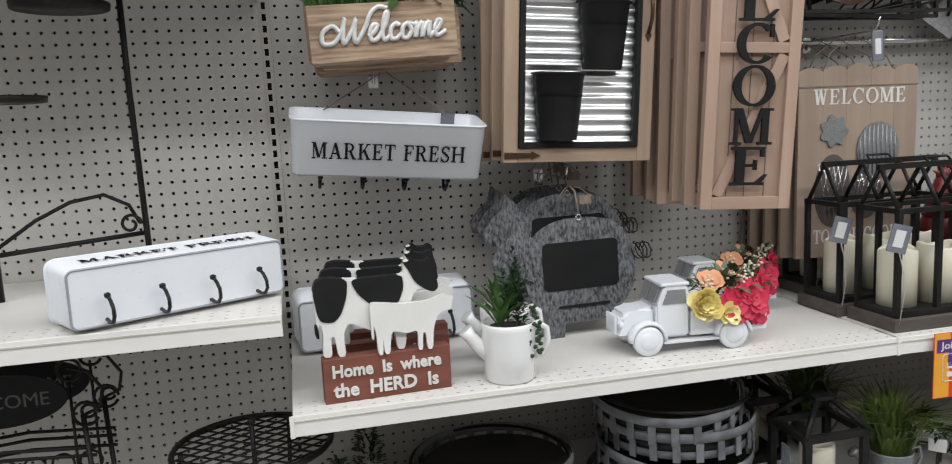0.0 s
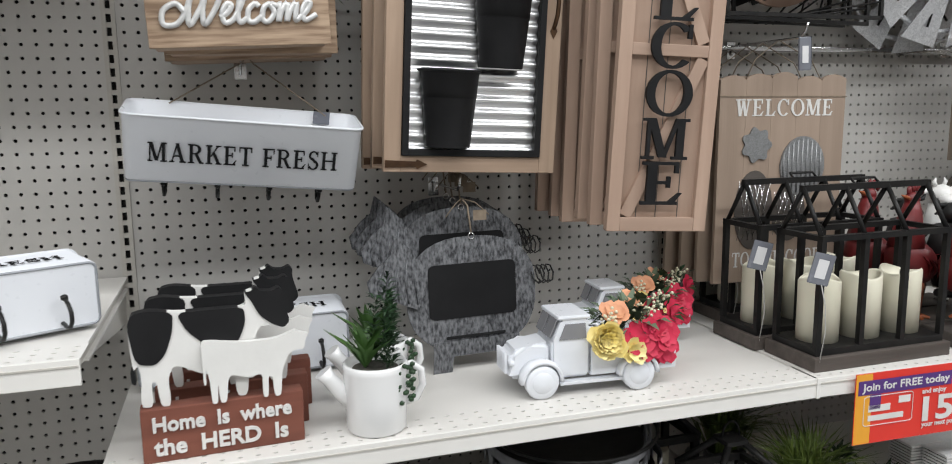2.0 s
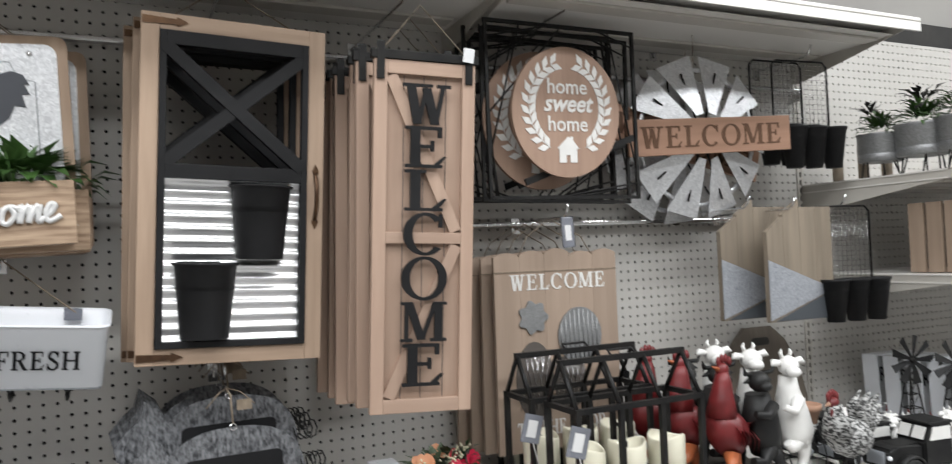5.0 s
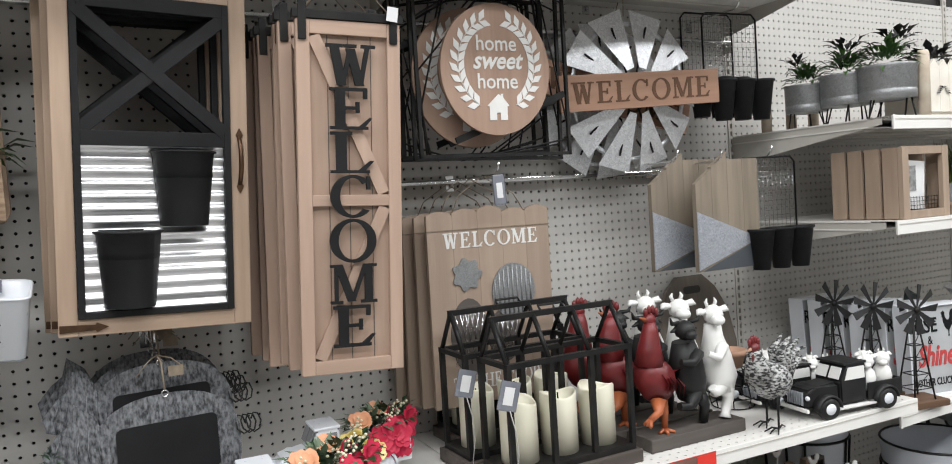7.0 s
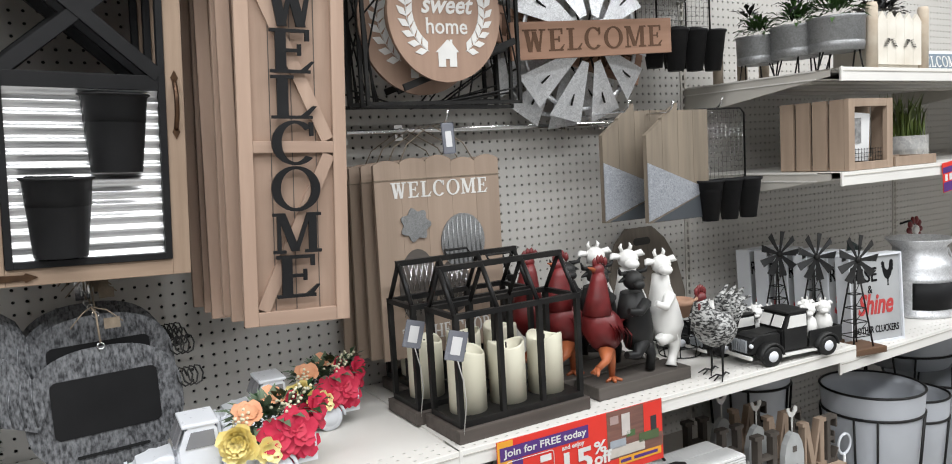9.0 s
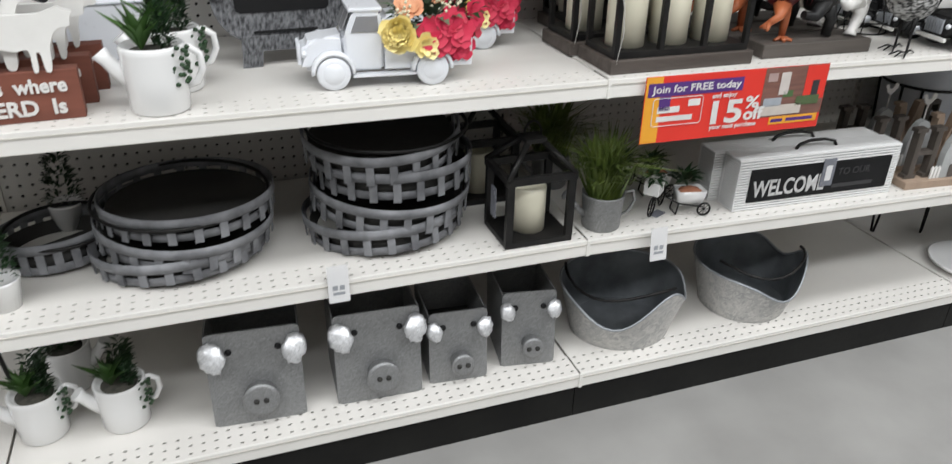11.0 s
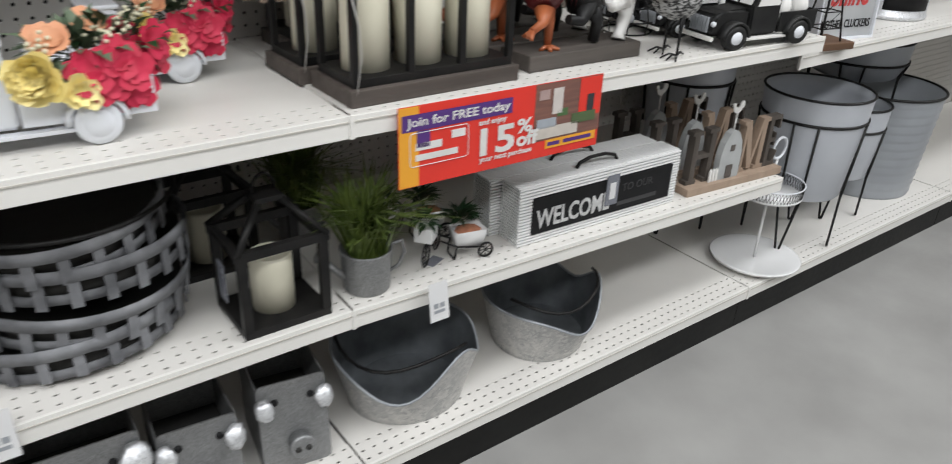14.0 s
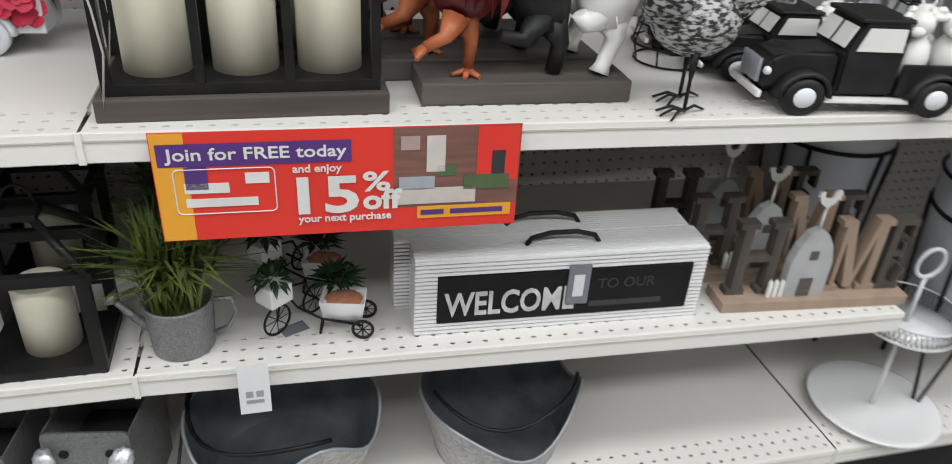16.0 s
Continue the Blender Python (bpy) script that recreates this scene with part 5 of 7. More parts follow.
def wire_pot(m):
    t = thing("wire_pot_stand", "terracotta pot in a round black wire stand", "plant stand", m)
    part("pot", lathe(B(), [(0.028, 0.105), (0.036, 0.137), (0.040, 0.138), (0.041, 0.152), (0.037, 0.153), (0.034, 0.145), (0.004, 0.143)], 24), TERRA, t, "small terracotta pot")
    for z, r in ((0.003, 0.055), (0.03, 0.062), (0.06, 0.055), (0.10, 0.036)):
        part("hoop", tube(B(), [(r * math.cos(a), r * math.sin(a), z) for a in (2 * math.pi * i / 20 for i in range(20))], 0.0018, 5, True), BLACKM, t)
    for i in range(8):
        a = 2 * math.pi * i / 8
        part("rib", tube(B(), [(r * math.cos(a), r * math.sin(a), z) for z, r in ((0.003, 0.055), (0.03, 0.062), (0.06, 0.055), (0.10, 0.036))], 0.0016, 5), BLACKM, t)
    return t


wire_pot(pose(2.040, -0.335, MAIN))


def cutting_board(m):
    t = thing("cutting_board", "dark grey wooden cutting board leaning on the back panel", "cutting board", m)
    pts = [(-0.15, 0.0), (0.15, 0.0), (0.158, 0.10), (0.14, 0.20), (0.10, 0.275), (0.05, 0.318), (-0.05, 0.318), (-0.10, 0.275), (-0.14, 0.20), (-0.158, 0.10)]
    part("board", prism(B(), pts, -0.018, 0), wood("smoked_wood", (0.17, 0.145, 0.12), (0.10, 0.085, 0.07), "z"), t)
    # no hole is cut: a near-black patch gives the handle slot its shade
    part("hand_slot", prism(B(), rounded(-0.035, 0.035, 0.262, 0.285, 0.011), -0.0195, -0.0178), DARK_IN, t, "near-black patch standing in for the shaded handle slot")
    return t


cutting_board(pose(2.20, -0.055, MAIN, -8))


# ---- hanging things of the second section ----
def pallet_sign(m):
    t = thing("welcome_plank_sign", "tan plank welcome sign with galvanised rooster and hen shapes", "sign", m, "plank signs")
    for i in range(5):
        x0 = -0.1675 + 0.067 * i
        top = [(x0 + 0.0665 * (j / 8), 0.455 + 0.010 * math.sin(math.pi * (j / 8)) + 0.004 * ((i * 7) % 3)) for j in range(9)]
        part("plank", prism(B(), [(x0, 0), (x0 + 0.0665, 0)] + top[::-1], -0.010, 0), TAN, t)
    part("string_line", box(B(), -0.169, 0.169, -0.0115, -0.0102, 0.418, 0.4205), JUTE, t)
    part("lettering", moved(serif("WELCOME", 0.037, 0.261, 0.0008), 0.002, -0.0103, 0.376), INKW, t, "white serif lettering")
    part("lower_lettering", moved(serif("TO THE COOP", 0.034, 0.24, 0.0008), 0, -0.0103, 0.035), INKW, t, "white serif lettering")
    part("pineapple_top", prism(B(), [(-0.07 + 0.036 * math.cos(a) * (1 + 0.14 * math.cos(7 * a)), 0.312 + 0.036 * math.sin(a) * (1 + 0.14 * math.cos(7 * a))) for a in (2 * math.pi * i / 42 for i in range(42))], -0.014, -0.0105), GALVG, t, "cut galvanised tuft")
    part("hen_shape", prism(B(), [(0.055 + 0.060 * math.cos(a), 0.262 + 0.068 * math.sin(a)) for a in (2 * math.pi * i / 30 for i in range(30))], -0.015, -0.0105), GALVG, t, "corrugated galvanised bird body")
    for i in range(9):
        x = 0.002 + 0.0125 * i
        h = 0.062 * math.sqrt(max(0, 1 - ((x - 0.055) / 0.060) ** 2))
        part("ridge", tube(B(), [(x, -0.0155, 0.262 - h), (x, -0.0155, 0.262 + h)], 0.0022, 5), GALVG, t)
    for cx, cz, rx, rz in ((-0.07, 0.165, 0.050, 0.090), (0.025, 0.155, 0.045, 0.065)):
        part("dark_oval", prism(B(), [(cx + rx * math.cos(a), cz + rz * math.sin(a)) for a in (2 * math.pi * i / 28 for i in range(28))], -0.0125, -0.0102), DARKW, t, "dark wooden oval")
        for k in range(-3, 4):
            for s in (-1, 1):
                x0, x1 = cx + k * 0.018 - s * 0.02, cx + k * 0.018 + s * 0.02
                if abs(k) < 3:
                    part("wire", tube(B(), [(x0 * 0.75 + cx * 0.25, -0.0135, cz - rz * 0.75), (x1 * 0.75 + cx * 0.25, -0.0135, cz + rz * 0.75)], 0.0009, 4), CHROME, t)
    return t


ps = pallet_sign(pose(1.396, -0.192, 0.962, 0, 0.3, -1))
twine(ps, [(-0.10, -0.005, 0.455), (-0.075, 0.0, 0.50), (0.0, 0.02, 0.545), (0.075, 0.0, 0.50), (0.10, -0.005, 0.455)])
for i in range(1, 4):
    copy_thing(ps, pose(1.396 - 0.016 * i, -0.192 + 0.042 * i, 0.962 - 0.004 * i, 0, 0.3 + 0.5 * i, -1))
pt_ = thing("price_tag", "grey plastic price tag hanging from a display hook", "price tag", pose(1.397, -0.260, 1.471, 0, -3, 0))
part("card", box(B(), -0.016, 0.016, -0.001, 0.001, -0.036, 0.036, 0.003), PLAST, pt_)
part("paper_label", box(B(), -0.008, 0.008, -0.0018, -0.0011, -0.020, 0.016), PAPER, pt_)
peg_hook(1.397, -0.243, 1.506)


def windmill_sign(m, board=True):
    t = thing("windmill_sign", "galvanised windmill blades behind an orange-brown welcome board", "sign", m, "windmill signs")
    R1, R0 = 0.226, 0.060
    for i in range(10):
        a = radians(36 * i)
        tw = radians(13.6)
        pts = [(R0 * math.cos(a - tw * 0.8), R0 * math.sin(a - tw * 0.8)), (R1 * math.cos(a - tw), R1 * math.sin(a - tw)), (R1 * math.cos(a + tw), R1 * math.sin(a + tw)), (R0 * math.cos(a + tw * 0.8), R0 * math.sin(a + tw * 0.8))]
        bl = B()
        prism(bl, pts, -0.0012, 0.0)
        mid = Vector((math.cos(a) * 0.13, 0, math.sin(a) * 0.13))
        axis = Vector((math.cos(a), 0, math.sin(a)))
        bmesh.ops.transform(bl, matrix=Matrix.Translation(mid) @ Matrix.Rotation(radians(-15), 4, Vector((math.sin(a), 0, -math.cos(a)))) @ Matrix.Rotation(radians(-3), 4, axis) @ Matrix.Translation(-mid), verts=bl.verts)
        part("blade", bl, GALV, t, "bent galvanised blade")
    part("outer_ring", rings(B(), [[Vector((r * math.cos(b), y, r * math.sin(b))) for r, y in ((0.178, 0.022), (0.190, 0.022), (0.190, 0.025), (0.178, 0.025))] for b in (2 * math.pi * i / 36 for i in range(36))], True, 0, True), GALV, t, "galvanised ring behind the blades")
    part("hub", moved(lathe(B(), [(0.004, -0.006), (0.03, -0.005), (0.032, 0.004), (0.004, 0.008)], 20), m=Matrix.Rotation(radians(90), 4, "X")), BLACKM, t)
    for i in range(5):
        a = radians(36 * i)
        part("spoke", tube(B(), [(-0.18 * math.cos(a), 0.006, -0.18 * math.sin(a)), (0.18 * math.cos(a), 0.006, 0.18 * math.sin(a))], 0.003, 5), BLACKM, t)
    if board:
        part("board", box(B(), -0.258, 0.258, -0.042, -0.026, -0.047, 0.047, 0.002), SIGNW, t, "orange-brown welcome board")
        part("lettering", moved(serif("WELCOME", 0.056, 0.45, 0.0008), 0.0, -0.0422, -0.028), mat("burnt_lettering", (0.10, 0.045, 0.02), None, 20, 0.7), t, "dark burnt serif lettering")
    return t


wsn = windmill_sign(pose(1.887, -0.180, 1.720, 3, -2.9, -4.8))
twine(wsn, [(-0.02, 0.0, 0.20), (-0.016, 0.0, 0.26), (0.0, 0.02, 0.30)])
copy_thing(wsn, pose(1.862, -0.095, 1.71, 0, 14, -3))
peg_hook(1.875, -0.22, 2.0)
peg_hook(1.93, -0.27, 1.52)
peg_hook(1.40, -0.28, 1.985)


def laurel(branch, cx, cz, s, y, n=11):
    for i in range(n):
        a = radians(-60 + 125 * i / (n - 1))
        r = 0.098
        p = Vector((cx + s * r * math.cos(a), y, cz + r * math.sin(a)))
        tdir = Vector((-s * math.sin(a), 0, math.cos(a)))
        nrm = Vector((s * math.cos(a), 0, math.sin(a)))
        for o in (-1, 1):
            d = (tdir + nrm * o * 0.75).normalized()
            sd = Vector((d.z, 0, -d.x))
            L_ = 0.031
            pts = [p, p + d * L_ * 0.5 + sd * 0.0074, p + d * L_, p + d * L_ * 0.5 - sd * 0.0074]
            part("leaf", prism(B(), [(q.x, q.z) for q in pts], y - 0.0012, y), INKW, branch)
    return branch


def home_circle(m):
    t = thing("round_home_sign", "round wooden sign with white laurel wreath and house", "sign", m, "round signs")
    part("disc", prism(B(), [(0.14 * math.cos(a), 0.14 * math.sin(a)) for a in (2 * math.pi * i / 56 for i in range(56))], -0.010, 0), CIRCW, t)
    for s in (-1, 1):
        laurel(part("laurel_branch", tube(B(), [(s * 0.098 * math.cos(radians(q)), -0.0104, 0.01 + 0.098 * math.sin(radians(q))) for q in range(-62, 66, 8)], 0.0009, 4), INKW, t, "white painted laurel branch"), 0, 0.01, s, -0.0102)
    for wd, z, sz, sh in (("home", 0.040, 0.046, 0), ("sweet", 0.002, 0.052, 0.3), ("home", -0.040, 0.046, 0)):
        part("lettering", moved(words(wd, sz, 0.0012, sh, 0.0004 if not sh else 0.0011), 0, -0.0108, z), INKW, t, "white painted lettering")
    hs = B()
    prism(hs, [(-0.024, -0.108), (-0.006, -0.108), (-0.006, -0.092), (0.004, -0.092), (0.004, -0.108), (0.022, -0.108), (0.022, -0.078), (0.028, -0.078), (0.012, -0.060), (0.012, -0.052), (0.006, -0.052), (0.006, -0.056), (0.0, -0.052), (-0.030, -0.078), (-0.024, -0.078)], -0.0114, -0.0102)
    part("little_house", hs, INKW, t, "white painted house")
    return t


hc = home_circle(pose(1.410, -0.250, 1.752, 3, -1, 1) @ Matrix.Diagonal((1.06, 1, 1.09, 1)))
copy_thing(hc, pose(1.378, -0.185, 1.742, 0, 3, 0) @ Matrix.Diagonal((1.06, 1, 1.09, 1)))


def wire_square(m):
    t = thing("wire_square_decor", "square black metal wire wall decor with diagonal rods", "wall decor", m, "wire squares")
    a, b = 0.208, 0.004
    for x0, x1, z0, z1 in ((-a, a, -a, -a + 0.008), (-a, a, a - 0.008, a), (-a, -a + 0.008, -a, a), (a - 0.008, a, -a, a)):
        part("frame_bar", box(B(), x0, x1, -b, b, z0, z1), BLACKM, t)
    rnd = random.Random(8)
    for i in range(9):
        p = (rnd.uniform(-a, a), 0, rnd.choice((-a, a)))
        q = (rnd.choice((-a, a)), 0, rnd.uniform(-a, a))
        part("rod", tube(B(), [p, q], 0.0024, 5), BLACKM, t)
    part("wide_rod", box(B(), -0.165, 0.165, -0.003, 0.003, -0.008, 0.008, 0, Matrix.Rotation(radians(-20), 4, "Y") @ Matrix.Translation((0, 0, -0.12))), BLACKM, t)
    return t


wq = wire_square(pose(1.420, -0.232, 1.758))
for i, (dx, dy, dz, r) in enumerate(((0.008, 0.045, -0.005, 1), (-0.012, 0.085, 0.008, -1), (0.015, 0.125, 0.0, 1), (0.0, 0.16, 0.004, 0))):
    copy_thing(wq, pose(1.420 + dx, -0.232 + dy, 1.758 + dz, 0, r + 180 * (i % 2), 0))


ARROWZ = spangle("blue_grey_zinc", (0.52, 0.54, 0.58), (0.30, 0.32, 0.36), 110, 0.5, 0.6)


def arrow_board(m):
    t = thing("arrow_wall_board", "tan plank wall board with galvanised arrow corner", "wall decor", m, "arrow boards")
    for i, (x0, x1, z0) in enumerate(((0.0, 0.06, 0.24), (0.06, 0.12, 0.285), (0.12, 0.18, 0.305), (0.18, 0.24, 0.305))):
        part("plank", prism(B(), [(x0, 0.0), (x1 - 0.001, 0.0), (x1 - 0.001, z0 + (0.04 if i < 2 else 0.0)), (x0, z0)], -0.014, 0), wood("weathered_plank", (0.26, 0.215, 0.165), (0.17, 0.14, 0.108), "z") if i == 0 else bpy.data.materials["weathered_plank"], t)
    part("metal_triangle", prism(B(), [(0.0, 0.005), (0.236, 0.078), (0.0, 0.165)], -0.017, -0.0142), ARROWZ, t, "galvanised triangle")
    part("slate_corner", prism(B(), [(0.015, 0.002), (0.24, 0.0), (0.24, 0.076)], -0.0165, -0.0142), mat("slate_paint", (0.06, 0.068, 0.078), None, 10, 0.6), t, "slate blue painted corner")
    return t


ab = arrow_board(pose(2.000, -0.262, 1.216, 0, 0, 0))
copy_thing(ab, pose(1.912, -0.185, 1.222, 0, 0, 0))
peg_hook(2.08, -0.28, 1.515)


def pot_row(m, n=3, back=True):
    t = thing("hanging_pot_rack", "black wire rack with a row of black metal pots", "hanging planter", m, "pot racks")
    w = 0.20
    part("wire_frame", tube(B(), [(-w / 2, 0, 0), (-w / 2, 0, 0.19), (-w / 2 + 0.015, 0, 0.205), (w / 2 - 0.015, 0, 0.205), (w / 2, 0, 0.19), (w / 2, 0, 0)], 0.003, 6), BLACKM, t)
    if back:
        gr = B()
        for i in range(13):
            x = -w / 2 + w * (i + 0.5) / 13
            tube(gr, [(x, 0, 0.0), (x, 0, 0.20)], 0.0007, 3)
        for i in range(14):
            z = 0.20 * (i + 0.5) / 14
            tube(gr, [(-w / 2, 0, z), (w / 2, 0, z)], 0.0007, 3)
        part("wire_grid", gr, CHROME, t, "fine wire grid")
    for i in range(n):
        cx = -0.07 + 0.07 * i
        p_ = part("pot", lathe(B(), [(0.023, -0.115), (0.038, -0.006), (0.042, -0.004), (0.042, 0.002), (0.038, 0.002), (0.035, -0.03), (0.004, -0.05)], 18, (cx, -0.042, 0.0)), BLACKP, t, "black metal pot")
    return t


pr = pot_row(pose(2.305, -0.255, 1.318, 0, 0, -8))
copy_thing(pr, pose(2.275, -0.165, 1.752, 0, 0, -6))
copy_thing(pr, pose(2.265, -0.085, 1.770, 0, 0, -3))
peg_hook(2.31, -0.25, 1.525)
peg_hook(2.275, -0.19, 1.965)

# the reward card hanging from the lip
ad = thing("shelf_advert", "red, purple and yellow store discount card under the shelf lip", "advert card", pose(1.292, -0.5605, 0.861, 0, -0.3, -2.4) @ Matrix.Diagonal((1.05, 1, 1, 1)))
AR = mat("card_red", (0.70, 0.035, 0.022), (0.64, 0.032, 0.02), 10, 0.4)
AY = mat("card_yellow", (0.80, 0.36, 0.03), None, 10, 0.4)
AP = mat("card_purple", (0.085, 0.03, 0.19), None, 10, 0.4)
part("card", box(B(), 0, 0.412, -0.001, 0, -0.140, 0), AR, ad)
part("yellow_band", box(B(), 0.001, 0.036, -0.0016, -0.0011, -0.139, -0.001), AY, ad)
part("purple_banner", box(B(), 0.006, 0.214, -0.0022, -0.0017, -0.042, -0.014), AP, ad)
part("purple_band", box(B(), 0.032, 0.056, -0.0022, -0.0017, -0.072, -0.043), AP, ad)
part("picture_room", box(B(), 0.262, 0.411, -0.0016, -0.0011, -0.108, -0.001), mat("picture_wall", (0.22, 0.10, 0.075), (0.12, 0.06, 0.05), 30, 0.5, stretch=(0.3, 1, 3)), ad, "printed picture of a furnished room")
part("picture_red", box(B(), 0.360, 0.410, -0.0022, -0.0017, -0.075, -0.002), AR, ad)
for a in ((0.265, 0.36, -0.104, -0.082, (0.55, 0.50, 0.45)), (0.300, 0.322, -0.06, -0.012, (0.6, 0.55, 0.52)), (0.270, 0.292, -0.03, -0.012, (0.42, 0.30, 0.28)), (0.268, 0.31, -0.084, -0.066, (0.35, 0.38, 0.42)), (0.312, 0.335, -0.066, -0.052, (0.07, 0.14, 0.05)), (0.345, 0.40, -0.086, -0.066, (0.08, 0.12, 0.05)), (0.378, 0.394, -0.066, -0.034, (0.03, 0.03, 0.035))):
    part("picture_patch", box(B(), a[0], a[1], -0.0027, -0.0023, a[2], a[3]), mat("print_patch", a[4], None, 40, 0.5), ad)
part("picture_footer", box(B(), 0.290, 0.405, -0.0022, -0.0017, -0.125, -0.108), AY, ad)
part("footer_line", joined(box(B(), 0.330, 0.395, -0.0027, -0.0023, -0.120, -0.113), box(B(), 0.294, 0.322, -0.0027, -0.0023, -0.120, -0.113)), AP, ad)
fr = B()
tube(fr, [(x, -0.0020, z) for x, z in rounded(0.020, 0.128, -0.104, -0.046, 0.006)], 0.0008, 4, True)
part("logo_frame", fr, INKW, ad, "white rounded outline")
part("logo_block", joined(box(B(), 0.030, 0.078, -0.0022, -0.0017, -0.077, -0.064), joined(box(B(), 0.030, 0.108, -0.0022, -0.0017, -0.095, -0.084), box(B(), 0.096, 0.122, -0.0022, -0.0017, -0.066, -0.052))), INKW, ad, "white plain logo bars")
for s_, size, x, z, wd, bd in (("Join for FREE today", 0.021, 0.112, -0.034, 0.195, 0.0003), ("and enjoy", 0.014, 0.175, -0.054, 0.055, 0.0003), ("15", 0.068, 0.180, -0.109, 0.070, 0.0018), ("%", 0.036, 0.242, -0.082, 0.032, 0.0008), ("off", 0.036, 0.247, -0.107, 0.046, 0.0012), ("your next purchase", 0.014, 0.205, -0.122, 0.108, 0.0003)):
    part("lettering", moved(words(s_, size, 0.0006, 0, bd, wd), x, -0.0027, z), INKW, ad, "white printed lettering")


# ---- third section: main shelf and the two above ----
def metal_windmill(m):
    t = thing("table_windmill", "dark metal table windmill on a wooden base", "windmill ornament", m, "table windmills")
    part("base", box(B(), -0.072, 0.072, -0.045, 0.045, 0, 0.018, 0.002), wood("walnut_base", (0.15, 0.085, 0.05), (0.09, 0.05, 0.03), "x"), t, "brown wooden base")
    for sx in (-1, 1):
        for sy in (-1, 1):
            part("tower_leg", tube(B(), [(sx * 0.036, sy * 0.03, 0.018), (sx * 0.006, sy * 0.006, 0.245)], 0.0026, 5), BLACKM, t)
    for k in range(5):
        z, w = 0.05 + 0.04 * k, 0.031 - 0.0052 * k
        part("cross_tie", tube(B(), [(-w, -w * 0.85, z), (w, -w * 0.85, z), (w, w * 0.85, z), (-w, w * 0.85, z)], 0.0016, 4, True), BLACKM, t)
        part("diagonal_tie", tube(B(), [(-w, -w * 0.85, z), (w * 0.8, -w * 0.7, z + 0.04)], 0.0013, 4), BLACKM, t)
    for i in range(9):
        a = radians(40 * i)
        bl = prism(B(), [(0.010 * math.cos(a - 0.4), 0.27 + 0.010 * math.sin(a - 0.4)), (0.072 * math.cos(a - 0.17), 0.27 + 0.072 * math.sin(a - 0.17)), (0.072 * math.cos(a + 0.17), 0.27 + 0.072 * math.sin(a + 0.17)), (0.010 * math.cos(a + 0.4), 0.27 + 0.010 * math.sin(a + 0.4))], -0.0135, -0.012)
        c_ = Vector((0.04 * math.cos(a), -0.012, 0.27 + 0.04 * math.sin(a)))
        bmesh.ops.transform(bl, matrix=Matrix.Translation(c_) @ Matrix.Rotation(radians(20), 4, Vector((math.cos(a), 0, math.sin(a)))) @ Matrix.Translation(-c_), verts=bl.verts)
        part("vane", bl, mat("gunmetal", (0.06, 0.06, 0.062), (0.03, 0.03, 0.03), 20, 0.4, 0.7) if i == 0 else bpy.data.materials["gunmetal"], t)
    part("hub", ball(B(), (0, -0.014, 0.27), (0.011, 0.009, 0.011), None, 2), BLACKM, t)
    part("tail_vane", prism(B(), [(0.0, 0.268), (0.05, 0.255), (0.05, 0.285)], 0.02, 0.021, Matrix.Rotation(radians(60), 4, "Z")), BLACKM, t)
    return t


mw = metal_windmill(pose(2.560, -0.515, RIGHT, 0, 0, -12))
copy_thing(mw, pose(2.545, -0.395, RIGHT, 0, 0, -12))
copy_thing(mw, pose(2.535, -0.275, RIGHT, 0, 0, -12))


def rise_sign(m):
    t = thing("rise_and_shine_sign", "white boxed metal sign lettered in black and red", "sign", m, "boxed signs")
    w, h = 0.245, 0.266
    part("tray", joined(joined(box(B(), 0, 0.006, -0.004, 0.05, 0, h), box(B(), w - 0.006, w, -0.004, 0.05, 0, h)), joined(box(B(), 0.006, w - 0.006, -0.004, 0.05, 0, 0.006), box(B(), 0.006, w - 0.006, -0.004, 0.05, h - 0.006, h))), WHITEM, t, "white metal tray frame")
    part("face", box(B(), 0.006, w - 0.006, 0.004, 0.008, 0.006, h - 0.006), mat("brushed_grey_face", (0.48, 0.49, 0.50), (0.40, 0.41, 0.42), 9, 0.5, 0.2), t)
    part("lettering_rise", moved(words("RISE", 0.060, 0.001, 0, 0.0008, 0.11), 0.078, 0.0032, 0.185), INKB, t, "black lettering")
    part("lettering_and", moved(words("&", 0.035, 0.001), 0.10, 0.0032, 0.150), INKB, t)
    part("lettering_shine", moved(words("Shine", 0.085, 0.001, 0.3, 0.0022, 0.165), 0.120, 0.0032, 0.088), mat("red_script", (0.52, 0.05, 0.05), None, 20, 0.6), t, "red script lettering")
    part("lettering_lower", moved(words("MOTHER CLUCKERS", 0.030, 0.001, 0, 0.0004, 0.21), 0.122, 0.0032, 0.03), INKB, t, "black lettering")
    part("rooster_silhouette", prism(B(), [(0.185 + a * 0.062, 0.205 + b * 0.085) for a, b in ROOSTER], 0.0028, 0.0038), INKB, t)
    return t


rs = rise_sign(pose(2.602, -0.478, RIGHT, -3, 0, -13) @ Matrix.Diagonal((0.82, 1, 1, 1)))
for i in range(1, 6):
    copy_thing(rs, pose(2.602 - 0.006 * i, -0.478 + 0.066 * i, RIGHT, -3, 0, -13 + 2 * i) @ Matrix.Diagonal((0.82, 1, 1, 1)))


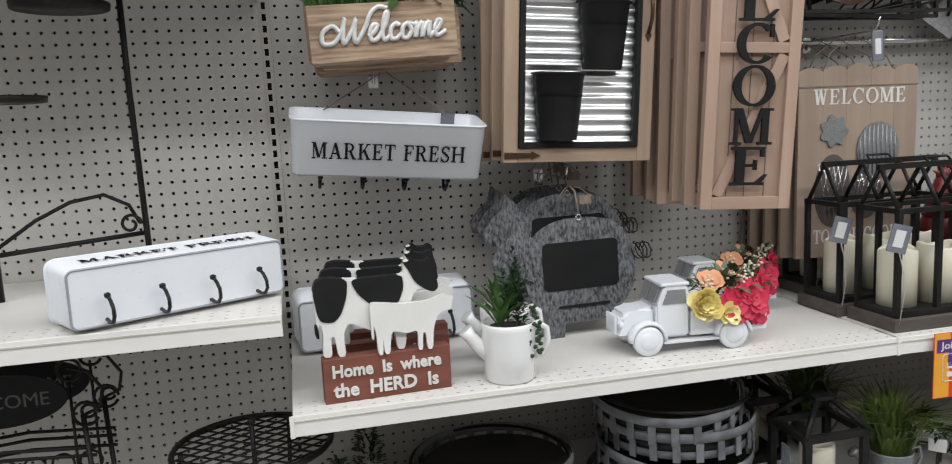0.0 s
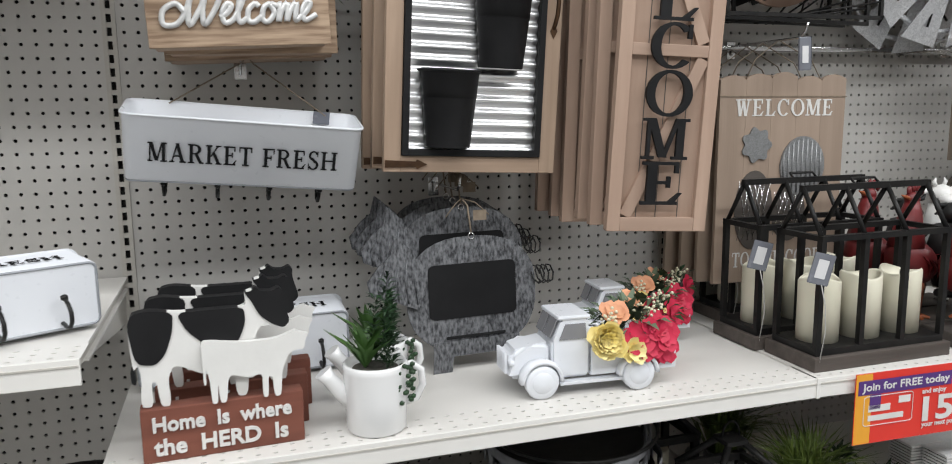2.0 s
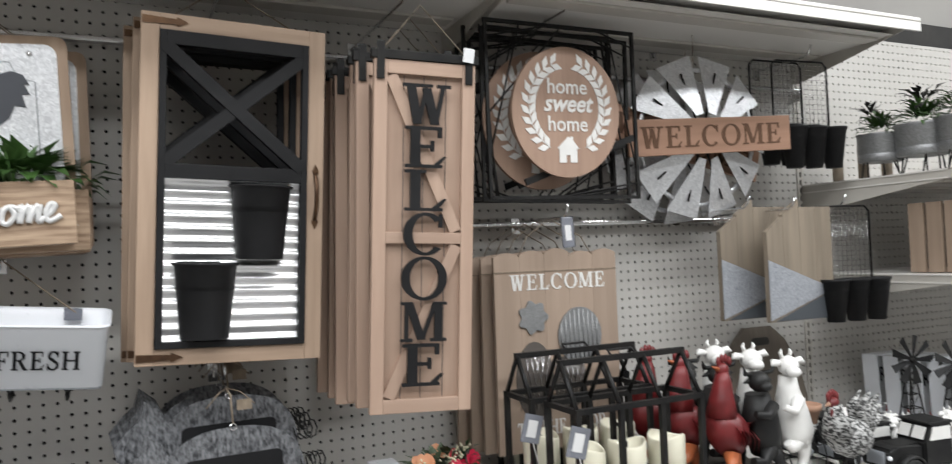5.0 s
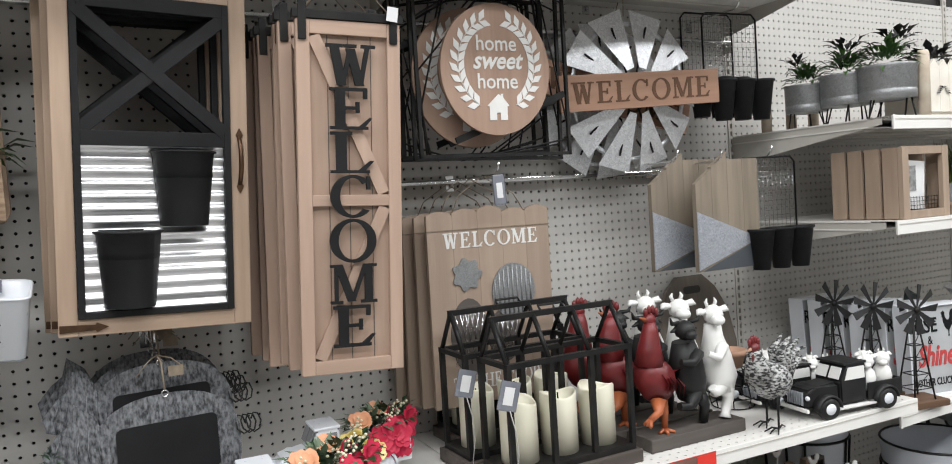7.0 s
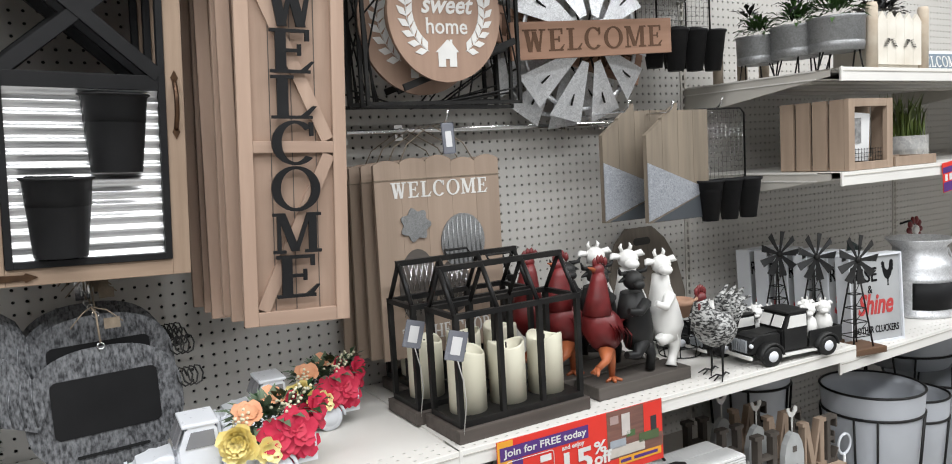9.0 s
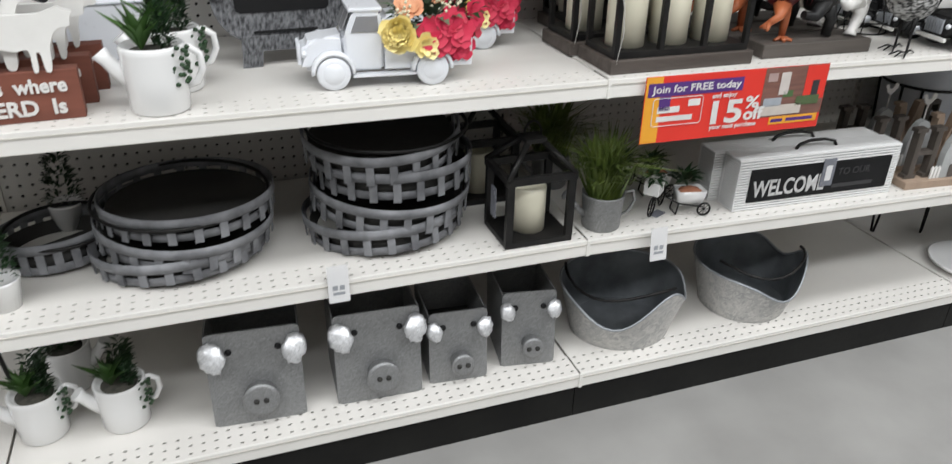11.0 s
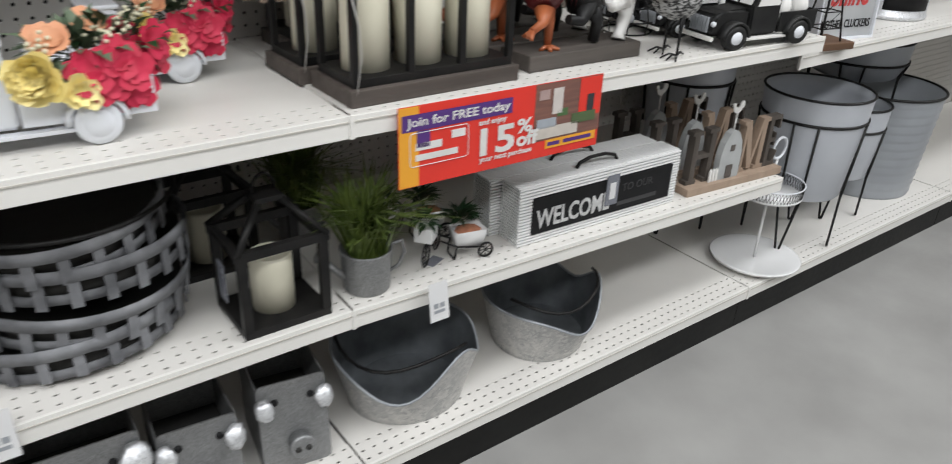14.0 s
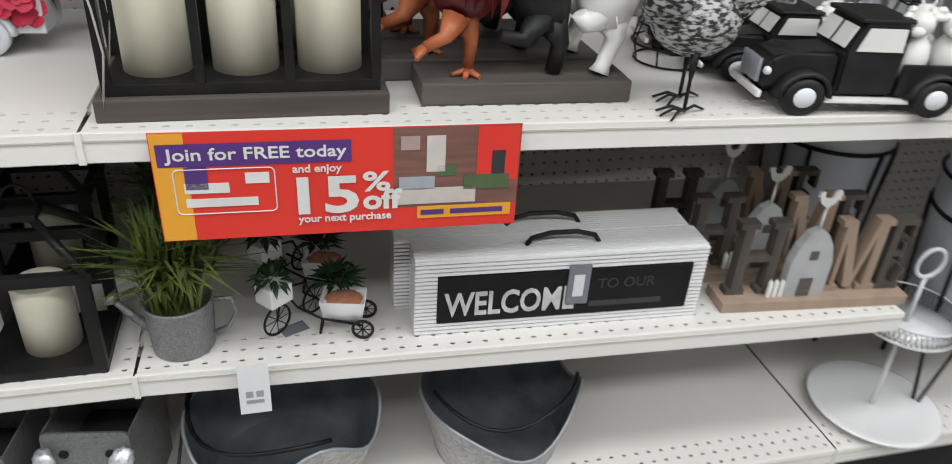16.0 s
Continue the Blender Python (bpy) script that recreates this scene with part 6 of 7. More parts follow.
def milk_can(m):
    t = thing("milk_can", "galvanised milk can with a blank black label", "milk can", m)
    part("body", lathe(B(), [(0.105, 0), (0.110, 0.004), (0.110, 0.012), (0.107, 0.015), (0.107, 0.125), (0.110, 0.128), (0.107, 0.132), (0.107, 0.165), (0.098, 0.185), (0.085, 0.205), (0.082, 0.225), (0.082, 0.235), (0.104, 0.258), (0.106, 0.262), (0.100, 0.262), (0.078, 0.24), (0.004, 0.235)], 36), GALV, t)
    lb = B()
    loops = [[Vector((0.1085 * math.sin(a), -0.1085 * math.cos(a), z)) for z in (0.03, 0.12)] + [Vector((0.107 * math.sin(a), -0.107 * math.cos(a), z)) for z in (0.12, 0.03)] for a in (radians(-52 + 6.5 * i) for i in range(13))]
    rings(lb, loops)
    part("label", lb, CHALK, t, "blank black chalk label")
    for s in (-1, 1):
        part("handle", tube(B(), [(s * 0.102, 0, 0.16), (s * 0.125, 0, 0.165), (s * 0.128, 0, 0.19), (s * 0.115, 0, 0.215), (s * 0.088, 0, 0.21)], 0.005, 6), GALV, t)
    return t


milk_can(pose(3.155, -0.375, RIGHT, 0, 0, -20))


def tin_rooster(m):
    bm = B()
    ball(bm, (0, 0, 0.15), (0.075, 0.035, 0.055), None, 3, 0, 0.08)
    limb(bm, [(-0.05, 0, 0.16), (-0.07, 0, 0.21), (-0.07, 0, 0.25)], [0.04, 0.022, 0.014], 8, 0)
    for i in range(7):
        a = radians(80 - 16 * i)
        limb(bm, [(0.05, 0.006 * i, 0.16), (0.06 + 0.06 * math.cos(a), 0.006 * i, 0.17 + 0.085 * math.sin(a)), (0.08 + 0.10 * math.cos(a - 0.5), 0.006 * i, 0.15 + 0.10 * math.sin(a - 0.5))], [0.012, 0.012, 0.004], 6, 1)
    for s in (-1, 1):
        limb(bm, [(0, s * 0.015, 0.11), (0, s * 0.015, 0.0)], [0.006, 0.004], 6, 0)
    ball(bm, (0, 0, 0.004), (0.05, 0.04, 0.004), None, 2, 0)
    ob = part("tin_rooster_statue", bm, [BLACKM, mat("verdigris_tail", (0.07, 0.10, 0.10), (0.03, 0.05, 0.05), 30, 0.5, 0.5)], None)
    ob.matrix_basis = m
    return tagged(ob, "dark metal rooster with curled blue-green tail", "statue")


tin_rooster(pose(2.90, -0.25, RIGHT, 0, 0, 5))


def red_planter(m):
    t = thing("red_flower_stand", "red metal flower ornament on a dark bracket", "garden ornament", m)
    for i in range(10):
        a = 2 * math.pi * i / 10
        part("petal", ball(B(), (0.035 * math.cos(a), 0, 0.27 + 0.035 * math.sin(a)), (0.016, 0.006, 0.012), Matrix.Rotation(-a, 4, "Y"), 2), RED_R, t)
    part("centre", ball(B(), (0, -0.006, 0.27), (0.018, 0.008, 0.018), None, 2), WHITER, t)
    part("stem", tube(B(), [(0, 0, 0.27), (0.004, 0, 0.1), (0, 0, 0.004)], 0.004, 6), BLACKM, t)
    part("foot", lathe(B(), [(0.045, 0), (0.045, 0.004), (0.004, 0.006)], 20), BLACKM, t)
    part("arm", tube(B(), [(-0.09, 0, 0.30), (-0.03, 0, 0.305), (0.0, 0, 0.29)], 0.004, 6), BLACKM, t)
    return t


red_planter(pose(3.30, -0.28, RIGHT))


def wood_crate(m):
    t = thing("slatted_wooden_crate", "light brown slatted wooden crate with a tag inside", "crate", m)
    w, d, h = 0.212, 0.215, 0.198
    for x0, x1 in ((0, 0.028), (w - 0.028, w)):
        part("front_stile", box(B(), x0, x1, -0.012, 0.002, 0, h, 0.001), CRATEW, t)
    for z0, z1 in ((0, 0.022), (h - 0.022, h)):
        part("front_rail", box(B(), 0.028, w - 0.028, -0.011, 0.002, z0, z1, 0.001), CRATEW, t)
    for s in (0, 1):
        for i in range(4):
            y0 = 0.003 + i * 0.053
            part("side_slat", box(B(), s * (w - 0.010), s * (w - 0.010) + 0.010, y0, y0 + 0.044, 0.001, h - 0.001, 0.001), CRATEW, t)
    for i in range(4):
        y0 = 0.003 + i * 0.053
        part("bottom_slat", box(B(), 0.011, w - 0.011, y0, y0 + 0.047, 0.002, 0.010), CRATEW, t)
    part("back_panel", box(B(), 0.011, w - 0.011, d - 0.012, d - 0.006, 0.011, h - 0.002), DARKW, t)
    part("label_card", box(B(), 0.035, 0.125, 0.010, 0.012, 0.03, 0.165, 0.001, Matrix.Rotation(radians(4), 4, "Y")), PAPER, t, "white printed card with dark block")
    part("card_print", box(B(), 0.058, 0.09, 0.008, 0.0095, 0.075, 0.145), mat("card_grey", (0.12, 0.12, 0.12), (0.3, 0.3, 0.3), 90, 0.7), t)
    gr = B()
    for i in range(12):
        tube(gr, [(0.03 + 0.0135 * i, 0.004, 0.02), (0.03 + 0.0135 * i, 0.004, 0.06)], 0.0008, 3)
    for i in range(4):
        tube(gr, [(0.028, 0.004, 0.024 + 0.011 * i), (w - 0.028, 0.004, 0.024 + 0.011 * i)], 0.0008, 3)
    part("wire_mesh", gr, BLACKM, t, "dark wire mesh")
    return t


S2, S1 = 1.326, 1.607
wood_crate(pose(2.496, -0.530, S2, 0, 0, 0))


def wood_slab(m):
    t = thing("wooden_tray", "low light wooden tray on the shelf", "tray", m)
    part("bottom", box(B(), 0.004, 0.216, 0.004, 0.116, 0, 0.006), CRATEW, t)
    for a in ((0, 0.22, 0, 0.008), (0, 0.22, 0.112, 0.12)):
        part("long_side", box(B(), a[0], a[1], a[2], a[3], 0, 0.028, 0.001), CRATEW, t)
    for a in (0.0, 0.212):
        part("short_side", box(B(), a, a + 0.008, 0.0085, 0.1115, 0, 0.027, 0.001), CRATEW, t)
    return t


wood_slab(pose(2.735, -0.535, S2))


def grass_tub(m, r, h, gh, body, label):
    t = thing("grass_planter", label, "planter", m, "grass planters")
    part("tub", lathe(B(), [(r * 0.9, 0), (r, 0.004), (r, h * 0.45), (r * 1.02, h * 0.48), (r, h * 0.52), (r, h), (r * 0.95, h), (r * 0.92, h * 0.85), (0.004, h * 0.84)], 28), body, t)
    part("grass", blades(B(), -r * 0.7, r * 0.7, -r * 0.7, r * 0.7, h * 0.84, gh, 170, 0.0035, 0.45, 17), GREEN3, t, "tall green plastic grass")
    return t


grass_tub(pose(3.06, -0.36, S2), 0.085, 0.085, 0.17, WASH, "zinc tub of tall artificial grass")
grass_tub(pose(2.86, -0.20, S2), 0.075, 0.085, 0.10, BLACKP, "black tub of short artificial grass")
cs = thing("promo_card", "red and purple price card hanging from the shelf lip", "price card", pose(2.93, -0.564, 1.323, 0, -6, 0))
part("card", box(B(), 0, 0.075, -0.001, 0, -0.09, 0.0), AR, cs)
part("purple_band", box(B(), 0.002, 0.073, -0.0016, -0.0011, -0.032, -0.014), AP, cs)
part("purple_foot", box(B(), 0.002, 0.073, -0.0016, -0.0011, -0.088, -0.06), AP, cs)
part("number_block", joined(box(B(), 0.012, 0.026, -0.0016, -0.0011, -0.056, -0.036), box(B(), 0.036, 0.062, -0.0016, -0.0011, -0.056, -0.036)), INKW, cs)


def tin_planter(m, seed):
    t = thing("tin_bucket_planter", "galvanised round planter on wire legs with greenery", "planter", m, "tin planters")
    part("tin", lathe(B(), [(0.050, 0.045), (0.055, 0.047), (0.056, 0.065), (0.054, 0.067), (0.056, 0.069), (0.057, 0.118), (0.060, 0.124), (0.056, 0.124), (0.053, 0.11), (0.004, 0.108)], 28), GALVG, t)
    for a in (30, 150, 270):
        x, y = 0.045 * math.cos(radians(a)), 0.045 * math.sin(radians(a))
        part("wire_leg", tube(B(), [(x, y, 0.046), (x * 1.15, y * 1.15, 0.002), (x * 0.9 + 0.01, y, 0.002), (x * 0.8, y * 0.8, 0.046)], 0.002, 5), BLACKM, t)
    part("foliage", leaves(B(), (0, 0, 0.135), (0.045, 0.045, 0.035), 120, 0.035, 0.3, seed, 0, 0.9), GREEN1, t, "green artificial foliage")
    part("dark_sprig", leaves(B(), (-0.02, 0.01, 0.175), (0.04, 0.03, 0.03), 22, 0.032, 0.5, seed + 40), BLACKM, t, "dark leafy sprig")
    return t


tn = tin_planter(pose(2.530, -0.225, S1) @ Matrix.Diagonal((1.12, 1.12, 1.06, 1)), 3)
copy_thing(tn, pose(2.555, -0.342, S1, 0, 0, 70) @ Matrix.Diagonal((1.14, 1.14, 1.1, 1)))
copy_thing(tn, pose(2.572, -0.458, S1, 0, 0, 140) @ Matrix.Diagonal((1.2, 1.2, 1.14, 1)))
pp = thing("wooden_post", "rough pale wooden posts behind the planters", "post", pose(2.47, -0.12, S1))
for i, x in enumerate((0.0, 0.09, 0.17)):
    part("log", lathe(B(), [(0.016, 0), (0.0165, 0.08 + 0.02 * i), (0.015, 0.1 + 0.02 * i), (0.002, 0.1 + 0.02 * i)], 12, (x, -0.02 * i, 0)), mat("pale_bark", (0.40, 0.34, 0.27), (0.26, 0.21, 0.16), 25, 0.8, bump=0.4), pp)


def white_crate(m):
    t = thing("whitewashed_picket_planter", "whitewashed picket planter with a painted sprig", "planter", m, "picket planters")
    wc = mat("whitewash", (0.74, 0.71, 0.64), (0.60, 0.55, 0.47), 14, 0.7, bump=0.3)
    for sx in (0, 0.185):
        part("log_post", lathe(B(), [(0.013, 0), (0.0135, 0.155), (0.011, 0.165), (0.002, 0.165)], 12, (sx, 0, 0)), mat("birch", (0.62, 0.55, 0.45), (0.45, 0.36, 0.27), 20, 0.8, bump=0.4), t, "pale log corner post")
    for i in range(5):
        x0 = 0.014 + 0.0315 * i
        part("picket", prism(B(), [(x0, 0.012), (x0 + 0.0308, 0.012), (x0 + 0.0308, 0.125), (x0 + 0.0154, 0.145), (x0, 0.125)], -0.006, 0.002), wc, t)
    sp = B()
    for cx in (0.055, 0.125):
        for i in range(4):
            for s in (-1, 1):
                leaf(sp, (cx + s * 0.003 * i, -0.0075, 0.07 - 0.004 * i), (s, -0.08, 0.7 - 0.2 * i), 0.016, 0.4)
    part("painted_sprig", sp, INKB, t, "small black leaf motif")
    part("dark_foliage", leaves(B(), (0.09, 0.05, 0.15), (0.08, 0.04, 0.03), 90, 0.032, 0.7, 33), BLACKM, t, "dark artificial flowers")
    part("inner_box", box(B(), 0.014, 0.172, 0.003, 0.12, 0.0, 0.10), wc, t)
    return t


wc_ = white_crate(pose(2.640, -0.522, S1, 0, 0, 0) @ Matrix.Diagonal((1.42, 1.1, 1.12, 1)))
bx = thing("blue_welcome_box", "blue and white lettered welcome sign", "sign", pose(2.975, -0.46, S1, -10, 0, -4))
part("board", box(B(), 0, 0.26, 0, 0.012, 0, 0.07, 0.002), WHITEM, bx)
part("blue_panel", box(B(), 0.006, 0.254, -0.002, -0.0003, 0.010, 0.06), mat("dusty_blue", (0.17, 0.22, 0.27), None, 12, 0.6), bx)
part("lettering", moved(serif("WELCOME", 0.036, 0.22, 0.001), 0.13, -0.0022, 0.017), INKW, bx, "white serif lettering")
part("foot_rail", box(B(), 0.02, 0.24, 0.0125, 0.06, 0, 0.012), DARKW, bx)
bc = thing("small_wooden_crate", "small open wooden box", "crate", pose(3.05, -0.30, S1))
part("panel", joined(joined(box(B(), 0, 0.012, 0, 0.12, 0, 0.17, 0.001), box(B(), 0.188, 0.20, 0, 0.12, 0, 0.17, 0.001)), joined(box(B(), 0.0125, 0.1875, 0, 0.12, 0.158, 0.17), box(B(), 0.0125, 0.1875, 0, 0.12, 0, 0.012))), CRATEW, bc)


# ---- left section ----
def tier_stand(m):
    t = thing("tiered_plant_stand", "black wrought-iron tiered plant stand", "plant stand", m)
    for a, b in (((-0.13, -0.02), (-0.13, -0.02)), ((0.13, 0.06), (0.125, 0.05))):
        part("upright", tube(B(), [(a[0], a[1], 0.0), (b[0], b[1], 0.40), (b[0], b[1], 0.80)], 0.0065, 6), BLACKM, t)
    for cx, z, r in ((0.03, 0.545, 0.085), (-0.10, 0.375, 0.085)):
        tr_ = part("tray", lathe(B(), [(0.004, 0), (r, 0.0), (r + 0.002, 0.012), (r - 0.002, 0.012), (r - 0.004, 0.003), (0.004, 0.003)], 28, (cx, 0, z)), BLACKM, t, "round black tray")
    part("brace", tube(B(), [(-0.13, -0.02, 0.09), (0.125, 0.06, 0.105)], 0.005, 5), BLACKM, t)
    part("scroll", tube(B(), [(-0.13, -0.02, 0.10), (-0.06, 0.0, 0.15), (0.0, 0.02, 0.18), (0.06, 0.03, 0.19), (0.10, 0.05, 0.165), (0.118, 0.055, 0.125)], 0.004, 5), BLACKM, t)
    part("scroll", tube(B(), [(0.10 + 0.022 * k * math.cos(a), 0.05, 0.125 + 0.022 * k * math.sin(a)) for k, a in ((1 - 0.045 * i, 0.5 * i) for i in range(16))], 0.0035, 5), BLACKM, t)
    return t


tier_stand(pose(-0.395, -0.20, LEFT))


def bistro(m):
    t = thing("round_wire_plant_stand", "round black lattice plant stand with a centre finial", "plant stand", m)
    r = 0.148
    part("rim", tube(B(), [(r * math.cos(a), r * math.sin(a), 0.60) for a in (2 * math.pi * i / 40 for i in range(40))], 0.006, 6, True), BLACKM, t)
    lt = B()
    for k in range(-5, 6):
        o = k * 0.026
        h = math.sqrt(r * r - o * o)
        for s in (1, -1):
            d, n_ = Vector((0.82, 0.57 * s, 0)), Vector((-0.57 * s, 0.82, 0))
            d.normalize(), n_.normalize()
            p, q = n_ * o - d * h, n_ * o + d * h
            tube(lt, [(p.x, p.y, 0.60), (q.x, q.y, 0.60 + 0.001 * s)], 0.0024, 4)
    part("lattice", lt, BLACKM, t, "diagonal black lattice")
    part("centre_pole", tube(B(), [(0, 0, 0.3), (0, 0, 0.64)], 0.005, 6), BLACKM, t)
    part("finial", ball(B(), (0, 0, 0.645), (0.008, 0.008, 0.008), None, 2), BLACKM, t)
    for a in (60, 180, 300):
        c, s = math.cos(radians(a)), math.sin(radians(a))
        part("leg", tube(B(), [(r * 0.9 * c, r * 0.9 * s, 0.60), (r * 0.7 * c, r * 0.7 * s, 0.3), (r * 0.95 * c, r * 0.95 * s, 0.0)], 0.005, 6), BLACKM, t)
    part("lower_ring", tube(B(), [(0.105 * math.cos(a), 0.105 * math.sin(a), 0.3) for a in (2 * math.pi * i / 30 for i in range(30))], 0.004, 5, True), BLACKM, t)
    return t


bistro(pose(-0.080, -0.36, DECK))


def oval_stand(m):
    t = thing("oval_welcome_stand", "black wrought-iron scroll stand with oval welcome plaque", "garden stand", m, "oval welcome stands")
    ov = B()
    prism(ov, [(0.115 * math.cos(a), 0.74 + 0.048 * math.sin(a)) for a in (2 * math.pi * i / 40 for i in range(40))], -0.004, 0.002)
    part("plaque", ov, BLACKP, t, "black oval plaque")
    part("lettering", moved(words("WELCOME", 0.035, 0.001, 0, 0, 0.17), 0, -0.0045, 0.728), mat("dull_grey_lettering", (0.12, 0.12, 0.12), None, 20, 0.6), t, "dull grey lettering")
    for s in (-1, 1):
        part("post", tube(B(), [(s * 0.155, 0, 0.0), (s * 0.145, 0, 0.4), (s * 0.135, 0, 0.70)], 0.005, 6), BLACKM, t)
        part("inner_post", tube(B(), [(s * 0.115, 0, 0.4), (s * 0.118, 0, 0.775)], 0.003, 5), BLACKM, t)
        for cx, cz, rr in ((0.14, 0.70, 0.022), (0.12, 0.785, 0.02), (0.145, 0.705, 0.012)):
            part("scroll", tube(B(), [(s * cx + rr * math.cos(a), 0, cz + rr * math.sin(a)) for a in (0.45 * i for i in range(14))], 0.0032, 5), BLACKM, t)
        part("arch", tube(B(), [(s * 0.118, 0, 0.79), (s * 0.15, 0, 0.78), (s * 0.172, 0, 0.745), (s * 0.165, 0, 0.71), (s * 0.14, 0, 0.70)], 0.0034, 5), BLACKM, t)
    for z in (0.62, 0.635, 0.60):
        part("bar", tube(B(), [(-0.15, 0, z), (0, -0.006, z + 0.014), (0.15, 0, z)], 0.0035, 5), BLACKM, t)
    for i in range(5):
        part("scroll", tube(B(), [(-0.1 + 0.05 * i + 0.02 * math.cos(a), 0, 0.575 + 0.02 * math.sin(a)) for a in (0.45 * k for k in range(15))], 0.0026, 5), BLACKM, t)
    return t


os_ = oval_stand(pose(-0.505, -0.36, DECK))
copy_thing(os_, pose(-0.49, -0.27, DECK + 0.0))


# ---- middle shelf ----
SLATG = mat("grey_wash_slat", (0.24, 0.245, 0.26), (0.09, 0.092, 0.10), 20, 0.7, bump=0.3, per_object=0.1)


def slat_basket(m, r, tiers, h, label):
    for k in range(tiers):
        t = thing("slat_basket", label, "basket", m, "slat baskets")
        ex, ez = (0.012 * ((k * 37) % 3 - 1), (k * 53) % 5 - 2)
        mm = Matrix.Translation((ex, 0, h * k)) @ Matrix.Rotation(radians(2.5 * ez), 4, "X") @ Matrix.Rotation(radians(3 * ((k * 29) % 3 - 1)), 4, "Y")
        rr = r * (1 - 0.02 * k)
        for z0, z1, q in ((0.0, 0.016, 0.98), (h * 0.62, h * 0.62 + 0.020, 1.04)):
            hp = B()
            loops = [[Vector((q * rr * math.cos(a), q * rr * math.sin(a), z0)), Vector((q * rr * math.cos(a), q * rr * math.sin(a), z1)), Vector(((q * rr - 0.003) * math.cos(a), (q * rr - 0.003) * math.sin(a), z1)), Vector(((q * rr - 0.003) * math.cos(a), (q * rr - 0.003) * math.sin(a), z0))] for a in (2 * math.pi * i / 40 for i in range(40))]
            rings(hp, loops, True, 0, True)
            part("hoop", moved(hp, m=mm), SLATG, t, "grey-washed wooden hoop")
        for i in range(22):
            a = 2 * math.pi * (i + 0.4 * k) / 22
            sl = box(B(), -0.008, 0.008, -0.0015, 0.0015, -0.004 if k else 0.002, h * 0.70, 0, Matrix.Translation((rr * 1.015 * math.cos(a), rr * 1.015 * math.sin(a), 0)) @ Matrix.Rotation(a + math.pi / 2, 4, "Z"))
            part("slat", moved(sl, m=mm), SLATG, t)
        # near-black inner shell, added to darken the basket's shaded interior
        part("liner", moved(lathe(B(), [(rr * 0.90, 0.003), (rr * 0.955, h * 0.55), (rr * 0.94, h * 0.55), (rr * 0.87, 0.006), (0.004, 0.006)], 32), m=mm), DARK_IN, t, "added near-black shell standing in for the shaded basket interior")
    part("rim_wire", tube(B(), [(r * 0.99 * math.cos(a), r * 0.99 * math.sin(a), h * tiers - 0.01) for a in (2 * math.pi * i / 36 for i in range(36))], 0.004, 5, True), BLACKM, t)
    return t


slat_basket(pose(0.40, -0.30, MID), 0.172, 3, 0.046, "low grey-washed slat basket in a stack on the shelf")
slat_basket(pose(0.828, -0.31, MID), 0.172, 4, 0.062, "deep grey-washed slat basket in a tall stack")
slat_basket(pose(0.16, -0.24, MID), 0.11, 1, 0.07, "single small grey-washed slat basket on the shelf")


def cone_topiary(m, h=0.16):
    t = thing("potted_topiary", "dark green topiary in a white pot", "potted plant", m, "topiaries")
    part("pot", lathe(B(), [(0.028, 0), (0.036, 0.055), (0.038, 0.06), (0.034, 0.06), (0.031, 0.05), (0.004, 0.05)], 24), CERAM, t)
    bm, rnd = B(), random.Random(6)
    for i in range(260):
        z = rnd.random()
        a = rnd.uniform(0, 6.28)
        r = 0.034 * (1 - z * 0.8) * rnd.uniform(0.5, 1)
        leaf(bm, (r * math.cos(a), r * math.sin(a), 0.06 + h * z), (math.cos(a), math.sin(a), 0.6), 0.018, 0.4)
    part("foliage", bm, GREEN2, t)
    return t


cone_topiary(pose(0.075, -0.43, MID), 0.17)
cone_topiary(pose(0.155, -0.12, MID), 0.15)


def dark_lantern(m):
    t = thing("dark_glass_lantern", "dark bronze glass lantern with an ivory candle", "lantern", m, "dark lanterns")
    w, d, h = 0.078, 0.066, 0.158
    part("base", box(B(), -w, w, -d, d, 0, 0.014, 0.002), BLACKM, t)
    for sx in (-1, 1):
        for sy in (-1, 1):
            part("post", box(B(), *sorted((sx * w, sx * (w - 0.016))), *sorted((sy * d, sy * (d - 0.012))), 0.014, h - 0.012), BLACKM, t)
    for sy in (-1, 1):
        part("eave", box(B(), -w - 0.003, w + 0.003, *sorted((sy * d, sy * (d - 0.012))), h - 0.012, h + 0.004), BLACKM, t)
    for sx in (-1, 1):
        part("end_eave", box(B(), *sorted((sx * w, sx * (w - 0.012))), -d + 0.0125, d - 0.0125, h - 0.011, h + 0.003), BLACKM, t)
    for sx in (-1, 1):
        for sy in (-1, 1):
            part("roof_bar", tube(B(), [(sx * w, sy * d, h), (sx * 0.018, sy * 0.018, h + 0.062)], 0.007, 4), BLACKM, t)
    part("cap", box(B(), -0.024, 0.024, -0.024, 0.024, h + 0.060, h + 0.070, 0.002), BLACKM, t)
    part("loop", tube(B(), [(0.02 * math.cos(a), 0, h + 0.072 + 0.03 * math.sin(a)) for a in (math.pi * i / 10 for i in range(11))], 0.0025, 5), BLACKM, t)
    part("candle", lathe(B(), [(0.037, 0.014), (0.037, 0.112), (0.034, 0.117), (0.028, 0.110), (0.004, 0.108)], 24), CANDLE, t, "ivory pillar candle")
    part("hangtag", box(B(), -w - 0.012, -w - 0.010, -0.03, 0.0, 0.06, 0.13, 0.001), PLAST, t, "grey price tag")
    return t


dl = dark_lantern(pose(1.107, -0.446, MID, 0, 0, 0))
copy_thing(dl, pose(1.07, -0.22, MID, 0, 0, 0))


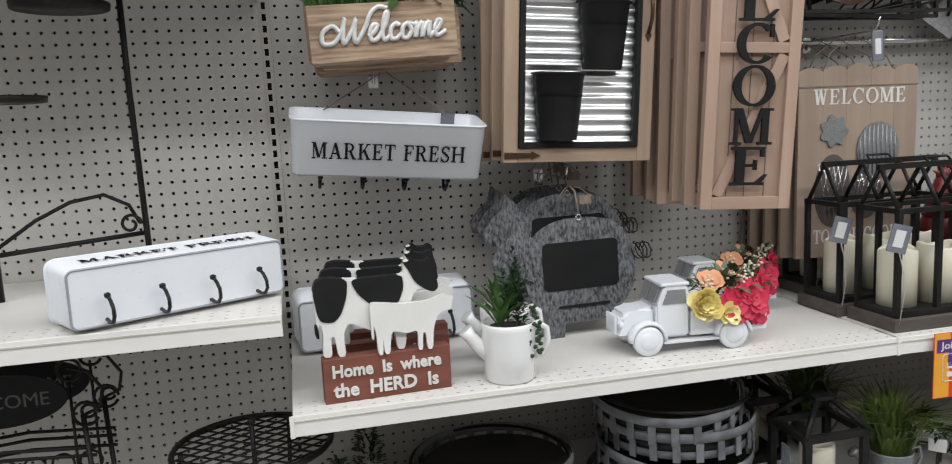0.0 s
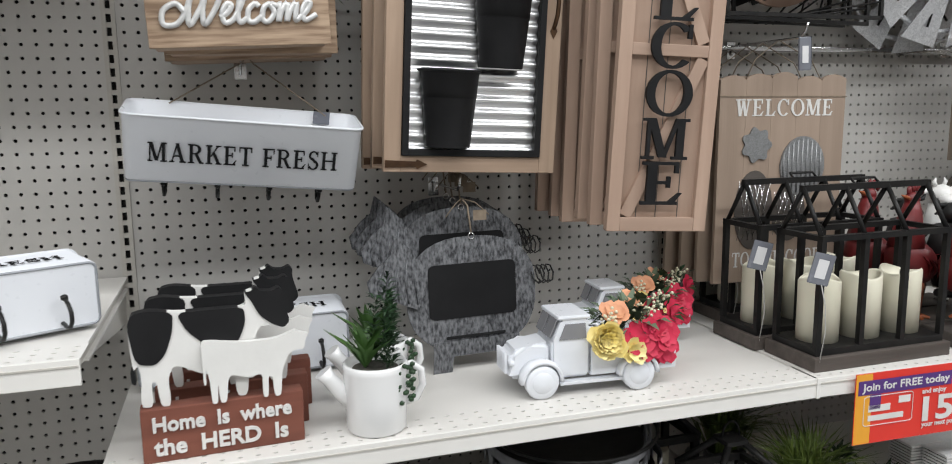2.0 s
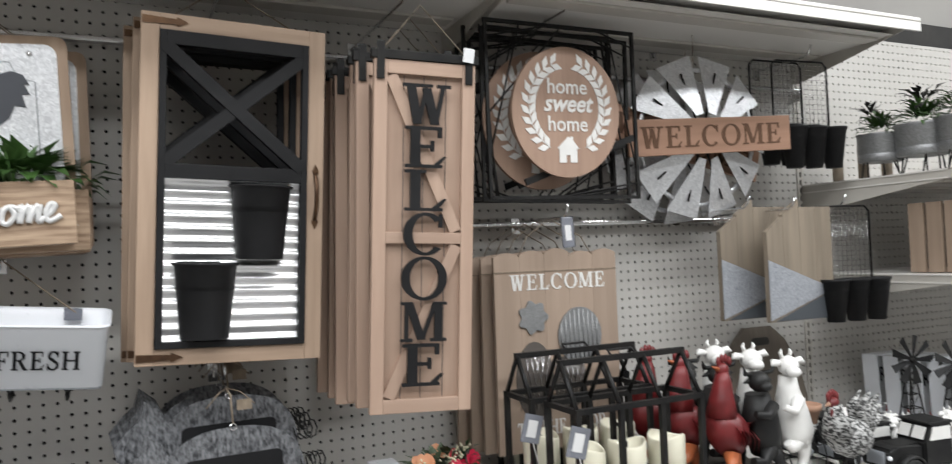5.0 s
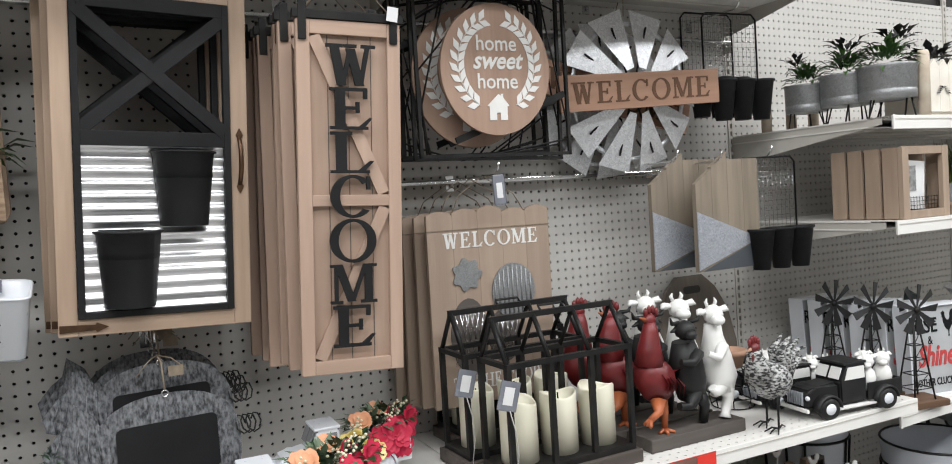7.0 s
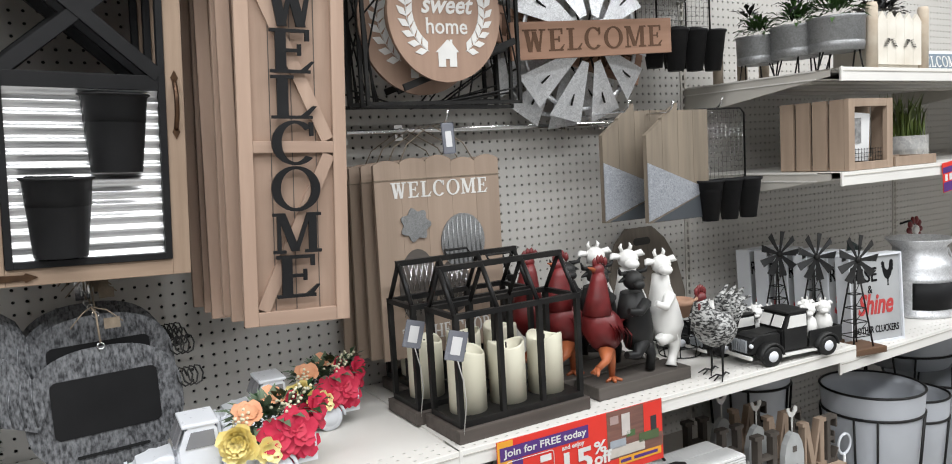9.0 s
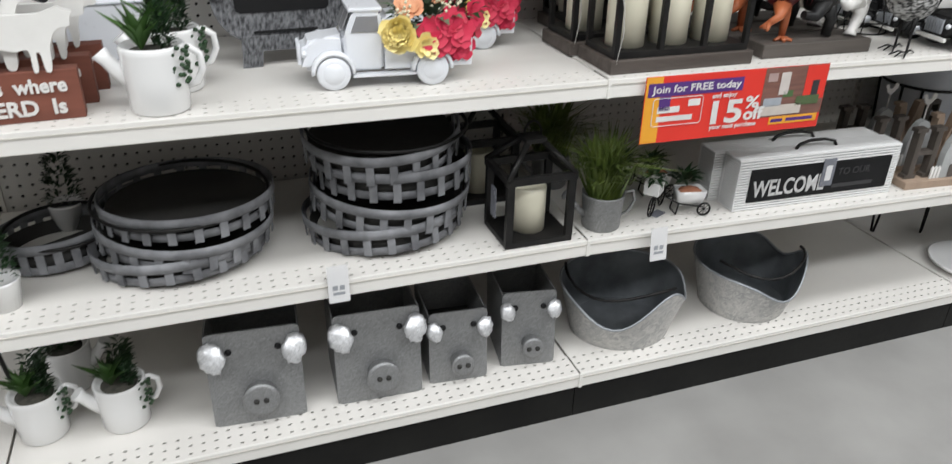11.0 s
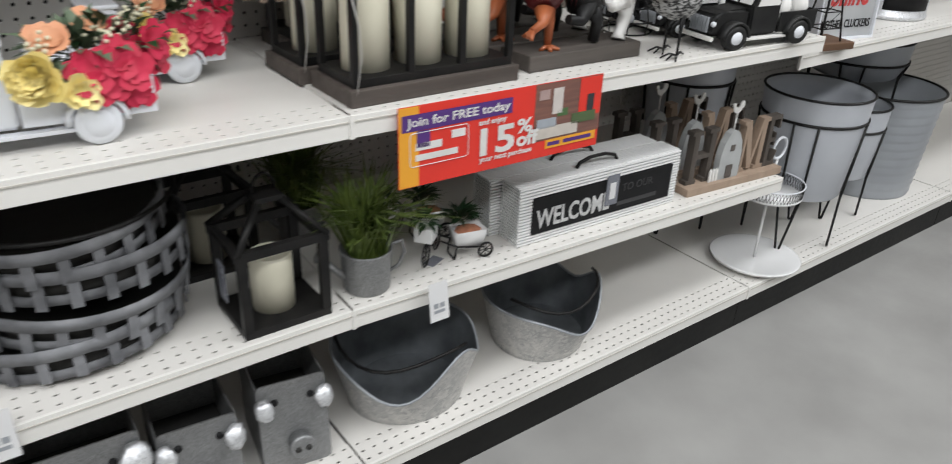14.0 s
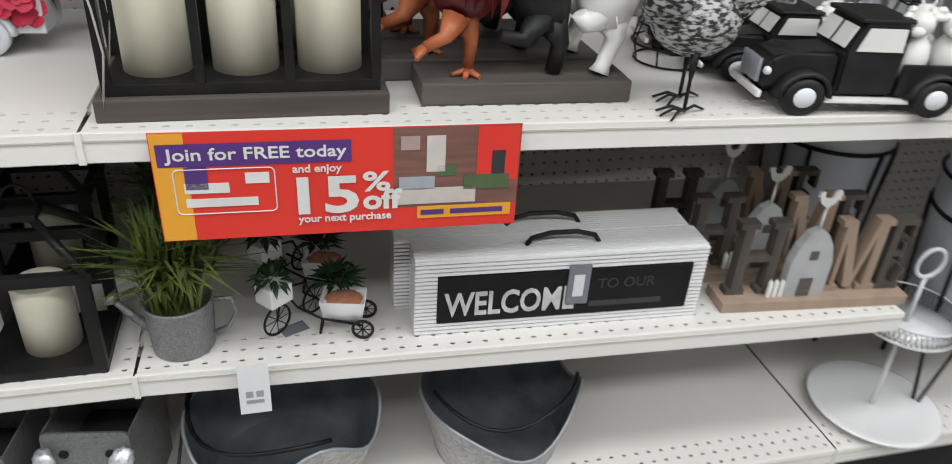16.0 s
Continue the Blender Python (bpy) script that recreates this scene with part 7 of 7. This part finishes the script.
def grass_can(m):
    t = thing("galvanised_watering_can", "small galvanised watering can full of artificial grass", "planter", m, "grass cans")
    part("can", lathe(B(), [(0.040, 0), (0.043, 0.003), (0.047, 0.078), (0.049, 0.083), (0.045, 0.083), (0.042, 0.07), (0.004, 0.068)], 28), GALVG, t)
    part("spout", limb(B(), [(-0.038, 0, 0.03), (-0.06, 0, 0.05), (-0.082, 0, 0.078)], [0.009, 0.006, 0.005], 8), GALVG, t)
    part("rose", moved(lathe(B(), [(0.005, -0.006), (0.014, 0.004), (0.004, 0.007)], 14), m=Matrix.Translation((-0.086, 0, 0.083)) @ Matrix.Rotation(radians(-50), 4, "Y")), GALVG, t)
    part("handle", tube(B(), [(0.043, 0, 0.02), (0.065, 0, 0.03), (0.078, 0, 0.055), (0.072, 0, 0.08), (0.046, 0, 0.078)], 0.0035, 6), GALVG, t)
    part("grass", blades(B(), -0.03, 0.03, -0.03, 0.03, 0.066, 0.180, 380, 0.0028, 1.0, 21), GREEN3, t, "long arching green grass")
    return t


gc = grass_can(pose(1.280, -0.465, MID, 0, 0, -6))
copy_thing(gc, pose(1.262, -0.22, MID, 0, 0, -6))


def bike_planter(m):
    t = thing("mini_bicycle_planter", "miniature black bicycle with white succulent boxes", "planter", m, "bicycle planters")
    for x, r in ((0, 0.024), (0.075, 0.024)):
        w_ = part("wheel", tube(B(), [(x + r * math.cos(a), 0, r + 0.002 + r * math.sin(a)) for a in (2 * math.pi * i / 24 for i in range(24))], 0.002, 5, True), BLACKM, t)
        sp = B()
        for k in range(4):
            a = math.pi * k / 4
            tube(sp, [(x - r * math.cos(a), 0, r + 0.002 - r * math.sin(a)), (x + r * math.cos(a), 0, r + 0.002 + r * math.sin(a))], 0.0009, 4)
        part("spoke_set", sp, BLACKM, w_)
    part("frame", tube(B(), [(0, 0, 0.026), (0.012, 0, 0.075), (0.055, 0, 0.065), (0.075, 0, 0.026), (0.04, 0, 0.026), (0.012, 0, 0.075)], 0.002, 5), BLACKM, t)
    part("planter_box", box(B(), -0.022, 0.018, -0.018, 0.018, 0.062, 0.092, 0.002), CERAM, t, "small white planter box")
    part("succulent", leaves(B(), (-0.002, 0, 0.10), (0.018, 0.016, 0.014), 60, 0.022, 0.35, 5), GREEN2, t)
    return t


bp_ = bike_planter(pose(1.412, -0.463, MID, 0, 0, 40))
copy_thing(bp_, pose(1.40, -0.34, MID, 0, 0, 40))


def cart_planter(m):
    t = thing("mini_cart_planter", "white wheelbarrow planter with terracotta chips and succulent", "planter", m, "cart planters")
    bm = B()
    rings(bm, [[Vector((x * k, y * k, z)) for x, y in ((-0.032, -0.022), (0.032, -0.022), (0.032, 0.022), (-0.032, 0.022))] for k, z in ((0.85, 0.024), (1.05, 0.060), (0.98, 0.060), (0.9, 0.054))])
    part("tub", bm, CERAM, t)
    part("chips", ball(B(), (0, 0, 0.053), (0.028, 0.019, 0.009), None, 3, 0, 0.4), mat("terracotta_chips", (0.48, 0.20, 0.11), (0.30, 0.12, 0.07), 90, 0.9, bump=0.8, bscale=150), t)
    part("succulent", leaves(B(), (-0.012, 0.008, 0.07), (0.016, 0.014, 0.02), 46, 0.040, 0.3, 8, 0, 1.0), GREEN2, t)
    for s in (-1, 1):
        w_ = part("wheel", tube(B(), [(0.03 + 0.015 * math.cos(a), s * 0.026, 0.017 + 0.015 * math.sin(a)) for a in (2 * math.pi * i / 20 for i in range(20))], 0.0025, 5, True), BLACKM, t)
        sp = B()
        for k in range(4):
            a = math.pi * k / 4
            tube(sp, [(0.03 - 0.015 * math.cos(a), s * 0.026, 0.017 - 0.015 * math.sin(a)), (0.03 + 0.015 * math.cos(a), s * 0.026, 0.017 + 0.015 * math.sin(a))], 0.001, 4)
        part("spoke_set", sp, BLACKM, w_)
        part("shaft", tube(B(), [(0.03, s * 0.02, 0.02), (-0.03, s * 0.02, 0.03), (-0.065, s * 0.02, 0.05)], 0.002, 5), BLACKM, t)
    part("prop", tube(B(), [(-0.03, -0.018, 0.028), (-0.034, -0.018, 0.002), (-0.034, 0.018, 0.002), (-0.03, 0.018, 0.028)], 0.002, 5), BLACKM, t)
    return t


ct = cart_planter(pose(1.510, -0.463, MID, 0, 0, -12))
copy_thing(ct, pose(1.49, -0.35, MID, 0, 0, -12))
tgx = thing("paper_price_slip", "small printed price slip lying on the shelf", "price slip", pose(1.435, -0.455, MID + 0.0006, 0, 0, 25))
part("slip", box(B(), -0.02, 0.02, -0.012, 0.012, 0, 0.0006), PLAST, tgx)


def welcome_caddy(m):
    t = thing("welcome_box_sign", "white ridged metal box sign with black welcome panel", "box sign", m, "white box signs")
    w, h, d = 0.440, 0.136, 0.062
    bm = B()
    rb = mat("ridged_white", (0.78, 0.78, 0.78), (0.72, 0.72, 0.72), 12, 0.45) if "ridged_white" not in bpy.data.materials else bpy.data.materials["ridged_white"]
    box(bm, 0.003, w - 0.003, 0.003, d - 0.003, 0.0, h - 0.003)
    # body coloured dark grey so the gaps between white ridges read as shaded grooves
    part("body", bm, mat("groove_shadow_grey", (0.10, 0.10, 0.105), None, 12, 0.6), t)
    rg = B()
    n = 19
    for i in range(n):
        z = h * (i + 0.5) / n
        inside = 0.018 < z < h - 0.026
        for x0, x1 in (((0.0, 0.032), (w - 0.021, w)) if inside else ((0.0, w),)):
            box(rg, x0, x1, -0.002, 0.004, z - 0.0021, z + 0.0021)
        for x in (0.0, w - 0.004):
            box(rg, x, x + 0.004, 0.0045, d, z - 0.0017, z + 0.0017)
    for i in range(9):
        y = 0.0045 + i * 0.0065
        box(rg, 0.0, w, y, y + 0.0055, h - 0.003, h + 0.0005)
    part("ridged_cladding", rg, rb, t)
    part("panel", box(B(), 0.033, w - 0.022, -0.004, 0.002, 0.022, h - 0.030, 0.001), CHALK, t, "black lettered panel")
    part("lettering", moved(words("WELCOME", 0.060, 0.002, 0, 0.0012, 0.195), 0.140, -0.0042, 0.036), mat("silver_lettering_two", (0.62, 0.62, 0.62), (0.4, 0.4, 0.4), 50, 0.5), t, "silver capital lettering")
    part("small_lettering", joined(moved(words("TO OUR", 0.026, 0.001, 0, 0, 0.09), 0.315, -0.0042, 0.07), box(B(), 0.26, 0.375, -0.0048, -0.0041, 0.036, 0.046)), mat("faint_lettering", (0.035, 0.035, 0.037), None, 20, 0.6), t, "faint grey lettering")
    part("top_handle", tube(B(), [(0.165, 0.03, h), (0.172, 0.03, h + 0.012), (0.20, 0.03, h + 0.020), (0.24, 0.03, h + 0.020), (0.268, 0.03, h + 0.012), (0.275, 0.03, h)], 0.004, 6), BLACKM, t, "black loop handle")
    return t


wcd = welcome_caddy(pose(1.610, -0.500, MID, 0, 0, -2.6) @ Matrix.Diagonal((1.045, 1, 0.97, 1)))
copy_thing(wcd, pose(1.590, -0.430, MID, 0, 0, -2.6) @ Matrix.Diagonal((1.045, 1, 0.97, 1)))
tg = part("hang_tag", box(B(), 0.222, 0.256, -0.0075, -0.0055, 0.045, 0.118, 0.002), PLAST, wcd, "grey plastic hang tag")
part("tag_paper", box(B(), 0.231, 0.247, -0.0085, -0.0077, 0.06, 0.10), PAPER, tg)


def home_blocks(m):
    t = thing("home_letter_blocks", "wooden home letters with a grey barn on a plank", "letter sign", m, "home letter signs")
    part("plank", box(B(), 0, 0.325, 0, 0.062, 0, 0.020, 0.002), CRATEW, t, "light wooden plank base")
    dkw = wood("charcoal_wood", (0.10, 0.085, 0.075), (0.055, 0.047, 0.04), "z") if "charcoal_wood" not in bpy.data.materials else bpy.data.materials["charcoal_wood"]
    part("letter_h", moved(serif("H", 0.135, 0.085, 0.022), 0.055, 0.045, 0.020), dkw, t, "dark wooden letter")
    barn = [(0.105, 0.020), (0.175, 0.020), (0.175, 0.085), (0.168, 0.115), (0.155, 0.138), (0.140, 0.146), (0.125, 0.138), (0.112, 0.115), (0.105, 0.085)]
    part("barn", prism(B(), barn, 0.012, 0.030), mat("pale_grey_barn", (0.42, 0.43, 0.43), (0.33, 0.34, 0.34), 18, 0.6), t, "pale grey barn shape")
    part("barn_door", box(B(), 0.128, 0.150, 0.0105, 0.0118, 0.022, 0.056), DARKW, t)
    part("barn_window", box(B(), 0.133, 0.147, 0.0105, 0.0118, 0.092, 0.108), DARKW, t)
    for i in range(3):
        part("fence_picket", prism(B(), [(0.078 + 0.010 * i, 0.020), (0.085 + 0.010 * i, 0.020), (0.085 + 0.010 * i, 0.048), (0.0815 + 0.010 * i, 0.054), (0.078 + 0.010 * i, 0.048)], 0.012, 0.016), WHITER, t)
    part("weathervane", joined(tube(B(), [(0.14, 0.02, 0.145), (0.14, 0.02, 0.175)], 0.002, 5), prism(B(), [(0.14 + a * 0.042, 0.195 + b * 0.042) for a, b in ROOSTER], 0.018, 0.022)), WHITER, t, "white rooster weathervane")
    part("letter_m", moved(serif("M", 0.135, 0.090, 0.022), 0.228, 0.045, 0.020), CRATEW, t, "tan wooden letter")
    part("letter_e", moved(serif("E", 0.135, 0.05, 0.022), 0.296, 0.045, 0.020), dkw, t, "dark wooden letter")
    return t


hb = home_blocks(pose(2.115, -0.527, MID, 0, 0, -5) @ Matrix.Diagonal((1.04, 1, 1, 1)))
copy_thing(hb, pose(2.085, -0.435, MID, 0, 0, -5))
copy_thing(hb, pose(2.060, -0.335, MID, 0, 0, -5))


def lip_tag(x, z, yy=-0.5265, label="white paper price label on the shelf lip"):
    t = thing("price_label", label, "price label", pose(x, yy, z, -8, 0, 0), "price labels")
    part("paper", box(B(), -0.021, 0.021, -0.0006, 0, -0.066, 0.012), PAPER, t)
    part("print", joined(box(B(), -0.012, -0.002, -0.001, -0.0007, -0.04, -0.030), joined(box(B(), 0.002, 0.012, -0.001, -0.0007, -0.04, -0.03), box(B(), -0.012, 0.012, -0.001, -0.0007, -0.050, -0.044))), GREYP, t)


lip_tag(1.376, 0.503, -0.559)
lip_tag(0.668, 0.515, -0.530)


# ---- bottom deck ----
def pig_box(m, w, h, d=0.17):
    t = thing("pig_face_box", "galvanised box planter with a pig face", "planter box", m, "pig boxes")
    part("front", prism(B(), rounded(-w / 2, w / 2, 0, h, 0.012), -0.004, 0), GALVG, t)
    bm = B()
    for s in (-1, 1):
        box(bm, *sorted((s * w / 2, s * (w / 2 - 0.003))), 0.0005, d, 0, h - 0.004)
    box(bm, -w / 2 + 0.003, w / 2 - 0.003, d - 0.003, d, 0, h - 0.004)
    box(bm, -w / 2 + 0.003, w / 2 - 0.003, 0.0005, d - 0.003, 0, 0.004)
    part("box", bm, GALVG, t)
    # near-black block filling the box, in place of the shade within
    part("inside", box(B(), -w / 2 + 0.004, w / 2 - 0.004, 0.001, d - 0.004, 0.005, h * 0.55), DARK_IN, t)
    sn = moved(lathe(B(), [(0.028, 0.0), (0.030, 0.022), (0.033, 0.024), (0.033, 0.030), (0.026, 0.032), (0.004, 0.031)], 24), m=Matrix.Translation((0.005, -0.003, h * 0.31)) @ Matrix.Rotation(radians(90), 4, "X") @ Matrix.Diagonal((1.15 * w / 0.19, 1.15 * w / 0.19, 1, 1)))
    sn_ = part("snout", sn, GALVG, t)
    for s in (-1, 1):
        part("nostril", moved(lathe(B(), [(0.006, 0), (0.006, 0.002), (0.001, 0.002)], 12), m=Matrix.Translation((0.005 + s * 0.010, -0.0345, h * 0.31)) @ Matrix.Rotation(radians(90), 4, "X")), DARK_IN, sn_)
        part("eye", moved(lathe(B(), [(0.007, 0), (0.007, 0.004), (0.001, 0.005)], 12), m=Matrix.Translation((s * w * 0.26, -0.003, h * 0.80)) @ Matrix.Rotation(radians(90), 4, "X")), BLACKP, t)
        er = B()
        k = w / 0.19
        ball(er, (s * w * 0.43, -0.022, h * 0.80), (0.025 * k, 0.010, 0.032 * k), Matrix.Rotation(radians(s * 18), 4, "Y") @ Matrix.Rotation(radians(-25), 4, "X"), 3, 0, 0.25)
        part("ear", er, GALV, t, "crumpled shiny metal ear")
    return t


pig_box(pose(0.492, -0.478, DECK, -6, 0, -4), 0.192, 0.222)
pig_box(pose(0.752, -0.485, DECK, -6, 0, -3), 0.190, 0.220)
pig_box(pose(0.938, -0.480, DECK, -5, 0, -5), 0.136, 0.182)
pig_box(pose(1.114, -0.475, DECK, -5, 0, -9), 0.130, 0.196)


TUBIN = mat("dull_zinc_inside", (0.19, 0.205, 0.22), (0.10, 0.11, 0.12), 14, 0.5, 0.4, bump=0.1)


def scoop_tub(m):
    t = thing("scooped_zinc_tub", "whitewashed zinc tub with a scooped front and dark inside", "tub", m, "zinc tubs")
    n = 48

    def top(a):
        def bell(centre, width):
            d = (math.degrees(a) - centre + 180) % 360 - 180
            return math.exp(-(d / width) ** 2)
        return 0.140 - 0.062 * bell(-128, 34) - 0.040 * bell(-36, 22) + 0.030 * bell(-78, 24)
    outer, inner = [], []
    for k in range(6):
        f = k / 5
        outer.append([Vector(((0.128 + 0.034 * f) * math.cos(a), (0.128 + 0.034 * f) * math.sin(a), 0.002 + f * top(a))) for a in (2 * math.pi * j / n for j in range(n))])
        inner.append([Vector(((0.125 + 0.034 * f) * math.cos(a), (0.125 + 0.034 * f) * math.sin(a), 0.006 + f * (top(a) - 0.006))) for a in (2 * math.pi * j / n for j in range(n))])
    part("outer_wall", rings(B(), outer, False), WASH, t)
    bm = B()
    rings(bm, inner[::-1], False)
    bm.faces.new([bm.verts.new(v) for v in inner[0]])
    part("inner_wall", bm, TUBIN, t, "dark grey painted inside")
    part("rolled_rim", tube(B(), [tuple((a_ + b_) / 2) for a_, b_ in zip(outer[-1], inner[-1])], 0.0032, 6, True), GREYP, t)
    part("base_plate", lathe(B(), [(0.128, 0), (0.130, 0.002), (0.004, 0.002)], 32), WASH, t)
    part("handle", tube(B(), [(0.150 * math.cos(a), 0.150 * math.sin(a), 0.165 + 0.012 * math.sin(3 * a)) for a in (radians(150 + 12 * i) for i in range(13))], 0.004, 6), BLACKM, t, "black bail handle")
    t.scale = (1.02, 0.92, 0.98)
    return t


sct = scoop_tub(pose(1.408, -0.392, DECK, 0, 0, 4))
copy_thing(sct, pose(1.795, -0.388, DECK, 0, 0, 48) @ Matrix.Diagonal((0.96, 0.98, 0.98, 1)))


def tier_tray(m):
    t = thing("two_tier_tray", "white two-tier serving tray with a ring handle", "tiered tray", m)
    part("lower_plate", lathe(B(), [(0.06, 0.002), (0.118, 0.010), (0.124, 0.018), (0.120, 0.019), (0.10, 0.012), (0.004, 0.010)], 40), CERAM, t)
    part("centre_rod", tube(B(), [(0, 0, 0.01), (0, 0, 0.20)], 0.004, 8), CERAM, t)
    part("upper_plate", lathe(B(), [(0.05, 0.196), (0.084, 0.200), (0.086, 0.206), (0.004, 0.205)], 36), CERAM, t)
    fc = B()
    for i in range(60):
        a = 2 * math.pi * i / 60
        tube(fc, [(0.084 * math.cos(a), 0.084 * math.sin(a), 0.205), (0.086 * math.cos(a + 0.10), 0.086 * math.sin(a + 0.10), 0.235)], 0.0008, 3)
        tube(fc, [(0.084 * math.cos(a), 0.084 * math.sin(a), 0.205), (0.086 * math.cos(a - 0.10), 0.086 * math.sin(a - 0.10), 0.235)], 0.0008, 3)
    part("wire_gallery", fc, BLACKM, t, "thin wire gallery")
    part("gallery_rim", tube(B(), [(0.086 * math.cos(a), 0.086 * math.sin(a), 0.236) for a in (2 * math.pi * i / 36 for i in range(36))], 0.002, 5, True), WHITEM, t)
    part("top_rod", tube(B(), [(0, 0, 0.205), (0, 0, 0.30)], 0.004, 8), CERAM, t)
    part("ring_handle", tube(B(), [(0.028 * math.cos(a), 0, 0.328 + 0.028 * math.sin(a)) for a in (2 * math.pi * i / 24 for i in range(24))], 0.004, 6, True), WHITEM, t)
    return t


tier_tray(pose(2.585, -0.462, DECK + 0.001) @ Matrix.Diagonal((1.06, 1.06, 1.09, 1)))


def legged_pot(m, r, top, bottom, body, label):
    t = thing("legged_metal_pot", label, "plant pot", m, "legged pots")
    part("pot", lathe(B(), [(r * 0.80, bottom), (r * 0.82, bottom + 0.004), (r * 0.97, top - 0.075), (r * 0.975, top - 0.07), (r, top - 0.004), (r * 1.01, top), (r * 0.985, top), (r * 0.95, top - 0.03), (r * 0.8, bottom + 0.02), (0.004, bottom + 0.02)], 40), body, t)
    part("rim", tube(B(), [(r * math.cos(a), r * math.sin(a), top) for a in (2 * math.pi * i / 40 for i in range(40))], 0.004, 6, True), BLACKM, t)
    part("hoop", tube(B(), [(r * 0.985 * math.cos(a), r * 0.985 * math.sin(a), top - 0.072) for a in (2 * math.pi * i / 40 for i in range(40))], 0.0045, 6, True), BLACKM, t, "black wire hoop")
    for k in range(4):
        a = radians(45 + 90 * k - 20)
        for s in (-1, 1):
            b = a + s * 0.22
            e = a + s * 0.03
            part("leg", tube(B(), [(r * 1.0 * math.cos(b), r * 1.0 * math.sin(b), top - 0.072), (r * 0.88 * math.cos(b), r * 0.88 * math.sin(b), bottom), (r * 0.86 * math.cos(e), r * 0.86 * math.sin(e), 0.005)], 0.004, 6), BLACKM, t)
        part("foot", tube(B(), [(r * 0.86 * math.cos(a - 0.05), r * 0.86 * math.sin(a - 0.05), 0.006), (r * 0.86 * math.cos(a + 0.05), r * 0.86 * math.sin(a + 0.05), 0.006)], 0.004, 6), BLACKM, t)
    return t


PALEG = mat("pale_grey_enamel", (0.52, 0.54, 0.58), (0.46, 0.48, 0.52), 9, 0.4)
legged_pot(pose(2.805, -0.415, DECK), 0.152, 0.485, 0.175, PALEG, "large pale grey metal pot on black legs")
legged_pot(pose(3.11, -0.37, DECK), 0.118, 0.385, 0.145, PALEG, "medium pale grey metal pot on black legs")
legged_pot(pose(2.56, -0.14, DECK), 0.13, 0.56, 0.25, PALEG, "tall pale grey metal pot on black legs")


def ribbed_tub(m, r, h):
    t = thing("ribbed_galvanised_tub", "large ribbed galvanised tub", "tub", m, "ribbed tubs")
    prof = [(r * 0.85, 0)]
    for i in range(12):
        f = i / 12
        prof += [(r * (0.86 + 0.12 * f), h * f + 0.003), (r * (0.875 + 0.12 * f), h * (f + 0.04)), (r * (0.865 + 0.12 * f), h * (f + 0.075))]
    prof += [(r, h), (r * 0.97, h), (r * 0.84, 0.02), (0.004, 0.02)]
    part("body", lathe(B(), prof, 44), GREYP, t)
    part("rim", tube(B(), [(r * 0.99 * math.cos(a), r * 0.99 * math.sin(a), h) for a in (2 * math.pi * i / 44 for i in range(44))], 0.005, 6, True), BLACKM, t)
    return t


rt = ribbed_tub(pose(3.45, -0.30, DECK), 0.20, 0.37)
legged_pot(pose(3.40, -0.20, DECK), 0.17, 0.53, 0.40, GREYP, "wide grey metal pot on black legs")
j1 = copy_thing(jp, pose(0.06, -0.375, DECK, 0, 0, 10))
j2 = copy_thing(jp, pose(0.22, -0.390, DECK, 0, 0, 5))
copy_thing(jp, pose(0.10, -0.22, DECK, 0, 0, 180))
